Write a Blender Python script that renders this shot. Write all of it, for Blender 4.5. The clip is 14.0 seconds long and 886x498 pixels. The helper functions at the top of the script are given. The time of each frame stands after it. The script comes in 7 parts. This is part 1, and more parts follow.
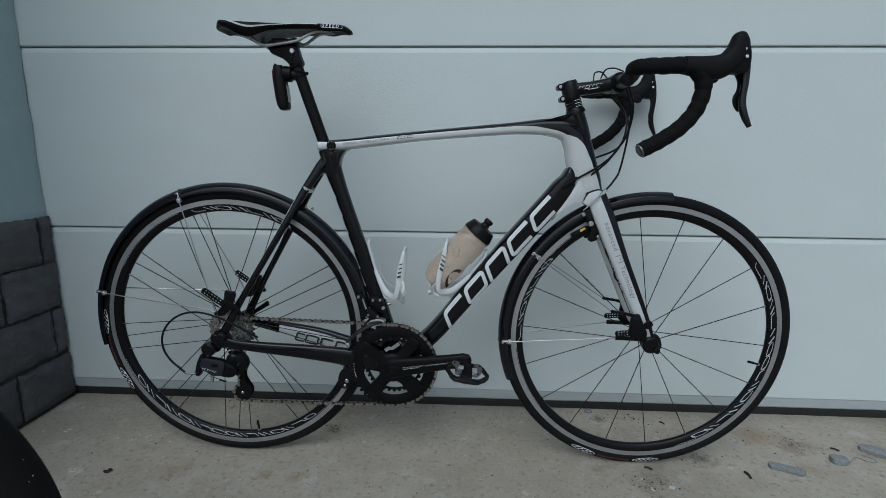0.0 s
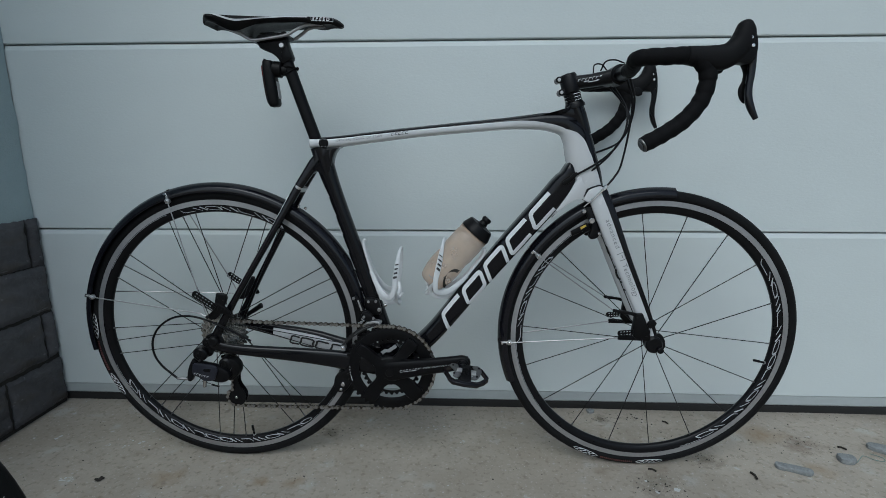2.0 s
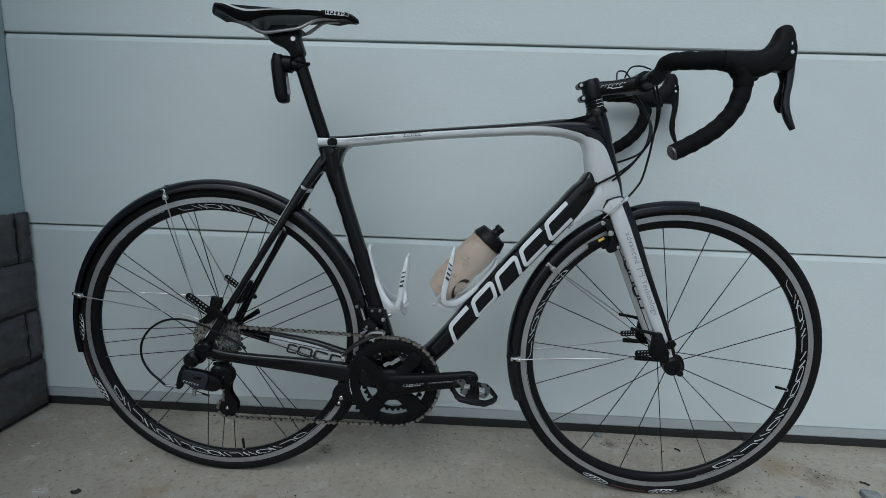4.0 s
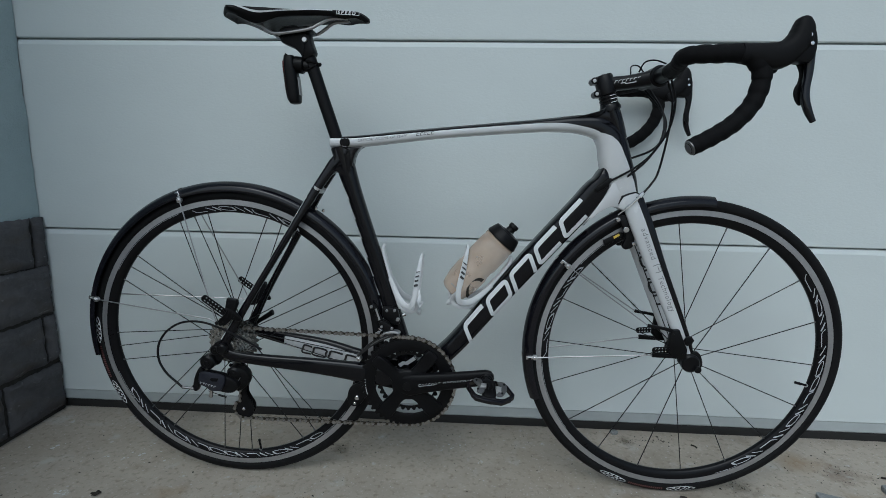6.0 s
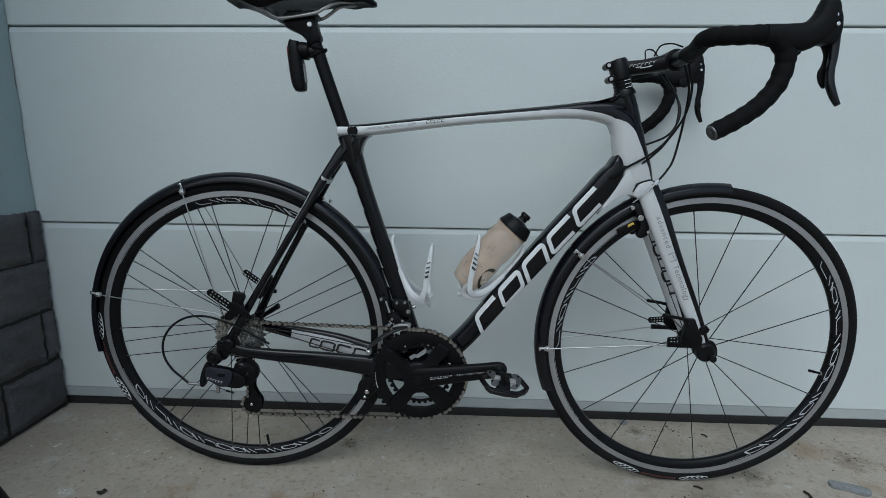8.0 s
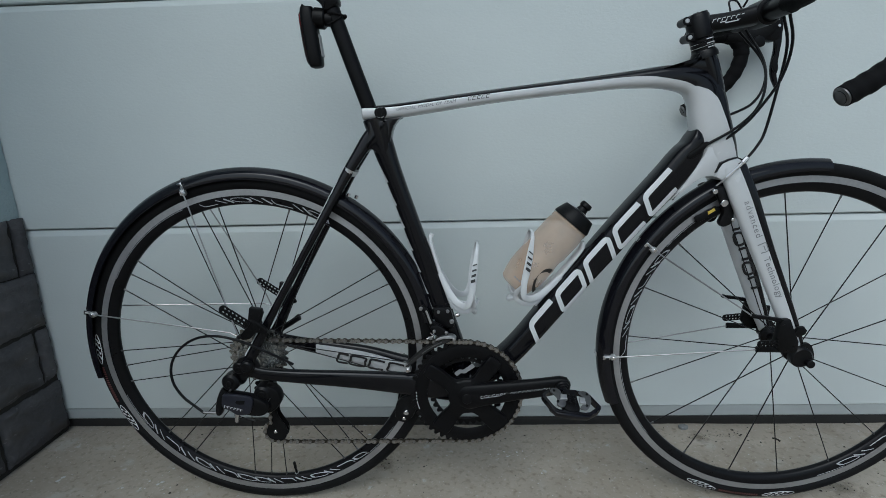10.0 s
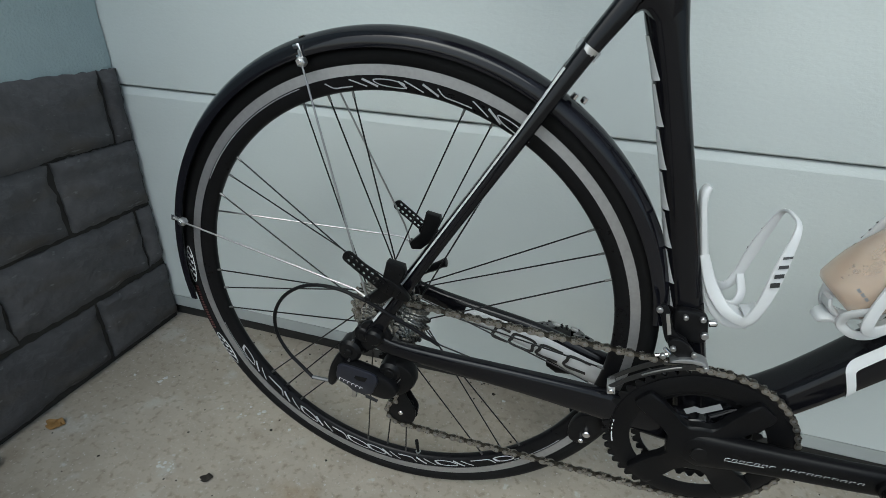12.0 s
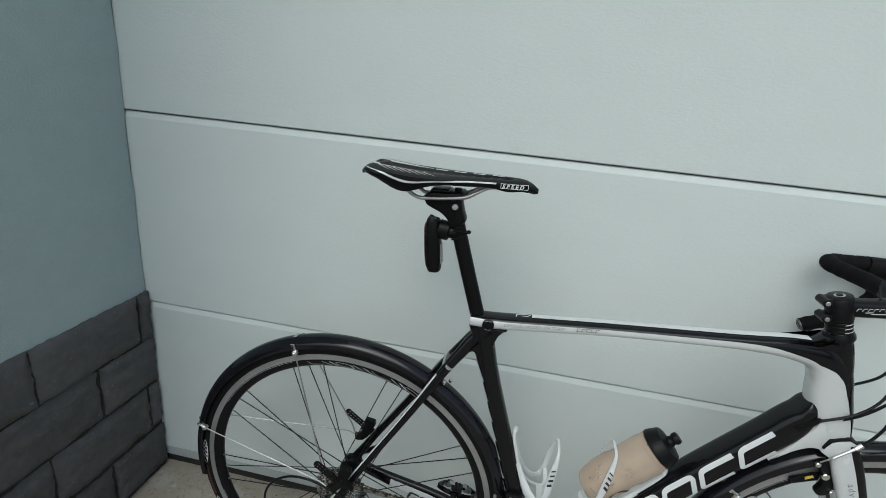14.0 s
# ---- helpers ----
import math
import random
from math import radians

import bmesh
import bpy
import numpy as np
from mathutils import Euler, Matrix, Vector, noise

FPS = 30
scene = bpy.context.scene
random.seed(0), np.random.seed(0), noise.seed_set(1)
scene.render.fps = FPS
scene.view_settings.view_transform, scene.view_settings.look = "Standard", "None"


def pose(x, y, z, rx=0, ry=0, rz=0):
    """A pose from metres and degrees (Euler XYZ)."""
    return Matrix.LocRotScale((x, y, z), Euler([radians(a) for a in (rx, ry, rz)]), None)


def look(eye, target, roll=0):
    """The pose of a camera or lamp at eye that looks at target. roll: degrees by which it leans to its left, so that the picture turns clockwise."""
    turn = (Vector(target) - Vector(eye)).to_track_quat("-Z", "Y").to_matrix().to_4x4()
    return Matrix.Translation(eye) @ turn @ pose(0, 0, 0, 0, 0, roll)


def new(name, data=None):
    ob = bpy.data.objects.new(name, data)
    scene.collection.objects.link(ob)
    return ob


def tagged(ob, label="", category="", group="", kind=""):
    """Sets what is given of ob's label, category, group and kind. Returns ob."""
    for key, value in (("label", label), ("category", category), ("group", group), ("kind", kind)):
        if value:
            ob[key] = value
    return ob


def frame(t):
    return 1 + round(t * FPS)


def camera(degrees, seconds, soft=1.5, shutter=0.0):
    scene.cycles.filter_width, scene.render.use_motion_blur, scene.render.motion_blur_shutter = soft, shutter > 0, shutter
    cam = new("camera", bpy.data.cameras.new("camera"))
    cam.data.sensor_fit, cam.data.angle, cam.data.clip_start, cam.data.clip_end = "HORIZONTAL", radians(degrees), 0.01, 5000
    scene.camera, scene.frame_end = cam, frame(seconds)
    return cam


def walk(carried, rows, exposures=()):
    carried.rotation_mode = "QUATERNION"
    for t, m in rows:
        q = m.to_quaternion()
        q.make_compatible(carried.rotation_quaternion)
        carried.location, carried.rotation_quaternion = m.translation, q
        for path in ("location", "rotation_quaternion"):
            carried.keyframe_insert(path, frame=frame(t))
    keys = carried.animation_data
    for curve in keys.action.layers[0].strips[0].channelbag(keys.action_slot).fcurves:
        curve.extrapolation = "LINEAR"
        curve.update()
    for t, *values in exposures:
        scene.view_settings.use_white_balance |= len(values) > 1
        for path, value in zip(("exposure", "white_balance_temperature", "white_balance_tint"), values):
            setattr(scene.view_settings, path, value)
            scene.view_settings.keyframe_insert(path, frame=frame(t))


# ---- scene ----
cam = camera(85.3, 14.0, 0.6)
PATH = [
    (0, (0.571, 0.295, 0.762), (0.486, 2.254, 0.371), 0.5),
    (0.5, (0.573, 0.293, 0.762), (0.486, 2.253, 0.372), 0.6),
    (1, (0.566, 0.304, 0.759), (0.447, 2.257, 0.346), 0.9),
    (1.5, (0.569, 0.312, 0.761), (0.448, 2.264, 0.345), -0.8),
    (2, (0.575, 0.326, 0.762), (0.493, 2.283, 0.357), -0.1),
    (2.5, (0.567, 0.355, 0.741), (0.479, 2.313, 0.343), -0.4),
    (3, (0.565, 0.367, 0.729), (0.487, 2.326, 0.333), 0.1),
    (3.5, (0.555, 0.366, 0.735), (0.487, 2.332, 0.374), 1.6),
    (4, (0.545, 0.374, 0.735), (0.474, 2.343, 0.396), 2.0),
    (6.5, (0.52, 0.379, 0.737), (0.42, 2.344, 0.377), 0.8),
    (7, (0.51, 0.392, 0.733), (0.413, 2.353, 0.352), 0.6),
    (7.5, (0.508, 0.398, 0.735), (0.413, 2.357, 0.343), 0.6),
    (7.7, (0.502, 0.395, 0.73), (0.415, 2.356, 0.347), 0.6),
    (9.8, (0.428, 0.505, 0.734), (0.396, 2.457, 0.3), 0.4),
    (10, (0.405, 0.54, 0.734), (0.327, 2.485, 0.279), -1.6),
    (10.5, (0.375, 0.676, 0.73), (0.219, 2.568, 0.099), -3.0),
    (11, (0.317, 0.79, 0.698), (0.177, 2.607, -0.127), -0.4),
    (11.5, (0.249, 0.86, 0.688), (0.006, 2.621, -0.227), 1.0),
    (12, (0.21, 0.883, 0.717), (-0.235, 2.6, -0.207), 2.9),
    (12.5, (0.223, 0.842, 0.781), (-0.315, 2.559, -0.093), 3.0),
    (13, (0.255, 0.762, 0.872), (-0.243, 2.511, 0.041), 4.3),
    (13.5, (0.303, 0.676, 1.011), (-0.11, 2.506, 0.318), 5.8),
    (14, (0.302, 0.624, 1.162), (0.001, 2.494, 0.521), 5.5),
]
EXPOSURES = [(0, 0.42, 5650, 1), (7.7, 0.46, 5680, 1), (9.8, 0.49, 5700, 1), (11, 0.68, 5730, 0), (11.5, 0.84, 5840, 0), (12, 1.00, 6010, 0), (12.5, 1.04, 6050, 0), (14, 0.82, 6160, 0)]
walk(cam, [(t, look(eye, target, roll)) for t, eye, target, roll in PATH], EXPOSURES)

# ---- light ----
world = bpy.data.worlds.new("overcast_sky")
scene.world = world
world.use_nodes = True
wn = world.node_tree.nodes
wl = world.node_tree.links
sky = wn.new("ShaderNodeTexSky")
sky.sky_type = "NISHITA"
sky.sun_disc = False
sky.sun_elevation = radians(50)
sky.sun_rotation = radians(200)
sky.air_density, sky.dust_density, sky.ozone_density = 1.0, 3.0, 1.0
grey = wn.new("ShaderNodeHueSaturation")
grey.inputs["Saturation"].default_value = 0.6
wl.new(sky.outputs[0], grey.inputs["Color"])
wl.new(grey.outputs[0], wn["Background"].inputs["Color"])
wn["Background"].inputs["Strength"].default_value = 0.085
sun_data = bpy.data.lights.new("sun", "SUN")
sun_data.energy, sun_data.angle, sun_data.color = 0.55, radians(40), (1.0, 0.97, 0.93)
sun_lamp = new("sun", sun_data)
sun_lamp.matrix_world = look((0.4, -4.0, 7.0), (0.4, 1.4, 0.3))

# ---- materials ----


def material(name, color, rough=0.5, metal=0.0, vary=0.12, scale=30.0, bump=0.0, bump_scale=300.0, coat=0.0,
             spec=0.5, rough_vary=0.15, stretch=(1, 1, 1), per_piece=0.0, transmission=0.0, color2=None, wear=0.0, alpha=1.0):
    """A surface with colour variation at two scales, uneven gloss and fine relief."""
    m = bpy.data.materials.new(name)
    m.use_nodes = True
    n, l = m.node_tree.nodes, m.node_tree.links
    b = n["Principled BSDF"]
    tc = n.new("ShaderNodeTexCoord")
    mp = n.new("ShaderNodeMapping")
    mp.inputs["Scale"].default_value = stretch
    l.new(tc.outputs["Object"], mp.inputs[0])
    big, small = n.new("ShaderNodeTexNoise"), n.new("ShaderNodeTexNoise")
    for node, sc in ((big, scale * 0.2), (small, scale * 3.0)):
        node.inputs["Scale"].default_value = sc
        node.inputs["Detail"].default_value = 5.0
        l.new(mp.outputs[0], node.inputs["Vector"])
    add = n.new("ShaderNodeMath")
    add.operation = "ADD"
    l.new(big.outputs["Fac"], add.inputs[0])
    l.new(small.outputs["Fac"], add.inputs[1])
    ramp = n.new("ShaderNodeMapRange")
    ramp.inputs["From Min"].default_value, ramp.inputs["From Max"].default_value = 0.6, 1.4
    l.new(add.outputs[0], ramp.inputs["Value"])
    mix = n.new("ShaderNodeMix")
    mix.data_type = "RGBA"
    c2 = color2 or tuple(min(1.0, c * (1 + vary)) for c in color)
    c1 = color if color2 else tuple(c * (1 - vary) for c in color)
    mix.inputs["A"].default_value, mix.inputs["B"].default_value = (*c1, 1), (*c2, 1)
    l.new(ramp.outputs[0], mix.inputs["Factor"])
    col = mix.outputs["Result"]
    if per_piece:
        info = n.new("ShaderNodeObjectInfo")
        pr = n.new("ShaderNodeMapRange")
        pr.inputs["To Min"].default_value, pr.inputs["To Max"].default_value = 1 - per_piece, 1 + per_piece
        l.new(info.outputs["Random"], pr.inputs["Value"])
        hs = n.new("ShaderNodeHueSaturation")
        l.new(pr.outputs[0], hs.inputs["Value"])
        l.new(col, hs.inputs["Color"])
        col = hs.outputs[0]
    l.new(col, b.inputs["Base Color"])
    rr = n.new("ShaderNodeMapRange")
    rr.inputs["To Min"].default_value = max(0.02, rough * (1 - rough_vary))
    rr.inputs["To Max"].default_value = min(1.0, rough * (1 + rough_vary))
    l.new(ramp.outputs[0], rr.inputs["Value"])
    l.new(rr.outputs[0], b.inputs["Roughness"])
    b.inputs["Metallic"].default_value = metal
    b.inputs["Specular IOR Level"].default_value = spec
    b.inputs["Coat Weight"].default_value = coat
    b.inputs["Coat Roughness"].default_value = 0.08
    b.inputs["Transmission Weight"].default_value = transmission
    b.inputs["Alpha"].default_value = alpha
    if bump:
        fine = n.new("ShaderNodeTexNoise")
        fine.inputs["Scale"].default_value = bump_scale
        fine.inputs["Detail"].default_value = 4.0
        l.new(mp.outputs[0], fine.inputs["Vector"])
        bp = n.new("ShaderNodeBump")
        bp.inputs["Strength"].default_value = 1.0
        bp.inputs["Distance"].default_value = bump
        l.new(fine.outputs["Fac"], bp.inputs["Height"])
        l.new(bp.outputs[0], b.inputs["Normal"])
    return m


CARBON = material("gloss_black_carbon", (0.005, 0.005, 0.0065), 0.13, vary=0.3, scale=60, coat=0.0, spec=0.27)
MATT_CARBON = material("satin_black_carbon", (0.0045, 0.0045, 0.0052), 0.38, spec=0.13, vary=0.3, scale=80, bump=0.0001, bump_scale=900)
WHITE = material("white_lacquer", (0.53, 0.54, 0.55), 0.25, vary=0.03, scale=20, coat=0.3)
WHITE_INK = material("white_print", (0.58, 0.59, 0.60), 0.35, vary=0.04, scale=60)
RIM_INK = material("worn_white_rim_print", (0.42, 0.43, 0.45), 0.35, vary=0.25, scale=90)
PALE_INK = material("pale_grey_print", (0.24, 0.245, 0.25), 0.4, vary=0.1, scale=60)
GREY_INK = material("grey_print", (0.16, 0.16, 0.17), 0.4, vary=0.1, scale=60)
BLACK_INK = material("black_print", (0.012, 0.012, 0.013), 0.4, vary=0.1, scale=60)
RED_INK = material("dull_red_print", (0.085, 0.028, 0.026), 0.6, vary=0.2, scale=90)
RUBBER = material("tyre_rubber", (0.007, 0.007, 0.0075), 0.6, spec=0.12, vary=0.35, scale=50, bump=0.0002, bump_scale=700)
TAPE = material("black_bar_tape", (0.0055, 0.0055, 0.006), 0.75, spec=0.1, vary=0.3, scale=60, bump=0.0004, bump_scale=900)
HOOD = material("black_rubber_hood", (0.006, 0.006, 0.0065), 0.6, spec=0.12, vary=0.2, scale=50, bump=0.0002, bump_scale=1200)
PLASTIC = material("black_plastic", (0.0045, 0.0045, 0.005), 0.42, spec=0.14, vary=0.2, scale=40, bump=0.0001, bump_scale=800)
GLOSS_PLASTIC = material("gloss_black_plastic", (0.006, 0.006, 0.0085), 0.11, spec=0.36, vary=0.3, scale=14, rough_vary=0.4)
BLACK_ALLOY = material("black_anodised_alloy", (0.006, 0.006, 0.0068), 0.34, metal=0.1, spec=0.18, vary=0.2, scale=60)
RIM_BLACK = material("black_rim_alloy", (0.006, 0.006, 0.007), 0.3, metal=0.1, spec=0.18, vary=0.2, scale=60)
ALLOY = material("brushed_alloy", (0.55, 0.55, 0.55), 0.38, metal=0.9, vary=0.1, scale=90, stretch=(1, 1, 1))
ROD = material("dull_steel_rod", (0.36, 0.36, 0.365), 0.36, metal=0.9, vary=0.15, scale=90)
CAGE_DARK = material("dark_cage_steel", (0.05, 0.05, 0.052), 0.4, metal=0.8, vary=0.2, scale=90)
DULL = material("dull_dark_steel", (0.17, 0.17, 0.17), 0.4, metal=0.9, vary=0.2, scale=90)
TRACK = material("worn_brake_track", (0.385, 0.385, 0.395), 0.40, metal=0.75, vary=0.14, scale=60, bump=0.0001, bump_scale=500)
CHROME = material("polished_steel", (0.72, 0.72, 0.73), 0.16, metal=1.0, vary=0.06, scale=60)
SPROCKET = material("nickel_sprocket", (0.40, 0.40, 0.385), 0.26, metal=0.95, vary=0.4, scale=120, per_piece=0.45)
CHAIN = material("oily_chain_steel", (0.30, 0.285, 0.262), 0.28, metal=0.95, vary=0.3, scale=90, per_piece=0.15)
# inner links coloured darker for the shade between the outer plates
CHAIN_DARK = material("oily_inner_chain", (0.07, 0.063, 0.052), 0.35, metal=0.8, vary=0.35, scale=300, per_piece=0.2)
SPOKE = material("black_steel_spoke", (0.008, 0.008, 0.009), 0.35, metal=0.2, spec=0.3, vary=0.2)
CABLE = material("black_cable_housing", (0.006, 0.006, 0.007), 0.4, spec=0.18, vary=0.2)
CAGE_WHITE = material("white_cage_plastic", (0.57, 0.58, 0.59), 0.38, vary=0.03, scale=20)
PAD = material("yellow_brake_pad_print", (0.55, 0.40, 0.06), 0.5, vary=0.15, scale=80)
LENS_DARK = material("red_black_lens", (0.016, 0.0045, 0.0045), 0.15, spec=0.35, vary=0.2, scale=60)
LENS = material("red_light_lens", (0.10, 0.008, 0.008), 0.15, vary=0.2, coat=0.4)
BOTTLE = material("translucent_bottle", (0.44, 0.315, 0.225), 0.30, vary=0.16, scale=9, spec=0.4, alpha=0.46, color2=(0.63, 0.46, 0.325))
BOTTLE_NECK = material("bottle_neck_plastic", (0.44, 0.37, 0.31), 0.35, vary=0.15, scale=20)
NAVY_ALLOY = material("navy_alloy", (0.011, 0.0125, 0.021), 0.36, vary=0.3, scale=60)
DOOR_WHITE = material("embossed_door_coating", (0.56, 0.602, 0.598), 0.6, vary=0.025, scale=3, spec=0.2, bump=0.00045, bump_scale=190, stretch=(0.75, 1, 1.35))
DOOR_GREY = material("grey_door_rail", (0.36, 0.385, 0.385), 0.5, vary=0.08, scale=12, bump=0.0002, bump_scale=200)
SEAL = material("black_door_seal", (0.014, 0.014, 0.014), 0.7, vary=0.3, scale=20, bump=0.0006, bump_scale=60)
STUCCO = material("blue_grey_render", (0.365, 0.442, 0.453), 0.9, vary=0.06, scale=8, bump=0.0022, bump_scale=200, spec=0.2)
def slate():
    """Dark split slate: fine grain, pale veins lying along the bed, brown films."""
    m = material("dark_slate_block", (0.057, 0.056, 0.060), 0.72, vary=0.45, scale=16, bump=0.0036, bump_scale=60, color2=(0.103, 0.099, 0.102), per_piece=0.22, spec=0.3)
    n, l = m.node_tree.nodes, m.node_tree.links
    b = n["Principled BSDF"]
    base = b.inputs["Base Color"].links[0].from_socket
    tc = n["Texture Coordinate"]
    mp = n.new("ShaderNodeMapping")
    mp.inputs["Scale"].default_value = (1.0, 1.0, 2.6)
    l.new(tc.outputs["Object"], mp.inputs[0])
    for scale, lo, hi, col, amount, kind in ((7.0, 0.49, 0.52, (0.13, 0.135, 0.14), 0.22, 1), (13.0, 0.55, 0.75, (0.115, 0.115, 0.118), 0.35, 0), (9.0, 0.55, 0.72, (0.070, 0.058, 0.046), 0.6, 0), (44.0, 0.66, 0.72, (0.20, 0.20, 0.20), 0.5, 0)):
        t = n.new("ShaderNodeTexNoise")
        t.inputs["Scale"].default_value, t.inputs["Detail"].default_value = scale, 7.0
        l.new(mp.outputs[0], t.inputs["Vector"])
        fac = t.outputs["Fac"]
        if kind:
            # a thin band round the middle value draws a vein
            d = n.new("ShaderNodeMath")
            d.operation = "SUBTRACT"
            d.inputs[1].default_value = 0.5
            l.new(fac, d.inputs[0])
            ab = n.new("ShaderNodeMath")
            ab.operation = "ABSOLUTE"
            l.new(d.outputs[0], ab.inputs[0])
            fac, lo, hi = ab.outputs[0], 0.012, 0.0
        r = n.new("ShaderNodeMapRange")
        r.inputs["From Min"].default_value, r.inputs["From Max"].default_value = lo, hi
        r.inputs["To Max"].default_value = amount
        l.new(fac, r.inputs["Value"])
        x = n.new("ShaderNodeMix")
        x.data_type = "RGBA"
        x.inputs["B"].default_value = (*col, 1)
        l.new(base, x.inputs["A"])
        l.new(r.outputs[0], x.inputs["Factor"])
        base = x.outputs["Result"]
    l.new(base, b.inputs["Base Color"])
    return m


STONE = slate()
MORTAR = material("mortar", (0.035, 0.033, 0.030), 0.95, vary=0.2, scale=30, bump=0.003, bump_scale=90, spec=0.2)
CRUMB = material("dark_grit", (0.03, 0.026, 0.022), 0.9, vary=0.5, scale=60, spec=0.2)
SPLAT = material("pale_paint_splat", (0.46, 0.46, 0.45), 0.8, vary=0.12, scale=60, spec=0.3)
CHIP = material("grey_slate_offcut", (0.215, 0.225, 0.225), 0.85, vary=0.3, scale=70, bump=0.003, bump_scale=120, spec=0.2)
LEAF = material("dry_brown_leaf", (0.22, 0.12, 0.035), 0.75, vary=0.3, scale=90)
THREAD = material("green_grey_thread", (0.16, 0.22, 0.20), 0.9, vary=0.2)
BIN = material("dusty_black_tyre", (0.006, 0.006, 0.006), 0.7, vary=0.3, scale=30, bump=0.0003, bump_scale=300, spec=0.12)
HOUSE = material("pale_house_render", (0.5, 0.5, 0.48), 0.9, vary=0.06, scale=4, bump=0.002, bump_scale=60)


def concrete():
    """Trowelled grey concrete with brown stains, pale scuffs and fine pits."""
    m = material("driveway_concrete", (0.345, 0.308, 0.258), 0.85, vary=0.13, scale=7, bump=0.0007, bump_scale=110, spec=0.2)
    n, l = m.node_tree.nodes, m.node_tree.links
    b = n["Principled BSDF"]
    base = b.inputs["Base Color"].links[0].from_socket
    tc = n["Texture Coordinate"]

    def layer(src, scale, lo, hi, col, amount, detail=6.0):
        t = n.new("ShaderNodeTexNoise")
        t.inputs["Scale"].default_value, t.inputs["Detail"].default_value = scale, detail
        l.new(tc.outputs["Object"], t.inputs["Vector"])
        r = n.new("ShaderNodeMapRange")
        r.inputs["From Min"].default_value, r.inputs["From Max"].default_value = lo, hi
        r.inputs["To Max"].default_value = amount
        l.new(t.outputs["Fac"], r.inputs["Value"])
        x = n.new("ShaderNodeMix")
        x.data_type = "RGBA"
        x.inputs["B"].default_value = (*col, 1)
        l.new(src, x.inputs["A"])
        l.new(r.outputs[0], x.inputs["Factor"])
        return x.outputs["Result"]

    c = layer(base, 3.1, 0.52, 0.72, (0.20, 0.175, 0.14), 0.6)
    c = layer(c, 1.7, 0.50, 0.66, (0.235, 0.20, 0.155), 0.55)
    c = layer(c, 7.0, 0.62, 0.74, (0.16, 0.125, 0.085), 0.5)
    c = layer(c, 11.0, 0.60, 0.72, (0.42, 0.42, 0.40), 0.45)
    c = layer(c, 34.0, 0.66, 0.72, (0.45, 0.45, 0.44), 0.6)
    c = layer(c, 19.0, 0.66, 0.76, (0.10, 0.085, 0.065), 0.6)
    c = layer(c, 78.0, 0.54, 0.70, (0.200, 0.170, 0.130), 0.7, 8.0)
    c = layer(c, 125.0, 0.60, 0.70, (0.45, 0.43, 0.40), 0.55, 8.0)
    c = layer(c, 90.0, 0.62, 0.74, (0.20, 0.18, 0.145), 0.5, 4.0)
    c = layer(c, 140.0, 0.68, 0.74, (0.48, 0.48, 0.47), 0.55, 2.0)
    c = layer(c, 240.0, 0.70, 0.80, (0.10, 0.095, 0.085), 0.45, 2.0)
    def spot(src, x, y, r, col, amount):
        v = n.new("ShaderNodeVectorMath")
        v.operation = "DISTANCE"
        l.new(tc.outputs["Object"], v.inputs[0])
        v.inputs[1].default_value = (x, y, 0)
        t = n.new("ShaderNodeTexNoise")
        t.inputs["Scale"].default_value, t.inputs["Detail"].default_value = 0.9 / r, 8.0
        t.inputs["Roughness"].default_value = 0.75
        l.new(tc.outputs["Object"], t.inputs["Vector"])
        s = n.new("ShaderNodeMath")
        s.operation = "MULTIPLY_ADD"
        l.new(t.outputs["Fac"], s.inputs[0])
        s.inputs[1].default_value = 3.2 * r
        l.new(v.outputs["Value"], s.inputs[2])
        g = n.new("ShaderNodeMapRange")
        g.inputs["From Min"].default_value, g.inputs["From Max"].default_value = 2.5 * r, 1.2 * r
        g.inputs["To Max"].default_value = amount
        l.new(s.outputs[0], g.inputs["Value"])
        x_ = n.new("ShaderNodeMix")
        x_.data_type = "RGBA"
        x_.inputs["B"].default_value = (*col, 1)
        l.new(src, x_.inputs["A"])
        l.new(g.outputs[0], x_.inputs["Factor"])
        return x_.outputs["Result"]

    soil, rust, pale = (0.075, 0.062, 0.045), (0.22, 0.15, 0.08), (0.42, 0.43, 0.42)
    for x, y, r, col, amount in ((1.02, 1.32, 0.055, soil, 0.95), (1.47, 1.50, 0.06, (0.10, 0.065, 0.045), 0.95), (1.19, 1.425, 0.045, soil, 1.0), (1.39, 1.54, 0.08, rust, 0.7), (-0.13, 1.303, 0.05, rust, 0.7), (0.105, 1.305, 0.025, rust, 0.9),
                                 (0.181, 1.30, 0.03, rust, 0.9), (0.21, 1.508, 0.04, soil, 1.0), (0.972, 1.606, 0.03, soil, 1.0), (1.44, 1.39, 0.05, rust, 0.7), (0.25, 1.60, 0.10, soil, 0.6), (1.11, 1.345, 0.025, pale, 0.6), (-0.352, 1.287, 0.02, pale, 0.6), (-0.398, 1.512, 0.02, pale, 0.5), (0.243, 1.373, 0.02, pale, 0.6), (0.055, 1.339, 0.015, pale, 0.6)):
        c = spot(c, x, y, r, col, amount)
    l.new(c, b.inputs["Base Color"])
    return m


CONCRETE = concrete()

# ---- mesh tools ----


def vlerp(a, b, t):
    return tuple(p + (q - p) * t for p, q in zip(a, b))


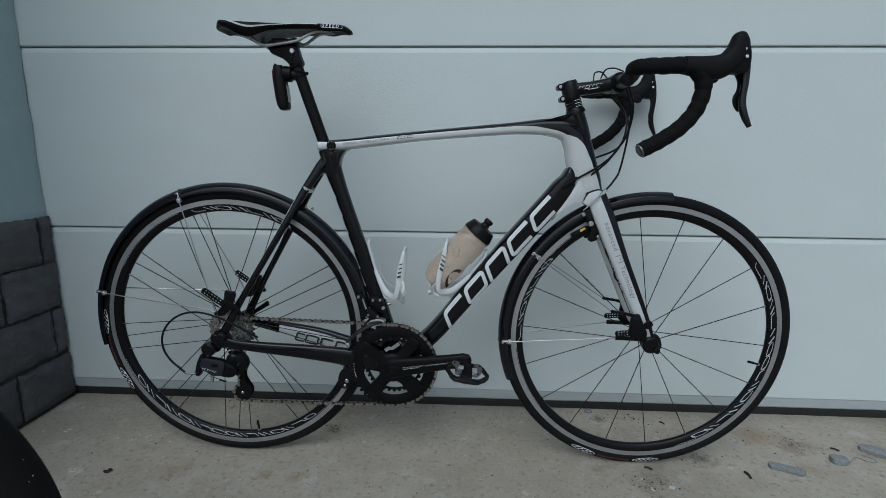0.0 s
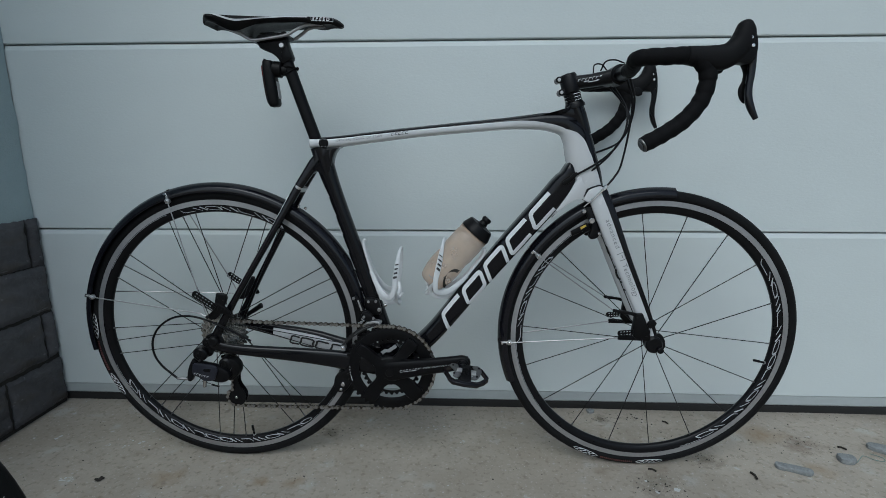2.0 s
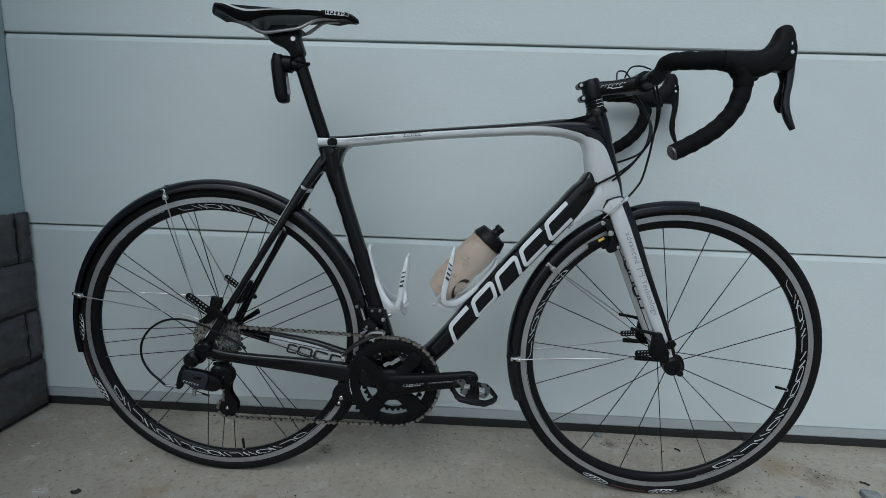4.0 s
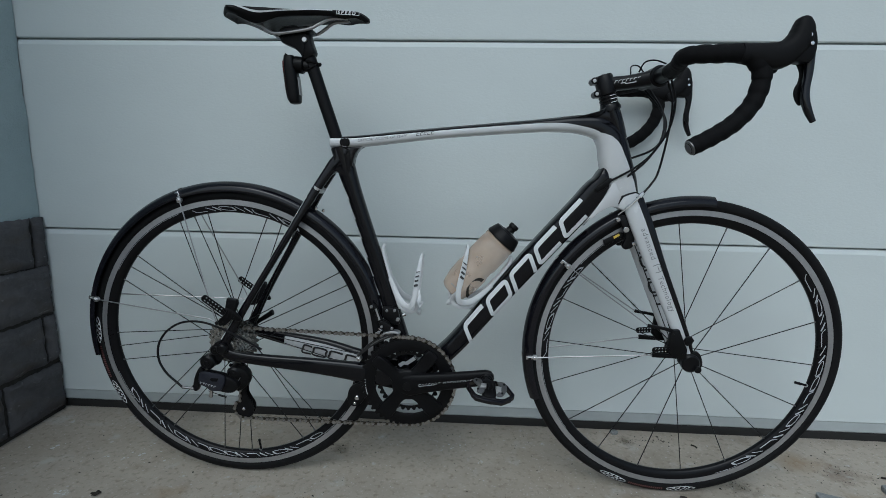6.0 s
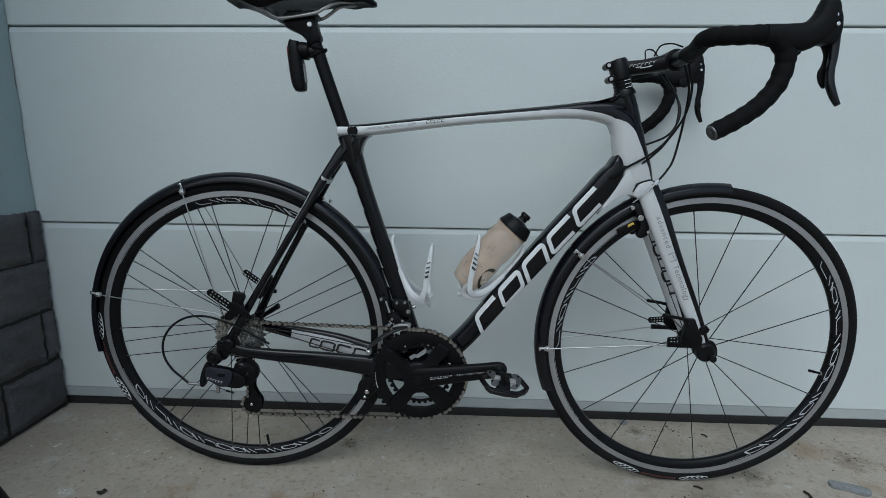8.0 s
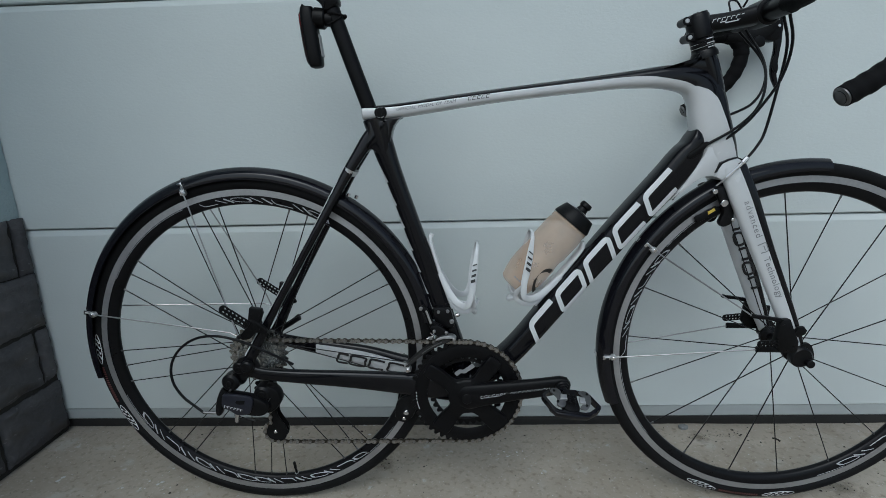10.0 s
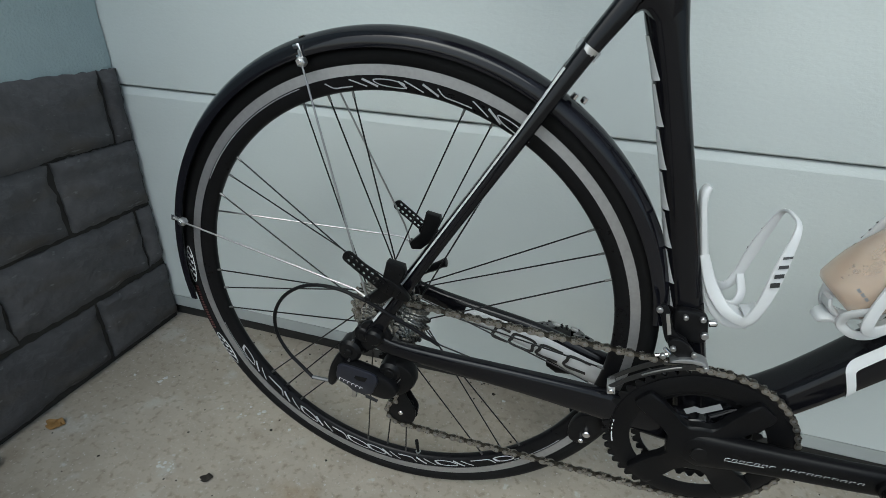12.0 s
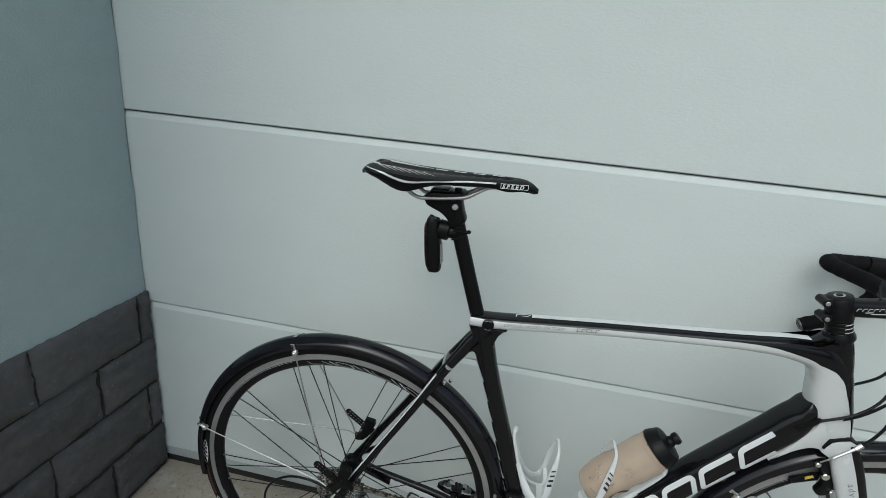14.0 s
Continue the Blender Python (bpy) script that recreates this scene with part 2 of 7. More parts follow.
def smooth_path(pts, k=6, closed=False):
    """Catmull-Rom through tuples of any length."""
    pts = [tuple(p) for p in pts]
    n = len(pts)
    out = []
    for i in range(n if closed else n - 1):
        p1, p2 = pts[i], pts[(i + 1) % n]
        p0 = pts[(i - 1) % n] if closed or i > 0 else tuple(2 * a - b for a, b in zip(p1, p2))
        p3 = pts[(i + 2) % n] if closed or i + 2 < n else tuple(2 * b - a for a, b in zip(p1, p2))
        for j in range(k):
            t = j / k
            out.append(tuple(0.5 * (2 * b + (c - a) * t + (2 * a - 5 * b + 4 * c - d) * t * t + (3 * b - a - 3 * c + d) * t ** 3)
                             for a, b, c, d in zip(p0, p1, p2, p3)))
    if not closed:
        out.append(pts[-1])
    return out


class Shape:
    """Vertices and faces gathered for one mesh."""

    def __init__(self):
        self.v, self.f = [], []

    def grid(self, rows, close_u=False, close_v=False):
        base, nu, nv = len(self.v), len(rows), len(rows[0])
        for r in rows:
            self.v.extend(tuple(p) for p in r)
        for i in range(nu if close_u else nu - 1):
            for j in range(nv if close_v else nv - 1):
                a, b = i, (i + 1) % nu
                c, d = j, (j + 1) % nv
                self.f.append((base + a * nv + c, base + a * nv + d, base + b * nv + d, base + b * nv + c))
        return base

    def fan(self, ring, flip=False):
        base = len(self.v)
        self.v.extend(tuple(p) for p in ring)
        idx = list(range(base, base + len(ring)))
        self.f.append(tuple(reversed(idx)) if flip else tuple(idx))

    def tube(self, path, r, n=8, caps=True):
        """A round tube along points; r is a number or a list."""
        P = [Vector(p[:3]) for p in path]
        rows = []
        up = Vector((0.123, 0.31, 0.94)).normalized()
        for i, p in enumerate(P):
            t = (P[min(i + 1, len(P) - 1)] - P[max(i - 1, 0)]).normalized()
            s = t.cross(up)
            if s.length < 0.15:
                s = t.cross(Vector((1, 0, 0)))
            s.normalize()
            up = s.cross(t).normalized()
            rad = r[i] if isinstance(r, (list, tuple)) else r
            rows.append([p + rad * (math.cos(a) * s + math.sin(a) * up) for a in (2 * math.pi * k / n for k in range(n))])
        self.grid(rows, close_v=True)
        if caps:
            self.fan(rows[0])
            self.fan(rows[-1], True)
        return self

    def cyl(self, p0, p1, r, n=16, bev=0.0, r2=None):
        p0, p1 = Vector(p0), Vector(p1)
        r2 = r if r2 is None else r2
        if bev:
            d = (p1 - p0).normalized() * bev
            return self.tube([p0, p0 + d, p1 - d, p1], [r - bev, r, r2, r2 - bev], n)
        return self.tube([p0, p1], [r, r2], n)

    def ball(self, c, r, n=10, sy=(1, 1, 1)):
        rows = []
        for i in range(1, n // 2 + 1):
            th = math.pi * i / (n // 2 + 1)
            rows.append([(c[0] + sy[0] * r * math.sin(th) * math.cos(a), c[1] + sy[1] * r * math.sin(th) * math.sin(a), c[2] + sy[2] * r * math.cos(th))
                         for a in (2 * math.pi * k / n for k in range(n))])
        self.grid(rows, close_v=True)
        self.fan(rows[0])
        self.fan(rows[-1], True)
        return self

    def lathe(self, prof, c=(0, 0, 0), n=96, a0=0.0, a1=360.0, closed_profile=True):
        """Turn (r, y) round the y axis through c; angles from +x towards +z."""
        full = abs(a1 - a0) >= 359.9
        m = n if full else n + 1
        rows = []
        for k in range(m):
            a = radians(a0 + (a1 - a0) * k / n)
            rows.append([(c[0] + r * math.cos(a), c[1] + y, c[2] + r * math.sin(a)) for r, y in prof])
        self.grid(rows, close_u=full, close_v=closed_profile)
        if not full and closed_profile:
            self.fan(rows[0])
            self.fan(rows[-1], True)
        return self

    def loft(self, st, n=24, p=2.3, span=(0.0, 360.0), cap=True, out=0.0):
        """Stations (x, y, z, a, b): a across in the side view, b sideways. span: angles from the upper side towards +y."""
        P = [Vector(s[:3]) for s in st]
        rows = []
        full = not isinstance(span, list) and span[1] - span[0] >= 359.9
        for i, s in enumerate(st):
            t = (P[min(i + 1, len(P) - 1)] - P[max(i - 1, 0)]).normalized()
            e2 = (Vector((0, 1, 0)) - t * t.y).normalized()
            e1 = t.cross(e2)
            row = []
            for k in range(n if full else n + 1):
                s0, s1 = span[i] if isinstance(span, list) else span
                a = radians(s0 + (s1 - s0) * k / n)
                ca, sa = math.cos(a), math.sin(a)
                row.append(P[i] + e1 * math.copysign(abs(ca) ** (2 / p), ca) * (s[3] + out) + e2 * math.copysign(abs(sa) ** (2 / p), sa) * (s[4] + out))
            rows.append(row)
        self.grid(rows, close_v=full)
        if cap and full:
            self.fan(rows[0])
            self.fan(rows[-1], True)
        return self

    def slab(self, outline, y0, y1, bev=0.003):
        """A plate with rounded rims from an outline of (x, z)."""
        pts = [Vector((p[0], 0, p[1])) for p in outline]
        n = len(pts)
        area = sum(pts[i].x * pts[(i + 1) % n].z - pts[(i + 1) % n].x * pts[i].z for i in range(n))
        sign = 1 if area > 0 else -1
        nor = []
        for i in range(n):
            t = (pts[(i + 1) % n] - pts[i - 1]).normalized()
            nor.append(Vector((-t.z, 0, t.x)) * sign)
        rows = []
        for y, ins in ((y0, bev), (y0 + 0.3 * bev, 0.3 * bev), (y0 + bev, 0), (y1 - bev, 0), (y1 - 0.3 * bev, 0.3 * bev), (y1, bev)):
            rows.append([pts[i] + nor[i] * ins + Vector((0, y, 0)) for i in range(n)])
        self.grid(rows, close_v=True)
        self.fan(rows[0])
        self.fan(rows[-1], True)
        return self

    def box(self, lo, hi, bev=0.002):
        x0, y0, z0 = lo
        x1, y1, z1 = hi
        return self.slab([(x0, z0), (x0 + bev * 0, z1), (x1, z1), (x1, z0)], y0, y1, bev)

    def plate(self, outer, inner, y0, y1):
        """A flat ring between two outlines of equal count."""
        rows = [[(p[0], y0, p[1]) for p in outer], [(p[0], y1, p[1]) for p in outer], [(p[0], y1, p[1]) for p in inner], [(p[0], y0, p[1]) for p in inner]]
        self.grid(rows, close_u=True, close_v=True)
        return self

    def moved(self, m):
        self.v = [tuple(m @ Vector(p)) for p in self.v]
        return self


def part(name, shape, mat, parent=None, label="", sharp=38, weld=False):
    """Links a shape as one mesh object under a thing or a part, three levels deep at most."""
    while parent and parent.parent and parent.parent.parent:
        parent = parent.parent
    me = bpy.data.meshes.new(name)
    me.from_pydata(shape.v, [], shape.f)
    bm = bmesh.new()
    bm.from_mesh(me)
    bmesh.ops.remove_doubles(bm, verts=bm.verts, dist=1e-6)
    bmesh.ops.recalc_face_normals(bm, faces=bm.faces)
    bm.to_mesh(me)
    bm.free()
    me.materials.append(mat)
    me.shade_smooth()
    me.set_sharp_from_angle(angle=radians(sharp))
    ob = new(name, me)
    if parent:
        ob.parent = parent
    if label:
        tagged(ob, label)
    return ob


def strip(shape, pts, width, put, across=3, closed=False):
    """A printed stroke: a band of that width along 2D points, laid on a surface by put(u, v)."""
    n = len(pts)
    rows = []
    for i in range(n):
        a, b = (pts[i - 1], pts[(i + 1) % n]) if closed else (pts[max(i - 1, 0)], pts[min(i + 1, n - 1)])
        dx, dy = b[0] - a[0], b[1] - a[1]
        d = math.hypot(dx, dy) or 1.0
        nx, ny = -dy / d, dx / d
        rows.append([put(pts[i][0] + nx * width * (k / across - 0.5), pts[i][1] + ny * width * (k / across - 0.5)) for k in range(across + 1)])
    shape.grid(rows, close_u=closed)


def lettering(name, text, size, put, mat, parent, shear=0.0, spacing=1.0, bold=0.0, label=""):
    """Words in the built-in font, laid on a surface by put(u, v), u along the line from its start."""
    cu = bpy.data.curves.new(name, "FONT")
    cu.body, cu.size, cu.shear, cu.space_character, cu.offset = text, size, shear, spacing, bold
    cu.resolution_u = 3
    tmp = bpy.data.objects.new(name, cu)
    scene.collection.objects.link(tmp)
    me = bpy.data.meshes.new_from_object(tmp.evaluated_get(bpy.context.evaluated_depsgraph_get()))
    bpy.data.objects.remove(tmp)
    bpy.data.curves.remove(cu)
    for v in me.vertices:
        v.co = put(v.co.x, v.co.y)
    me.name = name
    me.materials.clear()
    me.materials.append(mat)
    ob = new(name, me)
    while parent.parent and parent.parent.parent:
        parent = parent.parent
    ob.parent = parent
    if label:
        tagged(ob, label)
    return ob


def circle(r, n=32, c=(0, 0), a0=0.0):
    return [(c[0] + r * math.cos(a0 + 2 * math.pi * k / n), c[1] + r * math.sin(a0 + 2 * math.pi * k / n)) for k in range(n)]


def gear(teeth, r, depth, c=(0, 0), turn=0.0):
    """Outline of a toothed wheel, eight points a tooth."""
    out = []
    for k in range(teeth):
        for q, h in ((0.0, 0.0), (0.14, 0.25), (0.30, 0.85), (0.42, 1.0), (0.58, 1.0), (0.70, 0.85), (0.86, 0.25), (0.95, 0.02)):
            a = turn + 2 * math.pi * (k + q) / teeth
            out.append((c[0] + (r - depth + depth * h) * math.cos(a), c[1] + (r - depth + depth * h) * math.sin(a)))
    return out

# ---- the bicycle ----
bike = new("road_bicycle")
bike.empty_display_size = 0.1
bike.matrix_world = pose(0, 1.408, 0, 0.5, 0, 0)
tagged(bike, "black and white carbon road bicycle leaning upright against the garage door", "bicycle")

REAR, FRONT, CRANK = (0.0110, 0.3372), (1.0035, 0.3372), (0.4090, 0.2640)


def group_part(name, parent, label=""):
    ob = new(name)
    ob.empty_display_size = 0.02
    ob.parent = parent.parent or parent
    if label:
        tagged(ob, label)
    return ob


# -- wheels --
def knots(x, table):
    """Straight-line reading of a small table of (place, value)."""
    for (x0, y0), (x1, y1) in zip(table, table[1:]):
        if x <= x1:
            return y0 + (y1 - y0) * max(0.0, (x - x0) / (x1 - x0))
    return table[-1][1]


def spoke_line(shape, p0, p1, r=0.00105):
    shape.tube([p0, p1], r, 6)


def rim_print(parent, hub, spans, lines):
    """White print on the flank of the rim: runs of slanted outlined strokes with filled wedges, and long hairlines."""
    rng = random.Random(5)

    def band(a0):
        def put(u, v):
            a = radians(a0) + u / 0.296
            rr = 0.2908 + v
            return (hub[0] + rr * math.cos(a), -knots(rr, ((0.2885, 0.0062), (0.2950, 0.0086), (0.3030, 0.0098))) - 0.0007, hub[1] + rr * math.sin(a))
        return put
    for a0, a1 in spans:
        s = Shape()
        put = band(a0)
        length = radians(a1 - a0) * 0.296
        u, k = 0.0, 0
        h, sl = 0.0086, 0.013
        while u < length - 0.045:
            w = rng.choice((0.024, 0.028, 0.032))
            kind = (2, 1, 3, 1, 0, 1, 3, 2)[k % 8]
            if kind in (0, 2):
                # a slanted open loop with one heavy side
                loop = smooth_path([(u + 0.003, 0.0010), (u + w * 0.6, 0.0006), (u + w + sl * 0.3, h * 0.3), (u + w + sl * 0.9, h * 0.90), (u + w * 0.4 + sl, h), (u + sl * 0.5, h * 0.75), (u + sl * 0.2, h * 0.35)], 5, kind == 0)
                strip(s, loop, 0.0012, put, 2, kind == 0)
                strip(s, [(u + 0.001 + (sl * 0.75) * q / 5, 0.0012 + h * 0.75 * q / 5) for q in range(6)], 0.0022, put, 2)
            elif kind == 1:
                # a filled wedge and a thin slash
                strip(s, [(u + (sl + w * 0.2) * q / 6, 0.0004 + h * q / 6) for q in range(7)], 0.0024, put, 2)
                strip(s, [(u + w * 0.55 + (sl + w * 0.3) * q / 6, 0.0004 + h * q / 6) for q in range(7)], 0.0014, put, 2)
            else:
                # a long low bar that turns up at its end
                strip(s, smooth_path([(u, 0.0012), (u + w * 0.5, 0.0012), (u + w, 0.0020), (u + w + sl * 0.7, h)], 5), 0.0014, put, 2)
            u += w + rng.uniform(0.004, 0.008)
            k += 1
        part("rim_print", s, RIM_INK, parent, "white slanted print strokes on black rim")
    for a0, a1, v in lines:
        s = Shape()
        put = band(a0)
        n = 24
        strip(s, [(radians(a1 - a0) * 0.296 * q / n, v) for q in range(n + 1)], 0.0008, put, 1)
        part("rim_line", s, RIM_INK, parent, "thin white line along rim")


def wheel(name, hub, label, rear):
    w = group_part(name, bike, label)
    c = (hub[0], 0, hub[1])
    tyre = [(0.3242 + 0.0130 * math.cos(a), 0.0125 * math.sin(a)) for a in (radians(q) for q in range(-135, 136, 15))]
    part("tyre", Shape().lathe(tyre, c, 144), RUBBER, w, "thin black road tyre")
    rim = [(0.3160, -0.0094), (0.3030, -0.0098), (0.2950, -0.0086), (0.2885, -0.0062), (0.2864, -0.0032), (0.2860, 0), (0.2864, 0.0032), (0.2885, 0.0062), (0.2950, 0.0086), (0.3030, 0.0098), (0.3160, 0.0094), (0.311, 0)]
    part("rim", Shape().lathe(rim, c, 144), RIM_BLACK, w, "deep black alloy rim", sharp=60)
    for s in (-1, 1):
        tr = [(0.3148, s * 0.0100), (0.3036, s * 0.0103), (0.3036, s * 0.0094), (0.3148, s * 0.0090)]
        part("brake_track", Shape().lathe(tr, c, 144), TRACK, w, "bare worn silver brake track")
    if rear:
        prof = [(0.004, -0.062), (0.011, -0.062), (0.011, -0.02), (0.028, -0.017), (0.029, -0.013), (0.014, -0.009), (0.013, 0.03), (0.024, 0.033), (0.024, 0.037), (0.012, 0.042), (0.012, 0.062), (0.004, 0.062)]
    else:
        prof = [(0.004, -0.050), (0.012, -0.050), (0.013, -0.040), (0.019, -0.037), (0.019, -0.031), (0.011, -0.026), (0.010, 0.026), (0.019, 0.031), (0.019, 0.037), (0.013, 0.040), (0.012, 0.050), (0.004, 0.050)]
    part("hub", Shape().lathe(prof, c, 32), BLACK_ALLOY, w, "black alloy hub")

    def on(r, a, y):
        return (hub[0] + r * math.cos(a), y, hub[1] + r * math.sin(a))

    def one(rim_a, hub_a, hub_r, hub_y, rim_y):
        p0, p1 = on(hub_r, hub_a, hub_y), on(0.2868, rim_a, rim_y)
        s = Shape()
        spoke_line(s, p0, p1)
        sp = part("spoke", s, SPOKE, w)
        part("nipple", Shape().cyl(vlerp(p1, p0, 0.030), vlerp(p1, p0, -0.004), 0.0017, 6), DULL, sp, "small steel spoke nipple")
    if rear:
        for k in range(9):
            a = radians(-93.2 + 40 * k)
            one(a, a, 0.024, 0.035, 0.001)
            for d in (-1, 1):
                one(a + d * radians(6.7), a + d * radians(66), 0.027, -0.015, -0.002)
    else:
        for k in range(18):
            a = radians(96.4 + 20 * k)
            y = 0.034 if k % 2 else -0.034
            one(a, a + radians(3 if k % 2 else -3), 0.0175, y, y * 0.03)
    va = radians(-82.3) if rear else radians(-13.2)
    val = part("valve", Shape().cyl(on(0.290, va, 0), on(0.274, va, 0), 0.0025, 8).cyl(on(0.276, va, 0), on(0.260, va, 0), 0.0030, 8, 0.001), PLASTIC, w, "black capped inner tube valve")
    part("valve_nut", Shape().cyl(on(0.2905, va, 0), on(0.2855, va, 0), 0.0045, 8), ALLOY, val, "silver valve nut")
    return w


rear_wheel = wheel("rear_wheel", REAR, "rear wheel with black rim and triple-laced spokes", True)
front_wheel = wheel("front_wheel", FRONT, "front wheel with black rim and radial spokes", False)
rim_print(rear_wheel, REAR, [(58, 113), (207, 312)], [(112, 150, 0.0110), (198, 212, 0.0104), (310, 326, 0.0104)])
rim_print(front_wheel, FRONT, [(-62, 42), (140, 190)], [(184, 218, 0.0112), (-70, -60, 0.0104), (112, 140, 0.0110)])


def tyre_print(parent, hub, a_mid, side):
    """Two white leaf-shaped marks with a dull red bar between them on the tyre wall."""
    def put(u, v):
        a = radians(a_mid) + u / 0.330
        b = radians(-side) - v / 0.0126
        rr = 0.3242 + 0.0134 * math.cos(b)
        return (hub[0] + rr * math.cos(a), 0.0129 * math.sin(b), hub[1] + rr * math.sin(a))
    for u0 in (-0.080, 0.080):
        s = Shape()
        strip(s, smooth_path([(u0 - 0.032, 0.0), (u0 - 0.014, 0.0044), (u0 + 0.014, 0.0046), (u0 + 0.032, 0.0), (u0 + 0.014, -0.0044), (u0 - 0.014, -0.0046)], 6, True), 0.0012, put, 2, True)
        for k in (-0.018, -0.007, 0.005, 0.016):
            strip(s, [(u0 + k - 0.006, -0.0032), (u0 + k + 0.006, 0.0032)], 0.0026, put, 2)
        part("tyre_mark", s, WHITE_INK, parent, "white oval tyre mark")
    s = Shape()
    for k in range(17):
        strip(s, [(-0.040 + 0.0048 * k, -0.0022), (-0.0388 + 0.0048 * k, 0.0022)], 0.0030, put, 2)
    part("tyre_bar", s, RED_INK, parent, "dull red lettering band on tyre wall")


tyre_print(front_wheel, FRONT, 261.5, 80)
tyre_print(rear_wheel, REAR, 192.5, 92)

# -- frame --
frame_part = group_part("frame", bike, "glossy black carbon frame with white head and top tube")
DT = smooth_path([(0.418, 0, 0.262, 0.021, 0.031), (0.498, 0, 0.3290, 0.0205, 0.027), (0.590, 0, 0.4415, 0.0225, 0.0265), (0.6846, 0, 0.5565, 0.0252, 0.0262),
                  (0.762, 0, 0.6470, 0.0258, 0.0258), (0.786, 0, 0.6765, 0.0262, 0.0257), (0.7960, 0, 0.6925, 0.0235, 0.0256), (0.8025, 0, 0.7070, 0.0180, 0.0253), (0.8050, 0, 0.7230, 0.0110, 0.0235), (0.8065, 0, 0.7370, 0.0035, 0.0150)], 6)
part("down_tube", Shape().loft(DT, 44, 3.2), CARBON, frame_part, "broad glossy black down tube")
ST = smooth_path([(0.412, 0, 0.256, 0.021, 0.024), (0.369, 0, 0.405, 0.0185, 0.019), (0.297, 0, 0.636, 0.0160, 0.0175), (0.272, 0, 0.715, 0.019, 0.018), (0.2585, 0, 0.768, 0.0215, 0.0185)], 8)
part("seat_tube", Shape().loft(ST, 32, 2.4), CARBON, frame_part, "glossy black seat tube")
TT = smooth_path([(0.2405, 0, 0.7765, 0.0118, 0.0185), (0.30, 0, 0.7795, 0.0122, 0.0190), (0.475, 0, 0.7990, 0.0108, 0.0185), (0.646, 0, 0.8140, 0.0120, 0.0190),
                  (0.700, 0, 0.8180, 0.0140, 0.0198), (0.752, 0, 0.8195, 0.0185, 0.0208), (0.795, 0, 0.8120, 0.0250, 0.0215), (0.8180, 0, 0.7860, 0.0300, 0.0228), (0.8290, 0, 0.7470, 0.0325, 0.0245), (0.8430, 0, 0.7010, 0.0335, 0.0252), (0.858, 0, 0.6690, 0.0260, 0.0240)], 10)
# where the black crown ends and the white flank begins, as an angle round the section
EDGE = [knots(q[0], ((0.23, 52), (0.30, 65), (0.475, 70), (0.66, 74), (0.70, 80), (0.752, 96), (0.795, 106), (0.818, 82), (0.829, 63), (0.843, 52), (0.858, 50))) for q in TT]
part("top_tube", Shape().loft(TT, 32, 2.6, [(e, 360 - e) for e in EDGE]), WHITE, frame_part, "white flank of top tube and head")
part("top_tube_crown", Shape().loft(TT, 18, 2.6, [(-e, e) for e in EDGE]), CARBON, frame_part, "black crown of top tube and leading edge of head")
part("collar_end", Shape().loft([TT[0], (TT[0][0] - 0.0015, 0, TT[0][2], 0.0105, 0.0165)], 24, 2.6), WHITE, frame_part)
part("seat_lug", Shape().slab(smooth_path([(0.2475, 0.7660), (0.275, 0.7665), (0.2820, 0.7660), (0.2835, 0.745), (0.2838, 0.726), (0.2835, 0.712), (0.276, 0.700), (0.262, 0.706), (0.252, 0.7150), (0.245, 0.7120), (0.238, 0.7080), (0.235, 0.7150), (0.240, 0.728), (0.246, 0.744)], 4, True), -0.0178, 0.0178, 0.006), CARBON, frame_part, "black lug joining seat tube and stays")
part("seat_fillet", Shape().slab([(0.278, 0.7665), (0.3060, 0.7685), (0.2990, 0.7630), (0.2925, 0.7550), (0.2880, 0.7440), (0.2850, 0.7280), (0.278, 0.722)], -0.0150, 0.0150, 0.0012), CARBON, frame_part, "black fillet under the top tube")
part("head_gusset", Shape().slab(smooth_path([(0.768, 0.616), (0.785, 0.630), (0.800, 0.6435), (0.822, 0.6555), (0.852, 0.6570), (0.868, 0.674), (0.864, 0.686), (0.856, 0.698), (0.840, 0.706), (0.826, 0.706), (0.8190, 0.702), (0.8165, 0.694), (0.801, 0.666), (0.785, 0.641)], 5, True), -0.0243, 0.0243, 0.0018), WHITE, frame_part, "white gusset below head tube")
part("head_shoulder", Shape().slab(smooth_path([(0.735, 0.829), (0.762, 0.8345), (0.780, 0.840), (0.792, 0.848), (0.800, 0.857), (0.826, 0.850), (0.835, 0.815), (0.800, 0.815), (0.760, 0.820)], 4, True), -0.0170, 0.0170, 0.007), CARBON, frame_part, "black shoulder below the stem")
part("head_top", Shape().loft(smooth_path([(0.8330, 0, 0.7920, 0.0160, 0.0185), (0.8260, 0, 0.8120, 0.0175, 0.0190), (0.8175, 0, 0.8350, 0.0180, 0.0190), (0.8090, 0, 0.8560, 0.0175, 0.0185), (0.8078, 0, 0.8600, 0.0165, 0.0175)], 4), 28, 2.1), CARBON, frame_part, "black head tube top")
part("bottom_bracket", Shape().cyl((CRANK[0], -0.042, CRANK[1]), (CRANK[0], 0.042, CRANK[1]), 0.0255, 28, 0.003), CARBON, frame_part)
part("seat_bolt_plug", Shape().cyl((0.272, -0.0165, 0.7765), (0.272, -0.0225, 0.7765), 0.0105, 24, 0.0015).cyl((0.272, -0.022, 0.7765), (0.272, -0.0238, 0.7765), 0.0068, 20, 0.0008).cyl((0.272, -0.0235, 0.7765), (0.272, -0.0243, 0.7765), 0.0036, 6), PLASTIC, frame_part, "round black seat clamp plug")
ring_s = Shape()
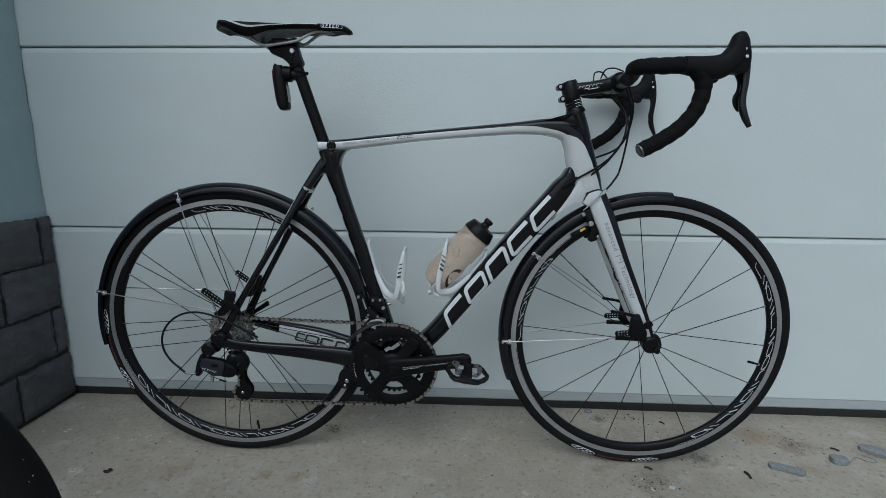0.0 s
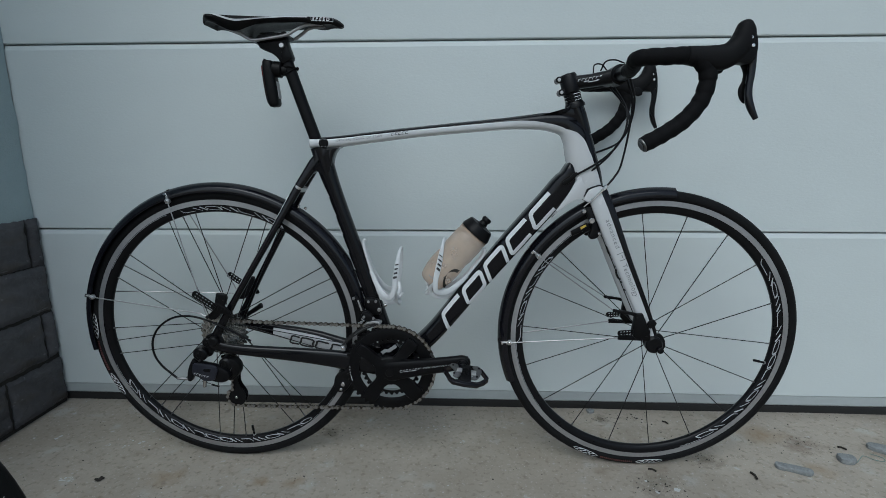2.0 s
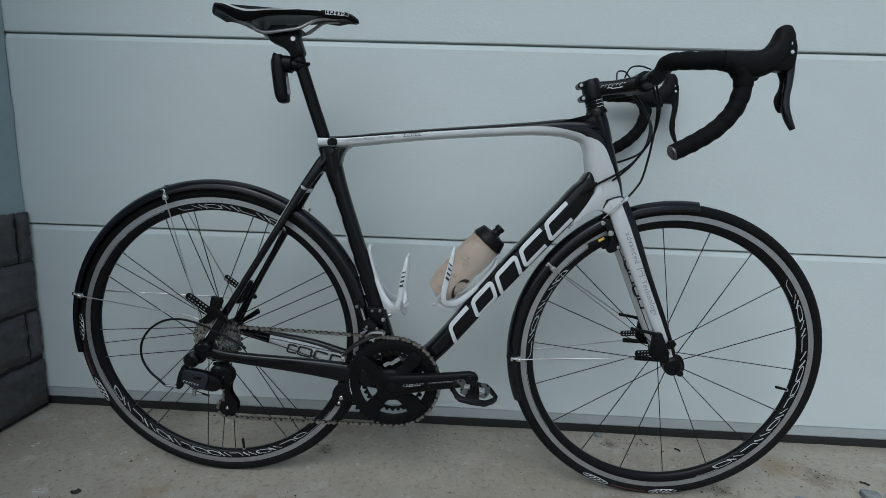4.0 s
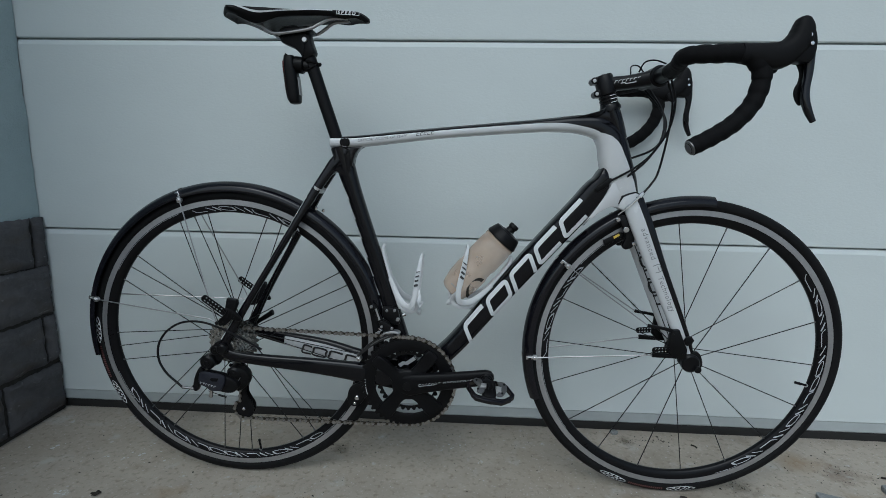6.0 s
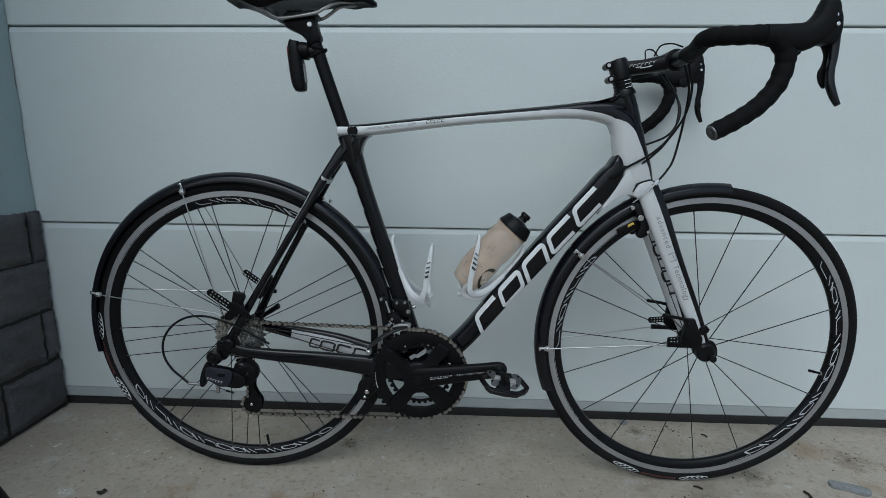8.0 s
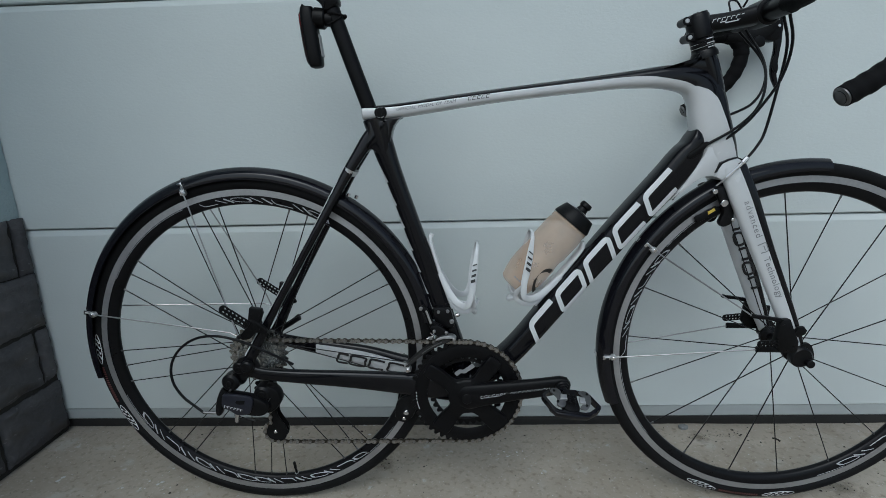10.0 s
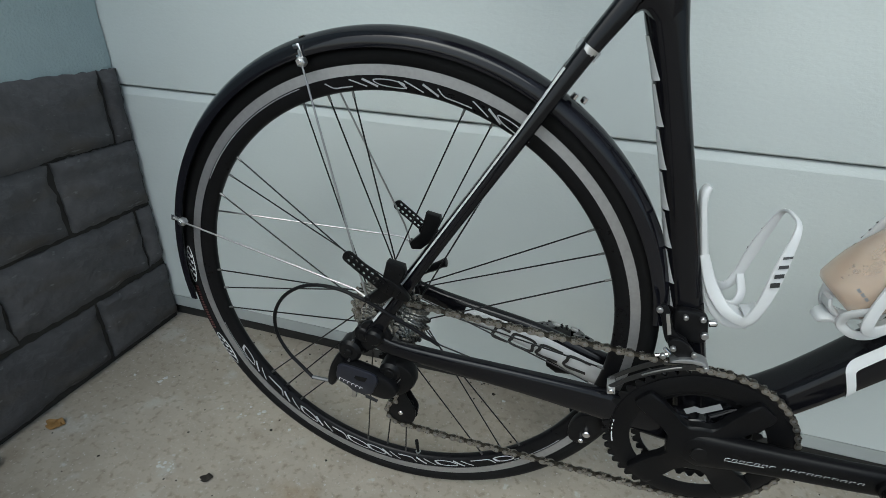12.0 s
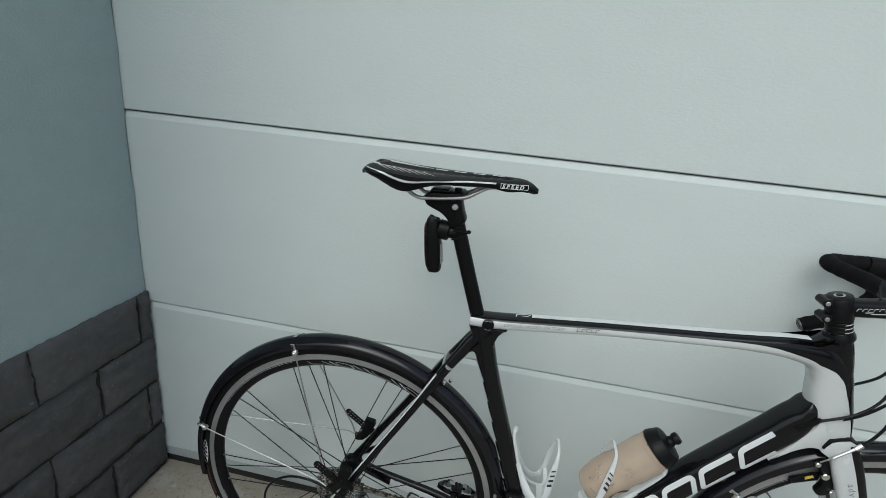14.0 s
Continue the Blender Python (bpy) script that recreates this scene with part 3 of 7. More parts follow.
for k in range(8):
    a = radians(25 + 45 * k)
    if k in (1, 2, 5, 6):
        for d in (-0.2, 0.0, 0.2):
            ring_s.cyl((0.272 + 0.0086 * math.cos(a + d), -0.0224, 0.7765 + 0.0086 * math.sin(a + d)), (0.272 + 0.0086 * math.cos(a + d), -0.0228, 0.7765 + 0.0086 * math.sin(a + d)), 0.0006, 5)
part("plug_marks", ring_s, WHITE_INK, frame_part)
for s in (-1, 1):
    stay = smooth_path([(0.262, s * 0.004, 0.752, 0.0120, 0.0100), (0.246, s * 0.008, 0.734, 0.0115, 0.0092), (0.232, s * 0.0125, 0.713, 0.0108, 0.0086), (0.205, s * 0.020, 0.672, 0.0092, 0.0085), (0.150, s * 0.037, 0.579, 0.0074, 0.0080), (0.075, s * 0.052, 0.455, 0.0070, 0.0078), (0.028, s * 0.064, 0.374, 0.0090, 0.0065), (0.006, s * 0.066, 0.335, 0.0120, 0.0040)], 6)
    so = part("seat_stay", Shape().loft(stay, 20, 2.6), CARBON, frame_part, "slim black seat stay")
    part("white_stripe", Shape().loft(stay[19:40], 12, 2.6, (194, 230) if s < 0 else (130, 166), out=0.0008), WHITE, so, "white stripe along stay")
    y = s * 0.058
    cs = smooth_path([(0.002, s * 0.066, 0.329, 0.0120, 0.0040), (0.030, s * 0.064, 0.318, 0.0115, 0.0070), (0.085, s * 0.056, 0.3075, 0.0125, 0.0085), (0.200, s * 0.046, 0.2940, 0.0170, 0.0095), (0.290, s * 0.038, 0.2810, 0.0215, 0.0110), (0.395, s * 0.028, 0.2630, 0.0260, 0.0130)], 6)
    if s > 0:
        cs = smooth_path([(0.002, 0.066, 0.333, 0.0120, 0.0040), (0.030, 0.064, 0.3265, 0.0125, 0.0070), (0.085, 0.056, 0.3180, 0.0145, 0.0085), (0.200, 0.046, 0.2985, 0.0215, 0.0095), (0.290, 0.038, 0.2740, 0.0255, 0.0110), (0.395, 0.028, 0.2620, 0.0250, 0.0130)], 6)
    co = part("chain_stay", Shape().loft(cs, 20, 2.8), CARBON, frame_part, "black chain stay")
    part("dropout", Shape().slab(smooth_path([(-0.012, 0.318), (-0.010, 0.345), (0.006, 0.352), (0.024, 0.345), (0.030, 0.322), (0.010, 0.312), (-0.004, 0.306)], 4, True), y - 0.004 + s * 0.006, y + 0.004 + s * 0.006, 0.0015), BLACK_ALLOY, frame_part)
    if s > 0:
        wp = Shape()
        wp.loft([(c[0], c[1], c[2], c[3], c[4]) for c in cs[13:28]], 8, 2.8, (196, 296), out=0.0006)
        part("white_panel", wp, WHITE, co, "white panel on chain stay")
# bridge and clamp ring on the stays
part("stay_ring", Shape().loft([(0.2125, 0, 0.6835, 0.0118, 0.0275), (0.2075, 0, 0.6755, 0.0118, 0.0275)], 24, 2.8), ALLOY, frame_part, "silver clamp ring round the stays")
# white teeth of print along the rear of the seat tube
def tube_station(path, z):
    """The station of an upright tube at that height."""
    for a, b in zip(path, path[1:]):
        if min(a[2], b[2]) <= z <= max(a[2], b[2]):
            return vlerp(a, b, (z - a[2]) / (b[2] - a[2]))
    return path[0]


for k in range(7):
    z0 = 0.662 - 0.0415 * k
    seg = [tube_station(ST, z0 + 0.0385 * q / 6) for q in range(7)]
    for side in (1, -1):
        # each mark narrows towards its upper end and is cut off square below
        spans = [((4, 54 - 24 * (q / 6) ** 0.8) if side > 0 else (306 + 24 * (q / 6) ** 0.8, 356)) for q in range(7)]
        part("tube_mark", Shape().loft(seg, 5, 2.4, spans, out=0.0006), WHITE_INK, frame_part)


def on_down_tube(u, v):
    """Side of the down tube: u metres along from the lower end of the print, v metres up across it."""
    p = Vector((0.529, 0, 0.3715)) + Vector((0.645, 0, 0.764)) * u
    d = [((q[0] - 0.529) * 0.645 + (q[2] - 0.3715) * 0.764) for q in DT]
    i = max(j for j in range(len(DT) - 1) if d[j] <= u or j == 0)
    f = (u - d[i]) / (d[i + 1] - d[i])
    q = vlerp(DT[i], DT[i + 1], f)
    e1 = Vector((-0.764, 0, 0.645))
    r = min(0.96, abs(v) / (q[3] + 0.0012))
    y = -(q[4] + 0.0010) * (1 - r ** 3.2) ** (1 / 3.2)
    w = Vector((q[0], y, q[2])) + e1 * v
    return (w.x, w.y, w.z)


def big_print():
    """Five rounded, slanted white outlines that fill the flank of the down tube."""
    H, W, sl = 0.0158, 0.063, 0.0085

    def sk(pts, u0):
        return [(u0 + x * W + (y - 0.5) * 2 * sl, (y - 0.5) * 2 * H) for x, y in pts]

    def rounded(pts, k=4):
        out = [pts[0]]
        for a, b, c in zip(pts, pts[1:], pts[2:]):
            p, q = vlerp(b, a, min(0.5, 0.16 / max(0.05, math.dist(a, b)))), vlerp(b, c, min(0.5, 0.16 / max(0.05, math.dist(b, c))))
            for j in range(k + 1):
                t = j / k
                out.append(vlerp(vlerp(p, b, t), vlerp(b, q, t), t))
        out.append(pts[-1])
        dense = []
        for a, b in zip(out, out[1:]):
            n = max(1, int(math.dist(a, b) / 0.12))
            dense += [vlerp(a, b, j / n) for j in range(n)]
        return dense + [out[-1]]
    hook = rounded([(0.06, -0.18), (0.06, 1.0), (1.0, 1.0)])
    ringp = rounded([(0.5, 0.0), (0.05, 0.0), (0.05, 1.0), (0.98, 1.0), (0.98, 0.0), (0.5, 0.0)])
    arch = rounded([(0.05, -0.15), (0.05, 1.0), (0.98, 1.0), (0.98, -0.15)])
    open_ = rounded([(1.02, 1.0), (0.05, 1.0), (0.05, 0.0), (1.02, 0.0)])
    for i, outline in enumerate((hook, ringp, arch, open_, open_)):
        s = Shape()
        strip(s, sk(outline, 0.003 + i * 0.0755), 0.0086, on_down_tube, 8)
        part("emblem", s, WHITE_INK, frame_part, "slanted white outline printed on down tube")


big_print()


def on_top_tube(u, v):
    d = [q[0] for q in TT]
    x = 0.298 + u
    i = max(j for j in range(len(TT) - 1) if d[j] <= x)
    q = vlerp(TT[i], TT[i + 1], (x - d[i]) / (d[i + 1] - d[i]))
    vv = v - 0.0012
    r = min(0.98, abs(vv) / q[3])
    return (x, -(q[4] + 0.0006) * (1 - r ** 2.6) ** (1 / 2.6), q[2] + vv)


lettering("motto", "OFFICIAL MODEL OF TEAM", 0.0078, on_top_tube, GREY_INK, frame_part, 0.3, 1.08, label="grey words along the top tube")
s = Shape()
for k in range(5):
    strip(s, [(0.122 + 0.0075 * k, 0.0004), (0.122 + 0.0075 * k + 0.0052, 0.0004)], 0.001, on_top_tube, 1)
    strip(s, [(0.1235 + 0.0075 * k, 0.0052), (0.1235 + 0.0075 * k + 0.0052, 0.0052)], 0.001, on_top_tube, 1)
    strip(s, [(0.1222 + 0.0075 * k, 0.0), (0.1238 + 0.0075 * k, 0.0055)], 0.0011, on_top_tube, 1)
part("emblem", s, BLACK_INK, frame_part, "small dark emblem on top tube")
# stripe and mark on the crown of the top tube
def on_crown(x, w):
    """On the upper side of the top tube, w across it."""
    i = max(j for j in range(len(TT) - 1) if TT[j][0] <= x)
    q = vlerp(TT[i], TT[i + 1], (x - TT[i][0]) / (TT[i + 1][0] - TT[i][0]))
    r = min(0.98, abs(w) / q[4])
    return (x, w, q[2] + (q[3] + 0.0009) * (1 - r ** 2.6) ** (1 / 2.6))


s = Shape()
strip(s, [(0.345 + 0.0143 * k, 0.0028 - 0.0001 * k) for k in range(31)], 0.0150, on_crown, 6)
part("crown_stripe", s, WHITE_INK, frame_part, "white stripe on crown of top tube")
s = Shape()
strip(s, smooth_path([(0.318, -0.0045), (0.320, 0.0045), (0.340, 0.0050), (0.337, -0.0010), (0.327, -0.0010)], 4), 0.0022, on_crown, 2)
part("crown_mark", s, WHITE_INK, frame_part)
# print on the far chain stay panel
s = Shape()
def on_cs(u, v):
    f = u / 0.18
    return (0.125 + u, 0.0418 - 0.0178 * f - 0.0012, 0.3013 - 0.0287 * f + v)


for u0, w, shut in ((0.021, 0.024, False), (0.047, 0.033, True), (0.087, 0.033, False), (0.126, 0.033, False)):
    loop = smooth_path([(u0 + w * 0.85, -0.0098), (u0 - 0.001, -0.0098), (u0 + 0.001, 0.0), (u0 + 0.006, 0.0092), (u0 + w, 0.0085)] + ([(u0 + w - 0.002, 0.0)] if shut else []), 4, shut)
    strip(s, loop, 0.0046, on_cs, 1, shut)
part("emblem", s, BLACK_INK, frame_part, "dark outlines on white chain stay panel")

# -- fork --
fork = group_part("fork", bike, "white carbon fork with black leading edge")
# a solid black strip stands for the shaded gap above the crown
part("crown_race", Shape().slab([(0.8350, 0.662), (0.8410, 0.6790), (0.854, 0.6845), (0.867, 0.6880), (0.881, 0.6825), (0.878, 0.678), (0.866, 0.680), (0.848, 0.674)], -0.0300, 0.0300, 0.0008), BLACK_ALLOY, fork, "black strip standing in for the dark gap over the fork crown")
part("crown", Shape().slab([(0.834, 0.656), (0.838, 0.667), (0.844, 0.677), (0.855, 0.682), (0.867, 0.6855), (0.878, 0.681), (0.888, 0.668), (0.880, 0.664), (0.862, 0.657), (0.846, 0.649)], -0.0325, 0.0325, 0.0025), WHITE, fork, "white fork crown")
for s in (-1, 1):
    bl = smooth_path([(0.862, s * 0.0245, 0.674, 0.0215, 0.0100), (0.884, s * 0.031, 0.622, 0.0225, 0.0105), (0.922, s * 0.038, 0.530, 0.0190, 0.0100), (0.957, s * 0.043, 0.450, 0.0170, 0.0090), (0.985, s * 0.047, 0.385, 0.0145, 0.0080), (1.003, s * 0.049, 0.342, 0.0100, 0.0060)], 6)
    # the stations run downwards, so the first side of the section faces the front
    b = part("fork_blade", Shape().loft(bl, 20, 2.7, (79, 281)), WHITE, fork, "white fork blade")
    part("leading_edge", Shape().loft(bl, 14, 2.7, (-79, 79)), CARBON, b, "black leading edge")
    part("fork_end", Shape().slab(smooth_path([(0.994, 0.352), (1.012, 0.362), (1.023, 0.350), (1.026, 0.330), (1.012, 0.318), (0.998, 0.324)], 4, True), s * 0.0525 - 0.004, s * 0.0525 + 0.004, 0.0015), BLACK_ALLOY, fork)

    if s < 0:
        def on_blade(u, v):
            """Along the outer flank downwards, v across towards the front."""
            i = 0
            acc = 0.0
            while i < len(bl) - 2:
                d = math.dist(bl[i][:3], bl[i + 1][:3])
                if acc + d > u:
                    break
                acc += d
                i += 1
            q = vlerp(bl[i], bl[i + 1], min(1.0, (u - acc) / math.dist(bl[i][:3], bl[i + 1][:3])))
            t = (Vector(bl[i + 1][:3]) - Vector(bl[i][:3])).normalized()
            e1 = Vector((-t.z, 0, t.x)).normalized()
            r = min(0.97, abs(v) / q[3])
            p = Vector(q[:3]) + e1 * v + Vector((0, -1, 0)) * ((q[4] + 0.0006) * (1 - r ** 2.7) ** (1 / 2.7))
            return tuple(p)
        lettering("blade_word", "advanced", 0.0150, lambda u, v: on_blade(0.063 + u, v - 0.007), GREY_INK, b, 0.0, 1.22, label="grey word on fork blade")
        s2 = Shape()
        strip(s2, smooth_path([(0.143, -0.009), (0.143, 0.004), (0.150, 0.005), (0.158, 0.004), (0.158, -0.008)], 4), 0.0016, on_blade, 1)
        strip(s2, [(0.147, -0.002), (0.1475, 0.000), (0.156, 0.000)], 0.0014, on_blade, 1)
        part("blade_mark", s2, GREY_INK, b)
        lettering("blade_word", "Technology", 0.0150, lambda u, v: on_blade(0.168 + u, v - 0.007), GREY_INK, b, 0.0, 1.12, label="grey word on fork blade")
    else:
        s2 = Shape()

        def on_inner(u, v):
            f = u / 0.16
            return (0.896 + 0.063 * f + v * 0.93, 0.0240 + 0.0070 * f, 0.590 - 0.145 * f + v * 0.37)
        for k in range(5):
            u0 = 0.018 + 0.032 * k
            strip(s2, smooth_path([(u0, -0.008), (u0 + 0.002, 0.006), (u0 + 0.022, 0.006), (u0 + 0.021, -0.008)], 4, k % 2 == 1), 0.0050, on_inner, 1, k % 2 == 1)
        part("emblem", s2, BLACK_INK, b, "dark outlines inside fork blade")
part("front_axle_nut", Shape().cyl((FRONT[0] - 0.004, -0.050, FRONT[1] + 0.001), (FRONT[0] - 0.004, -0.066, FRONT[1] + 0.001), 0.0190, 24, 0.003).cyl((FRONT[0] + 0.007, -0.060, FRONT[1] - 0.008), (FRONT[0] + 0.007, -0.074, FRONT[1] - 0.008), 0.0070, 14, 0.001), BLACK_ALLOY, fork, "black quick release nut")
part("front_quick_release", Shape().cyl((FRONT[0], 0.050, FRONT[1]), (FRONT[0], 0.064, FRONT[1]), 0.010, 16, 0.002).tube(smooth_path([(1.010, 0.066, 0.334, 0), (1.016, 0.070, 0.36, 0), (1.018, 0.072, 0.385, 0)], 4), 0.0042, 8), BLACK_ALLOY, fork)

# -- seat post and saddle --
post = group_part("seat_post", bike, "black aero carbon seat post")
SP = [(0.2545, 0, 0.770, 0.0128, 0.0105), (0.226, 0, 0.856, 0.0128, 0.0105), (0.1990, 0, 0.9400, 0.0128, 0.0105), (0.192, 0, 0.960, 0.0135, 0.0105)]
part("shaft", Shape().loft(SP, 24, 2.3), MATT_CARBON, post)
part("head", Shape().slab(smooth_path([(0.139, 0.9845), (0.144, 0.9862), (0.170, 0.9885), (0.1985, 0.9915), (0.2015, 0.9885), (0.2065, 0.970), (0.2110, 0.950), (0.1875, 0.9395), (0.1820, 0.9500), (0.170, 0.9610), (0.154, 0.9680), (0.1435, 0.9735)], 4, True), -0.0135, 0.0135, 0.005), MATT_CARBON, post, "curved black seat post head")
part("clamp", Shape().slab(smooth_path([(0.143, 0.986), (0.145, 0.993), (0.152, 0.9975), (0.176, 0.9985), (0.198, 1.0010), (0.204, 1.0000), (0.206, 0.996), (0.203, 0.991)], 3, True), -0.024, 0.024, 0.003), PLASTIC, post)
part("clamp_plate", Shape().slab([(0.150, 0.9985), (0.151, 1.0010), (0.172, 1.0025), (0.180, 1.0020), (0.181, 0.9995)], -0.020, 0.020, 0.0008), BLACK_ALLOY, post, "flat upper clamp plate")
part("clamp_nut", Shape().cyl((0.194, 0.0, 0.998), (0.1935, 0.0, 1.0055), 0.0065, 12, 0.001), BLACK_ALLOY, post, "black clamp nut")
part("clamp_bolt", Shape().cyl((0.193, -0.013, 0.9765), (0.193, -0.0185, 0.9765), 0.0052, 14, 0.001), ALLOY, post, "silver clamp bolt")

saddle = group_part("saddle", bike, "slim black racing saddle with white lines")
SADDLE_TAIL, SADDLE_LONG = 0.038, 0.284


def saddle_half(x):
    f = (x - SADDLE_TAIL) / SADDLE_LONG
    f = min(max(f, 0.0), 1.0)
    w = 0.066 * (1 - f) ** 0.9 * min(1, (f + 0.03) / 0.10) ** 0.5 + 0.019 * min(1.0, f * 3) * (1 if f < 0.93 else max(0.0, (1 - f) / 0.07) ** 0.5)
    return max(w, 0.006)


def saddle_skirt(f):
    """Depth of the side below the top edge, deepest at the rear wings."""
    return (0.018 * math.exp(-((f - 0.25) / 0.13) ** 2) + 0.0085 + 0.0045 * math.exp(-((f - 0.84) / 0.07) ** 2)) * min(1.0, 0.72 + f * 6) * (1 if f < 0.93 else 1 - 0.75 * ((f - 0.93) / 0.07) ** 2)


def saddle_top(x, q):
    """Height of the saddle skin at x, q from -1 to 1 across the top."""
    f = (x - SADDLE_TAIL) / SADDLE_LONG
    top = 1.0325 + 0.0045 * (1 - f) ** 4 - 0.0030 * math.sin(math.pi * min(1, f / 0.75)) - 0.013 * max(0.0, (f - 0.86) / 0.14) ** 3.0 - 0.009 * max(0.0, 1 - f / 0.06) ** 2
    return top - 0.006 * q * q - (0.0055 * math.exp(-(q / 0.28) ** 2) if 0.1 < f < 0.85 else 0.0)


rows = []
NX, NQ = 46, 22
for i in range(NX):
    x = SADDLE_TAIL + SADDLE_LONG * (i / (NX - 1))
    f = i / (NX - 1)
    hw = saddle_half(x)
    skirt = saddle_skirt(f)
    row = []
    for j in range(NQ + 1):
        q = -1.5 + 3.0 * j / NQ
        if abs(q) <= 1:
            row.append((x + 0.020 * math.exp(-(q / 0.3) ** 2) * (1 - f) ** 8, hw * q * (1 - 0.10 * abs(q) ** 3), saddle_top(x, q)))
        else:
            e = (abs(q) - 1) / 0.5
            row.append((x - 0.007 * e * max(0.0, (f - 0.92) / 0.08), math.copysign(hw * (0.90 - 0.16 * e * e), q), saddle_top(x, 1) - skirt * e ** 0.8))
    rows.append(row)
ss = Shape()
ss.grid(rows)
ss.fan(rows[0])
ss.fan(rows[-1])
under = [[(r[0][0], r[0][1] + (r[-1][1] - r[0][1]) * k / 6, r[0][2] + 0.004 * math.sin(math.pi * k / 6)) for k in range(7)] for r in rows]
ss.grid(under)
part("shell", ss, PLASTIC, saddle, "black saddle cover")


def on_saddle(x, q, lift=0.0009):
    hw = saddle_half(x)
    if abs(q) <= 1:
        return (x, hw * q * (1 - 0.10 * abs(q) ** 3), saddle_top(x, q) + lift)
    f = (x - SADDLE_TAIL) / SADDLE_LONG
    e = (abs(q) - 1) / 0.5
    skirt = saddle_skirt(f)
    return (x, math.copysign(hw * (0.90 - 0.16 * e * e) + lift, q), saddle_top(x, 1) - skirt * e ** 0.8 + lift * 0.4)


def saddle_band(name, pts, label=""):
    """A printed band on the saddle: (x, q, half width in q) along its length."""
    sh = Shape()
    sh.grid([[on_saddle(x, q + h * e) for e in (-1, -0.5, 0, 0.5, 1)] for x, q, h in pts])
    part(name, sh, WHITE_INK, saddle, label)


for s in (-1, 1):
    saddle_band("saddle_line", [(0.048 + 0.0063 * k, s * (0.86 + 0.22 * math.sin(math.pi * min(1.0, k / 26)) + 0.0045 * k), 0.024 + 0.0009 * k - 0.0016 * max(0, k - 22)) for k in range(34)], "white line along saddle edge")
    for k in range(7):
        saddle_band("saddle_hatch", [(0.064 + 0.012 * k + 0.0062 * e, s * (0.44 + 0.075 * e), 0.006 + 0.007 * (4 - e)) for e in range(5)])
    saddle_band("saddle_line", [(0.052 + 0.0085 * k, s * (0.37 - 0.006 * k), 0.080 - 0.0055 * k) for k in range(12)], "white patch on saddle top")
    for k in range(4):
        saddle_band("saddle_dash", [(0.150 + 0.032 * k + 0.005 * e, s * 0.30, 0.035) for e in range(5)])
sh = Shape()
nose = lambda u, v: (0.262 + u, -(saddle_half(0.262 + u) * 0.90 + 0.0010), 1.0238 + v)
strip(sh, [(0.0015 + 0.006 * k, 0.0037) for k in range(8)], 0.0008, nose, 1)
strip(sh, [(0.0015 + 0.006 * k, -0.0037) for k in range(8)], 0.0008, nose, 1)
strip(sh, [(0.0015, -0.0037), (0.0015, 0.0037)], 0.0008, nose, 1)
strip(sh, [(0.0435, -0.0037), (0.0435, 0.0037)], 0.0008, nose, 1)
part("label_frame", sh, WHITE_INK, saddle)
lettering("saddle_word", "SPEED", 0.0084, lambda u, v: nose(0.0035 + u, v - 0.0030), WHITE_INK, saddle, 0.2, 1.62, 0.00035, label="white word on saddle nose")
for s in (-1, 1):
    part("rail", Shape().tube(smooth_path([(0.092, s * 0.030, 1.006, 0), (0.110, s * 0.029, 1.000, 0), (0.126, s * 0.025, 0.9895, 0), (0.143, s * 0.0225, 0.9865, 0), (0.203, s * 0.0225, 0.9945, 0), (0.224, s * 0.021, 1.004, 0), (0.246, s * 0.015, 1.0155, 0), (0.280, s * 0.010, 1.0175, 0)], 5), 0.0033, 10), ROD, saddle, "steel saddle rail")

light = group_part("tail_light", bike, "slim black tail light strapped to seat post")
part("housing", Shape().loft(smooth_path([(0.1560, 0, 0.949, 0.006, 0.010), (0.1560, 0, 0.946, 0.0108, 0.0135), (0.1580, 0, 0.925, 0.0128, 0.0160), (0.1622, 0, 0.880, 0.0128, 0.0160), (0.1650, 0, 0.858, 0.0112, 0.0140), (0.1655, 0, 0.8535, 0.006, 0.009)], 5), 24, 3.2), PLASTIC, light)
part("lens", Shape().slab([(0.1432, 0.936), (0.1490, 0.938), (0.1505, 0.918), (0.1442, 0.916)], -0.0125, 0.0125, 0.003), LENS, light, "dark red light lens")
part("lens_body", Shape().loft(smooth_path([(0.1530, 0, 0.9440, 0.0050, 0.0080), (0.1528, 0, 0.9380, 0.0105, 0.0125), (0.1545, 0, 0.9200, 0.0120, 0.0140), (0.1585, 0, 0.8800, 0.0120, 0.0140), (0.1612, 0, 0.8620, 0.0105, 0.0120), (0.1622, 0, 0.8560, 0.0050, 0.0070)], 4), 20, 3.0), LENS_DARK, light, "dark red-black light cover")
part("side_window", Shape().slab([(0.1725, 0.906), (0.1742, 0.906), (0.1778, 0.871), (0.1758, 0.871)], -0.0070, 0.0070, 0.0005), PALE_INK, light, "pale grey window on the light")
part("mount", Shape().cyl((0.166, 0, 0.9320), (0.186, 0, 0.9295), 0.0165, 24, 0.002).cyl((0.184, 0, 0.9297), (0.199, 0, 0.9275), 0.0115, 20, 0.002), PLASTIC, light, "round rubber light mount")
part("strap_knob", Shape().ball((0.2185, 0, 0.9325), 0.0036, 10), HOOD, light, "small rubber strap knob")
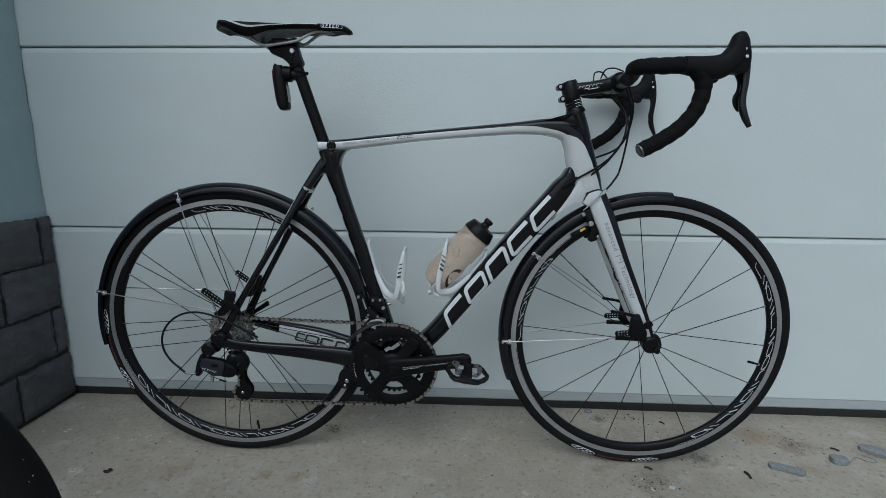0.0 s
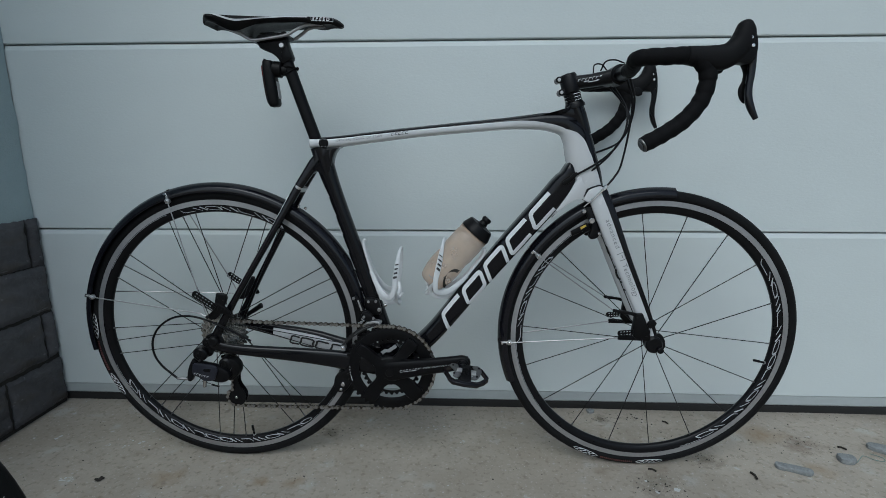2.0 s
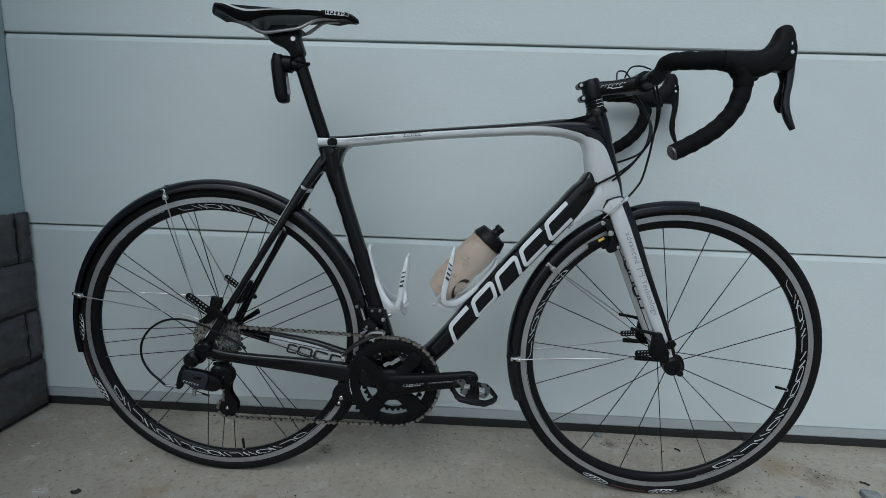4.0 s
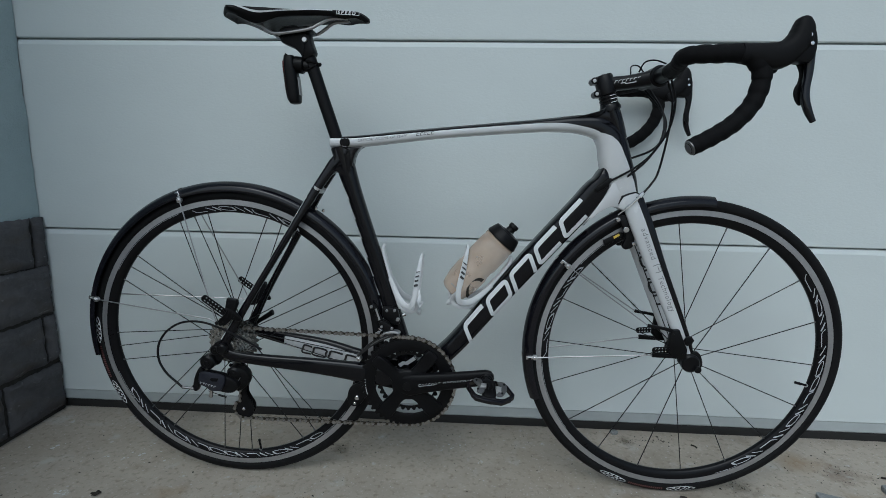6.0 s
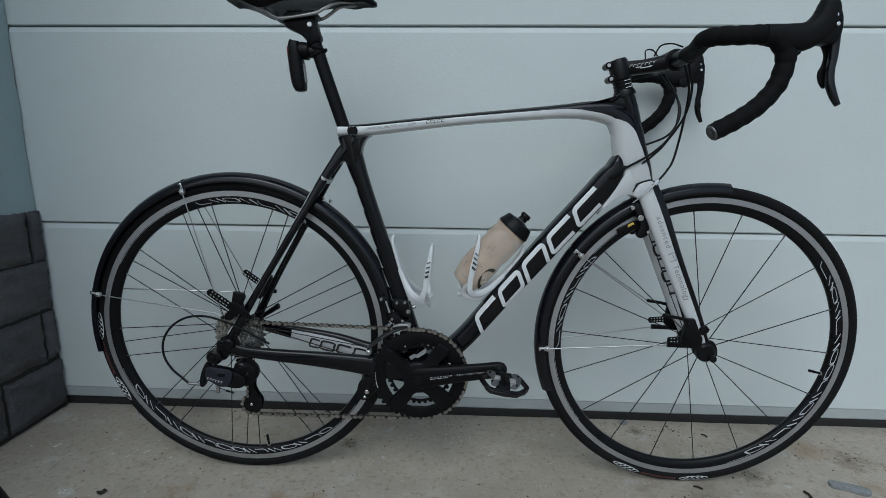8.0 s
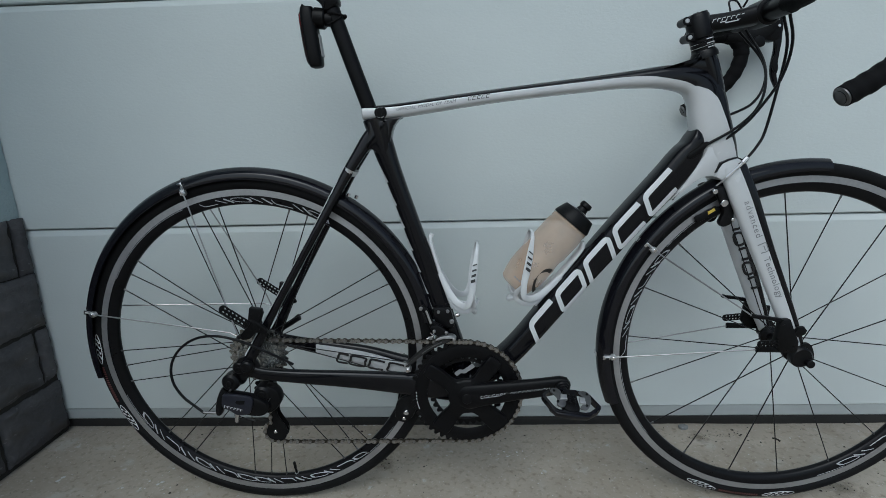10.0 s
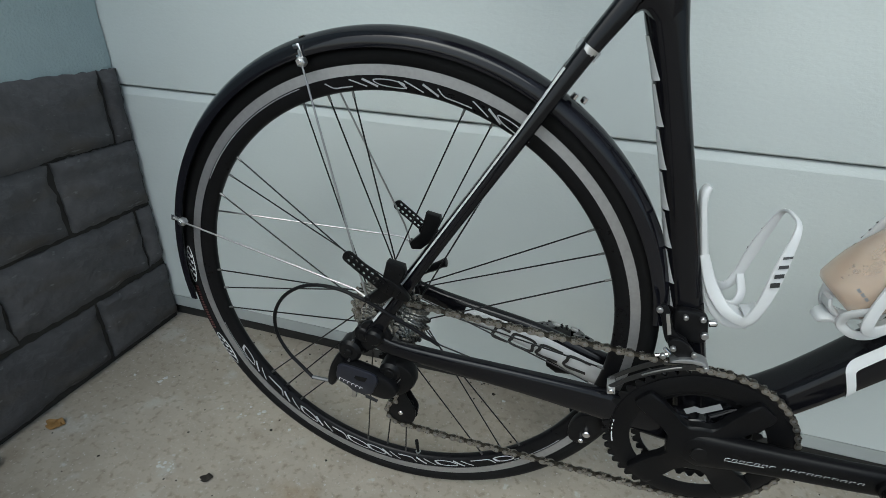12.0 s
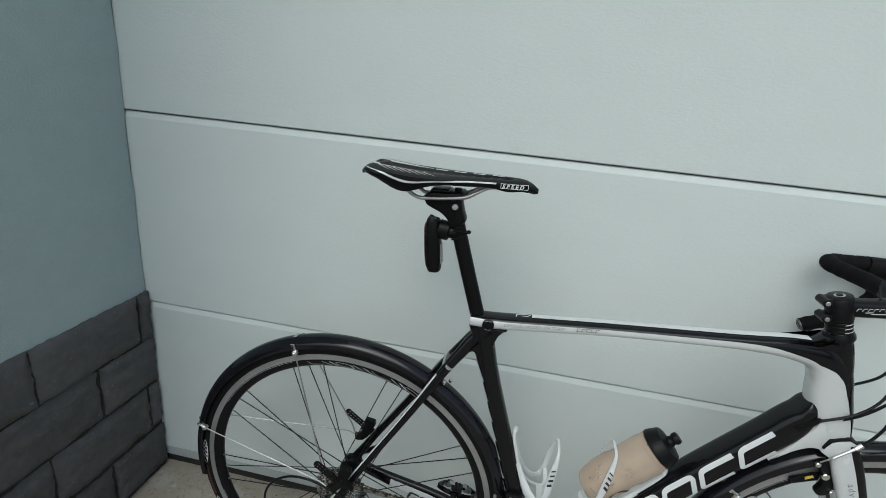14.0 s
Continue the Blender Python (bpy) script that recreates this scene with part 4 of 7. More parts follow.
part("strap", Shape().tube(smooth_path([(0.193, -0.0125, 0.9360, 0), (0.205, -0.0135, 0.9350, 0), (0.216, -0.0085, 0.9330, 0), (0.219, 0, 0.9320, 0), (0.216, 0.0085, 0.931, 0), (0.204, 0.0135, 0.929, 0), (0.192, 0.0125, 0.927, 0)], 4), 0.0016, 6), HOOD, light)
part("strap", Shape().tube(smooth_path([(0.192, -0.0125, 0.9190, 0), (0.204, -0.0135, 0.9240, 0), (0.216, -0.0085, 0.9320, 0)], 4), 0.0014, 6), HOOD, light)
# -- stem, handlebar, levers --
stem = group_part("stem", bike, "black alloy stem with white marks")
HA = Vector((-0.292, 0, 0.956))
ste0 = Vector((0.8095, 0, 0.858))
part("steerer_clamp", Shape().tube([ste0 + HA * q for q in (0.021, 0.023, 0.056, 0.0585)], [0.0165, 0.0186, 0.0186, 0.017], 28), BLACK_ALLOY, stem)
for q in (0.002, 0.0085, 0.015):
    part("spacer", Shape().tube([ste0 + HA * e for e in (q, q + 0.0007, q + 0.0052, q + 0.0059)], [0.0170, 0.0177, 0.0177, 0.0170], 28), BLACK_ALLOY, stem, "black headset spacer")
# short dashes of white ink painted in for the highlights on the spacers
sm = Shape()
for q in (0.0050, 0.0115, 0.0180):
    for e in range(3):
        a0 = radians(-92 + 16 * e)
        c0 = ste0 + HA * q
        b0 = len(sm.v)
        for a, d in ((a0, -0.0007), (a0 + 0.25, -0.0007), (a0 + 0.25, 0.0007), (a0, 0.0007)):
            sm.v.append((c0.x + 0.0181 * math.cos(a) + HA.x * d, 0.0181 * math.sin(a), c0.z + HA.z * d + 0.0181 * math.cos(a) * 0.3))
        sm.f.append((b0, b0 + 1, b0 + 2, b0 + 3))
part("spacer_marks", sm, WHITE_INK, stem, "short white dashes painted as glints on spacers")
part("headset_cover", Shape().tube([ste0 + HA * e for e in (-0.010, -0.004, 0.002)], [0.0215, 0.021, 0.0180], 28), BLACK_ALLOY, stem)
top_cap = part("top_cap", Shape().tube([ste0 + HA * e for e in (0.0585, 0.0605, 0.0612)], [0.0172, 0.0165, 0.0150], 28), BLACK_ALLOY, stem, "dark ringed top cap")
part("cap_ring", Shape().tube([ste0 + HA * e for e in (0.0608, 0.0616, 0.0608)], [0.0148, 0.0138, 0.0128], 28, False), ALLOY, top_cap, "thin silver ring on cap")
part("cap_bolt", Shape().tube([ste0 + HA * e for e in (0.0610, 0.0625)], 0.0045, 12), BLACK_ALLOY, top_cap)
part("extension", Shape().loft([(0.799, 0, 0.8985, 0.0140, 0.0150), (0.840, 0, 0.9030, 0.0135, 0.0150), (0.872, 0, 0.9085, 0.0145, 0.0190), (0.889, 0, 0.9120, 0.0160, 0.0225)], 24, 2.8), BLACK_ALLOY, stem)
part("face_plate", Shape().cyl((0.897, -0.023, 0.9130), (0.897, 0.023, 0.9130), 0.0205, 28, 0.003), BLACK_ALLOY, stem)
for ex, ez in ((0.7735, 0.9040), (0.7800, 0.8790)):
    part("clamp_ear", Shape().cyl((ex, -0.0125, ez), (ex, 0.0125, ez), 0.0066, 16, 0.001).slab([(ex, ez - 0.0062), (ex, ez + 0.0062), (ex + 0.016, ez + 0.010), (ex + 0.016, ez - 0.006)], -0.0115, 0.0115, 0.002), BLACK_ALLOY, stem)
    part("clamp_bolt", Shape().cyl((ex, -0.0115, ez), (ex, -0.0142, ez), 0.0036, 10, 0.0006), ALLOY, stem, "small bright bolt")
sm = Shape()
on_stem = lambda u, v: (0.812 + u, -0.0154 - 0.0030 * max(0, (u - 0.03) / 0.03), 0.9005 + 0.13 * u + v)
for k in range(8):
    u0 = 0.0072 * k
    strip(sm, [(u0, -0.0008 + 0.0002 * k), (u0 + 0.0014, 0.0034 + 0.0002 * k), (u0 + 0.0056, 0.0036 + 0.0002 * k)], 0.0011, on_stem, 1)
for u0, u1, v in ((0.012, 0.022, -0.0026), (0.020, 0.040, -0.0044), (0.038, 0.056, -0.0022)):
    strip(sm, [(u0, v), (u1, v + 0.0008)], 0.0016, on_stem, 1)
part("stem_marks", sm, WHITE_INK, stem, "white slanted marks on stem")

bar = group_part("handlebar", bike, "drop handlebar wrapped in black tape")
part("bare_centre", Shape().tube([(0.897, -0.075, 0.9125), (0.897, 0.075, 0.9125)], 0.0145, 24), BLACK_ALLOY, bar)


def bar_path(s):
    return smooth_path([(0.897, s * 0.060, 0.9125), (0.891, s * 0.110, 0.9135), (0.878, s * 0.156, 0.9140), (0.872, s * 0.186, 0.9150), (0.886, s * 0.203, 0.9155), (0.916, s * 0.208, 0.9155), (0.946, s * 0.209, 0.9160),
                        (0.970, s * 0.209, 0.9070), (0.9825, s * 0.209, 0.8880), (0.9828, s * 0.209, 0.8680), (0.9730, s * 0.211, 0.8400), (0.949, s * 0.213, 0.8115), (0.916, s * 0.216, 0.7890), (0.8820, s * 0.219, 0.7710)], 10)


for s in (-1, 1):
    pth = bar_path(s)
    acc, rad = 0.0, []
    for i, p in enumerate(pth):
        if i:
            acc += math.dist(p, pth[i - 1])
        wrap = (acc / 0.021) % 1.0
        rad.append(0.0133 + 0.0011 * wrap ** 0.7 + 0.0003 * math.sin(acc * 290))
    tp = part("bar_tape", Shape().tube(pth, rad, 20), TAPE, bar, "overlapping turns of black bar tape", sharp=60)
    e, e2 = Vector(pth[-1]), Vector(pth[-3])
    d = (e - e2).normalized()
    plug = part("bar_end_plug", Shape().tube([e, e + d * 0.002, e + d * 0.0035], [0.0124, 0.0121, 0.0095], 20), DULL, bar, "round bar end plug")
    part("plug_ring", Shape().tube([e + d * 0.0026, e + d * 0.0042], [0.0098, 0.0088], 20, False), PLASTIC, plug, "grey ring on bar end plug")

    lever = group_part("brake_lever", bike, "black brake and shift lever with rubber hood")
    y = s * 0.208
    hood = smooth_path([(0.946, y, 0.9165, 0.0148, 0.0150), (0.966, y, 0.9150, 0.0165, 0.0160), (0.984, y, 0.9125, 0.0195, 0.0170), (1.0035, y, 0.9130, 0.0205, 0.0172), (1.0205, y, 0.9215, 0.0190, 0.0168), (1.0325, y, 0.9355, 0.0185, 0.0160), (1.0360, y, 0.9500, 0.0165, 0.0148), (1.0350, y, 0.9610, 0.0130, 0.0125), (1.0330, y, 0.9675, 0.0090, 0.0090), (1.0320, y, 0.9702, 0.0032, 0.0040)], 5)
    part("hood", Shape().loft(hood, 24, 2.4), HOOD, lever, "black rubber lever hood")
    part("lever_body", Shape().slab(smooth_path([(1.016, 0.910), (1.034, 0.945), (1.046, 0.953), (1.0535, 0.940), (1.0550, 0.918), (1.048, 0.903), (1.032, 0.902)], 4, True), y - 0.0118, y + 0.0118, 0.004), PLASTIC, lever)
    blade = smooth_path([(1.0460, y, 0.940, 0.0095, 0.0090), (1.0500, y, 0.920, 0.0085, 0.0078), (1.0525, y, 0.903, 0.0072, 0.0068), (1.0530, y + 0.001 * s, 0.884, 0.0062, 0.0062), (1.0515, y + 0.002 * s, 0.865, 0.0060, 0.0060), (1.0525, y + 0.004 * s, 0.847, 0.0062, 0.0058), (1.0580, y + 0.006 * s, 0.830, 0.0058, 0.0055), (1.0665, y + 0.008 * s, 0.8135, 0.0040, 0.0042)], 6)
    part("brake_blade", Shape().loft(blade, 16, 2.4), GLOSS_PLASTIC, lever, "curved black brake lever blade")
    part("shift_paddle", Shape().slab(smooth_path([(1.038, 0.906), (1.052, 0.904), (1.0535, 0.880), (1.0525, 0.862), (1.0545, 0.848), (1.0530, 0.840), (1.0470, 0.8445), (1.0415, 0.856), (1.0415, 0.866), (1.0455, 0.876), (1.0455, 0.890)], 4, True), y - s * 0.0085 - 0.0022, y - s * 0.0085 + 0.0022, 0.001), PLASTIC, lever, "black shift paddle")
    part("thumb_button", Shape().slab(smooth_path([(0.994, 0.905), (1.004, 0.911), (1.014, 0.905), (1.016, 0.893), (1.006, 0.889), (0.996, 0.895)], 3, True), y - s * 0.0185 - 0.003, y - s * 0.0185 + 0.003, 0.0012), PLASTIC, lever, "small black thumb shifter")
    for px, pz in ((1.0405, 0.9415), (1.0445, 0.9290)):
        part("rivet", Shape().cyl((px, y - 0.0150, pz), (px, y - 0.0098, pz), 0.0030, 10, 0.0008), CHROME, lever, "bright pivot rivet")

# -- mudguards --
PROFILE = [(0.3248, -0.0212), (0.3285, -0.0216), (0.3355, -0.0204), (0.3377, -0.0190), (0.3443, -0.0085), (0.3457, -0.0040), (0.3460, 0.0), (0.3457, 0.0040), (0.3443, 0.0085), (0.3377, 0.0190), (0.3355, 0.0204), (0.3285, 0.0216), (0.3248, 0.0212), (0.3250, 0.0198), (0.3285, 0.0202), (0.3332, 0.0190), (0.3365, 0.0178), (0.3427, 0.0075), (0.3444, 0.0), (0.3427, -0.0075), (0.3365, -0.0178), (0.3332, -0.0190), (0.3285, -0.0202), (0.3250, -0.0198)]


def stay_rod(parent, pts, r=0.0016):
    part("stay_rod", Shape().tube(pts, r, 8), ROD, parent, "thin bright steel stay")


def guard_bracket(parent, hub, ang):
    a = radians(ang)
    er, et = Vector((math.cos(a), 0, math.sin(a))), Vector((-math.sin(a), 0, math.cos(a)))
    c = Vector((hub[0], 0, hub[1]))
    b = group_part("bracket", parent, "bright steel mudguard bracket")
    for y in (-0.0228, 0.0228):
        m = Matrix(((et.x, 0, er.x, 0), (0, 1, 0, 0), (et.z, 0, er.z, 0), (0, 0, 0, 1)))
        part("clip", Shape().slab([(-0.0042, 0.323), (-0.0042, 0.339), (0.0042, 0.339), (0.0042, 0.335), (-0.0014, 0.333), (-0.0014, 0.328), (0.0042, 0.328), (0.0042, 0.323)], y - 0.0009, y + 0.0009, 0.0003).moved(Matrix.Translation(c) @ m), CHROME, b)
        p = c + er * 0.3205 + Vector((0, y, 0))
        sg = math.copysign(1, y)
        part("clamp_block", Shape().cyl(p - Vector((0, sg * 0.004, 0)), p + Vector((0, sg * 0.0045, 0)), 0.0058, 6, 0.0008), ALLOY, b)
        part("clamp_screw", Shape().cyl(p + Vector((0, sg * 0.0040, 0)), p + Vector((0, sg * 0.0075, 0)), 0.0033, 10, 0.0006), CHROME, b)
    part("bridge_plate", Shape().slab([(-0.004, 0.3455), (-0.004, 0.3470), (0.004, 0.3470), (0.004, 0.3455)], -0.007, 0.007, 0.0005).moved(Matrix.Translation(c) @ m), CHROME, b)
    return c + er * 0.3205


def perforated(parent, p0, p1, width, y, cols, rows=2, thick=0.003):
    """A black strap with rows of holes."""
    d = Vector((p1[0] - p0[0], 0, p1[1] - p0[1]))
    L, d = d.length, d.normalized()
    nrm = Vector((-d.z, 0, d.x))
    cw, ch = L / cols, width / rows
    s = Shape()
    for i in range(cols):
        for j in range(rows):
            c = Vector((p0[0], 0, p0[1])) + d * cw * (i + 0.5) + nrm * ch * (j + 0.5 - rows / 2)
            outer, inner = [], []
            for k in range(16):
                a = math.pi / 8 * k
                sx, sz = math.cos(a), math.sin(a)
                q = max(abs(sx), abs(sz))
                po = c + d * (cw / 2 * max(-1, min(1, sx / q * 1.0))) + nrm * (ch / 2 * max(-1, min(1, sz / q)))
                pi_ = c + d * (sx * min(cw, ch) * 0.30) + nrm * (sz * min(cw, ch) * 0.30)
                outer.append((po.x, po.z))
                inner.append((pi_.x, pi_.z))
            s.plate(outer, inner, y - thick / 2, y + thick / 2)
    tip = [Vector((p0[0], 0, p0[1])) - d * (0.38 * width * math.cos(radians(a))) + nrm * (0.5 * width * math.sin(radians(a))) for a in range(-90, 91, 15)]
    s.slab([(p.x, p.z) for p in tip], y - thick / 2, y + thick / 2, 0.0004)
    part("perforated_strap", s, PLASTIC, parent, "black strap with two rows of holes", sharp=30)


def mudguard(name, hub, spans, angs, label):
    g = group_part(name, bike, label)
    for a0, a1 in spans:
        low = [(r - 0.0065, y * 0.85) for r, y in PROFILE] if a1 < 113 else PROFILE
        part("blade", Shape().lathe(low, (hub[0], 0, hub[1]), max(8, int((a1 - a0) / 2.5)), a0, a1), GLOSS_PLASTIC, g, "curved gloss black mudguard blade", sharp=28)
    return g, [guard_bracket(g, hub, a) for a in angs]


rear_guard, rb = mudguard("rear_mudguard", (REAR[0] + 0.001, REAR[1] + 0.0075), [(9, 190)], [108.2, 166.0], "gloss black clip-on rear mudguard")
front_guard, fb = mudguard("front_mudguard", (FRONT[0] + 0.001, FRONT[1] + 0.0045), [(84.5, 112), (116, 201)], [144.3, 183.4], "gloss black clip-on front mudguard")
for s in (-1, 1):
    y = s * 0.0245
    stay_rod(rear_guard, [(rb[0].x - 0.002, y, rb[0].z + 0.012), (rb[0].x, y, rb[0].z), (-0.004, s * 0.076, 0.425), (0.003, s * 0.078, 0.402), (0.008, s * 0.078, 0.397)], 0.0013)
    stay_rod(rear_guard, [(rb[1].x - 0.014, y, rb[1].z + 0.004), (rb[1].x, y, rb[1].z), (-0.012, s * 0.076, 0.404), (0.003, s * 0.078, 0.397)], 0.0013)
    stay_rod(front_guard, [(fb[0].x - 0.010, y, fb[0].z + 0.008), (fb[0].x, y, fb[0].z), (0.905 + (0.017 if s > 0 else 0), s * 0.064, 0.418 - (0.009 if s > 0 else 0)), (0.935 + (0.017 if s > 0 else 0), s * 0.064, 0.414 - (0.009 if s > 0 else 0))], 0.0013)
    stay_rod(front_guard, [(fb[1].x - 0.016, y, fb[1].z), (fb[1].x, y, fb[1].z), (0.920 + (0.017 if s > 0 else 0), s * 0.064, 0.355 - (0.009 if s > 0 else 0)), (0.945 + (0.017 if s > 0 else 0), s * 0.064, 0.355 - (0.009 if s > 0 else 0))], 0.0013)
    # quick clips by the drop-outs
    c = group_part("stay_clip", rear_guard, "black plastic stay clip with perforated strap")
    part("clip_body", Shape().slab([(0.027, 0.438), (0.030, 0.451), (0.050, 0.448), (0.052, 0.439), (0.041, 0.414), (0.036, 0.404), (0.024, 0.392), (0.010, 0.390), (0.006, 0.399), (0.022, 0.416)], s * 0.0735 - 0.006, s * 0.0735 + 0.006, 0.0018), PLASTIC, c)
    for px, pz in ((0.034, 0.441), (0.046, 0.437), (0.020, 0.400)):
        part("stud", Shape().cyl((px, s * 0.079, pz), (px, s * 0.0805, pz), 0.0016, 8, 0.0004), PLASTIC, c)
    perforated(c, (-0.016, 0.451), (0.027, 0.420), 0.0150, s * 0.0815, 7)
    part("strap_wrap", Shape().slab(smooth_path([(0.018, 0.421), (0.027, 0.4295), (0.037, 0.4280), (0.050, 0.4190), (0.058, 0.4080), (0.056, 0.4030), (0.044, 0.4040), (0.030, 0.4085), (0.021, 0.4135)], 3, True), s * 0.0775 - 0.0035, s * 0.0775 + 0.0035, 0.0014), PLASTIC, c, "black strap pulled round the stay")
    for k in range(3):
        part("strap_rib", Shape().cyl((0.030 + 0.007 * k, s * 0.0812, 0.4105 - 0.001 * k), (0.034 + 0.007 * k, s * 0.0812, 0.4240 - 0.004 * k), 0.0010, 6), PLASTIC, c)
    part("clip_screw", Shape().cyl((0.006, s * 0.077, 0.397), (0.006, s * 0.0825, 0.397), 0.0042, 10, 0.001), BLACK_ALLOY, c)
    c = group_part("stay_clip", front_guard, "black plastic stay clip with perforated strap")
    fx, fz = (0.0, 0.0) if s < 0 else (0.017, -0.009)
    yc = s * 0.064

    def shifted(pts):
        return [(x + fx, z + fz) for x, z in pts]
    part("clip_body", Shape().slab(shifted([(0.946, 0.366), (0.950, 0.407), (0.955, 0.412), (0.967, 0.412), (0.979, 0.385), (0.986, 0.372), (0.986, 0.354), (0.980, 0.350), (0.958, 0.351)]), yc - 0.0065, yc + 0.0065, 0.0022), PLASTIC, c)
    part("clip_arm", Shape().slab(shifted(smooth_path([(0.903, 0.416), (0.905, 0.4215), (0.913, 0.420), (0.935, 0.4165), (0.956, 0.412), (0.956, 0.404), (0.935, 0.4105), (0.912, 0.4135)], 3, True)), yc - 0.0035, yc + 0.0035, 0.0014), PLASTIC, c)
    perforated(c, (0.919 + fx, 0.3685 + fz), (0.950 + fx, 0.3715 + fz), 0.013, yc + s * 0.0085, 5)
    part("stay_end", Shape().slab(shifted([(0.9185, 0.351), (0.9185, 0.3595), (0.922, 0.361), (0.950, 0.359), (0.962, 0.356), (0.962, 0.350)]), yc - 0.0040, yc + 0.0040, 0.0018), PLASTIC, c)
    part("clip_band", Shape().slab(shifted([(0.976, 0.383), (0.984, 0.3965), (0.993, 0.398), (0.999, 0.391), (0.996, 0.384), (0.986, 0.378)]), yc - 0.004, yc + 0.004, 0.0016), PLASTIC, c)
    for px, pz in ((0.968, 0.3545), (0.9545, 0.404), (0.978, 0.362)):
        part("stud", Shape().cyl((px + fx, yc + s * 0.006, pz + fz), (px + fx, yc + s * 0.0078, pz + fz), 0.0018, 8, 0.0004), BLACK_ALLOY, c)
part("rear_quick_release", Shape().cyl((REAR[0], 0.066, REAR[1]), (REAR[0], 0.078, REAR[1]), 0.0125, 16, 0.002).tube(smooth_path([(0.010, 0.080, 0.337), (0.022, 0.083, 0.346), (0.038, 0.083, 0.356), (0.056, 0.083, 0.368), (0.060, 0.083, 0.370)], 4), [0.006] * 4 + [0.0056] * 4 + [0.0062] * 4 + [0.0070] * 4 + [0.004], 10), BLACK_ALLOY, rear_wheel, "black quick release lever")
part("rear_axle_nut", Shape().cyl((REAR[0], -0.068, REAR[1]), (REAR[0], -0.082, REAR[1]), 0.0115, 16, 0.003), BLACK_ALLOY, rear_wheel, "black quick release nut")

# -- brakes --
def brake(name, at, turn, label):
    b = group_part(name, bike, label)
    m = Matrix.Translation((at[0], 0, at[1])) @ pose(0, 0, 0, 0, turn, 0)
    part("caliper_arm", Shape().slab(smooth_path([(-0.010, 0.012), (0.004, 0.014), (0.014, 0.000), (0.016, -0.030), (0.010, -0.052), (-0.006, -0.056), (-0.012, -0.046), (-0.002, -0.030), (-0.006, -0.006)], 4, True), -0.028, -0.016, 0.003).moved(m), BLACK_ALLOY, b)
    part("caliper_arm", Shape().slab(smooth_path([(-0.016, 0.016), (0.002, 0.018), (0.010, 0.002), (0.012, -0.030), (0.004, -0.052), (-0.010, -0.054), (-0.012, -0.040), (-0.006, -0.006)], 4, True), 0.014, 0.026, 0.003).moved(m), BLACK_ALLOY, b)
    part("bridge", Shape().cyl((0.0, -0.026, 0.004), (0.0, 0.026, 0.004), 0.0085, 14, 0.001).moved(m), BLACK_ALLOY, b)
    for x, z, r in ((0.0, -0.014, 0.0062), (-0.012, 0.010, 0.0045), (0.010, -0.046, 0.0035)):
        part("bolt", Shape().cyl((x, -0.027, z), (x, -0.0325, z), r, 12, 0.001).moved(m), CHROME, b, "bright bolt head")
    for s in (-1, 1):
        pd = part("pad_holder", Shape().slab([(-0.045, -0.040), (-0.046, -0.029), (-0.010, -0.019), (-0.002, -0.022), (-0.004, -0.032)], s * 0.0155 - 0.0035, s * 0.0155 + 0.0035, 0.0015).moved(m), PLASTIC, b, "brake pad holder")
        part("pad_print", Shape().slab([(-0.024, -0.030), (-0.0245, -0.0245), (-0.013, -0.021), (-0.011, -0.0255)], s * 0.0195 - 0.0004, s * 0.0195 + 0.0004, 0.0001).moved(m), PAD, pd, "yellow mark on brake pad")
    return b


brake("front_brake", (0.851, 0.624), -14, "black dual pivot front brake caliper")
rear_brake = group_part("rear_brake", bike, "black brake caliper under the chain stays")
for sg in (-1, 1):
    part("caliper_arm", Shape().slab(smooth_path([(0.268, 0.212), (0.276, 0.236), (0.300, 0.246), (0.312, 0.230), (0.304, 0.204), (0.288, 0.190), (0.272, 0.194)], 4, True), sg * 0.022 - 0.005, sg * 0.022 + 0.005, 0.002), BLACK_ALLOY, rear_brake)
part("bridge", Shape().cyl((0.300, -0.024, 0.238), (0.300, 0.024, 0.238), 0.009, 12, 0.001), BLACK_ALLOY, rear_brake)
for x, z, r in ((0.291, 0.213, 0.0052), (0.286, 0.200, 0.0035)):
    part("bolt", Shape().cyl((x, -0.026, z), (x, -0.0325, z), r, 12, 0.001), CHROME, rear_brake, "bright bolt head")
part("guard_bolt", Shape().cyl((0.203, -0.010, 0.634), (0.206, -0.010, 0.640), 0.0035, 8, 0.0008).cyl((0.213, 0.008, 0.628), (0.216, 0.008, 0.634), 0.0035, 8, 0.0008), CHROME, rear_guard, "small bright bolt on mudguard")

# -- crankset --
crank = group_part("crankset", bike, "black compact crankset")
CX, CZ = CRANK


def ring_plate(name, teeth, r, depth, rin, y, th, mat, parent, label=""):
    out = gear(teeth, r, depth, CRANK)
    inn = [(CX + rin * math.cos(2 * math.pi * k / len(out)), CZ + rin * math.sin(2 * math.pi * k / len(out))) for k in range(len(out))]
    return part(name, Shape().plate(out, inn, y - th / 2, y + th / 2), mat, parent, label, sharp=25)


ring_plate("large_chainring", 50, 0.1060, 0.0065, 0.0800, -0.0450, 0.003, BLACK_ALLOY, crank, "large black toothed chainring")
part("chainring_face", Shape().lathe([(0.0975, -0.0480), (0.0975, -0.0470), (0.0735, -0.0470), (0.0735, -0.0480), (0.0765, -0.0495), (0.092, -0.0495)], (CX, 0, CZ), 72), MATT_CARBON, crank, "broad satin chainring face")
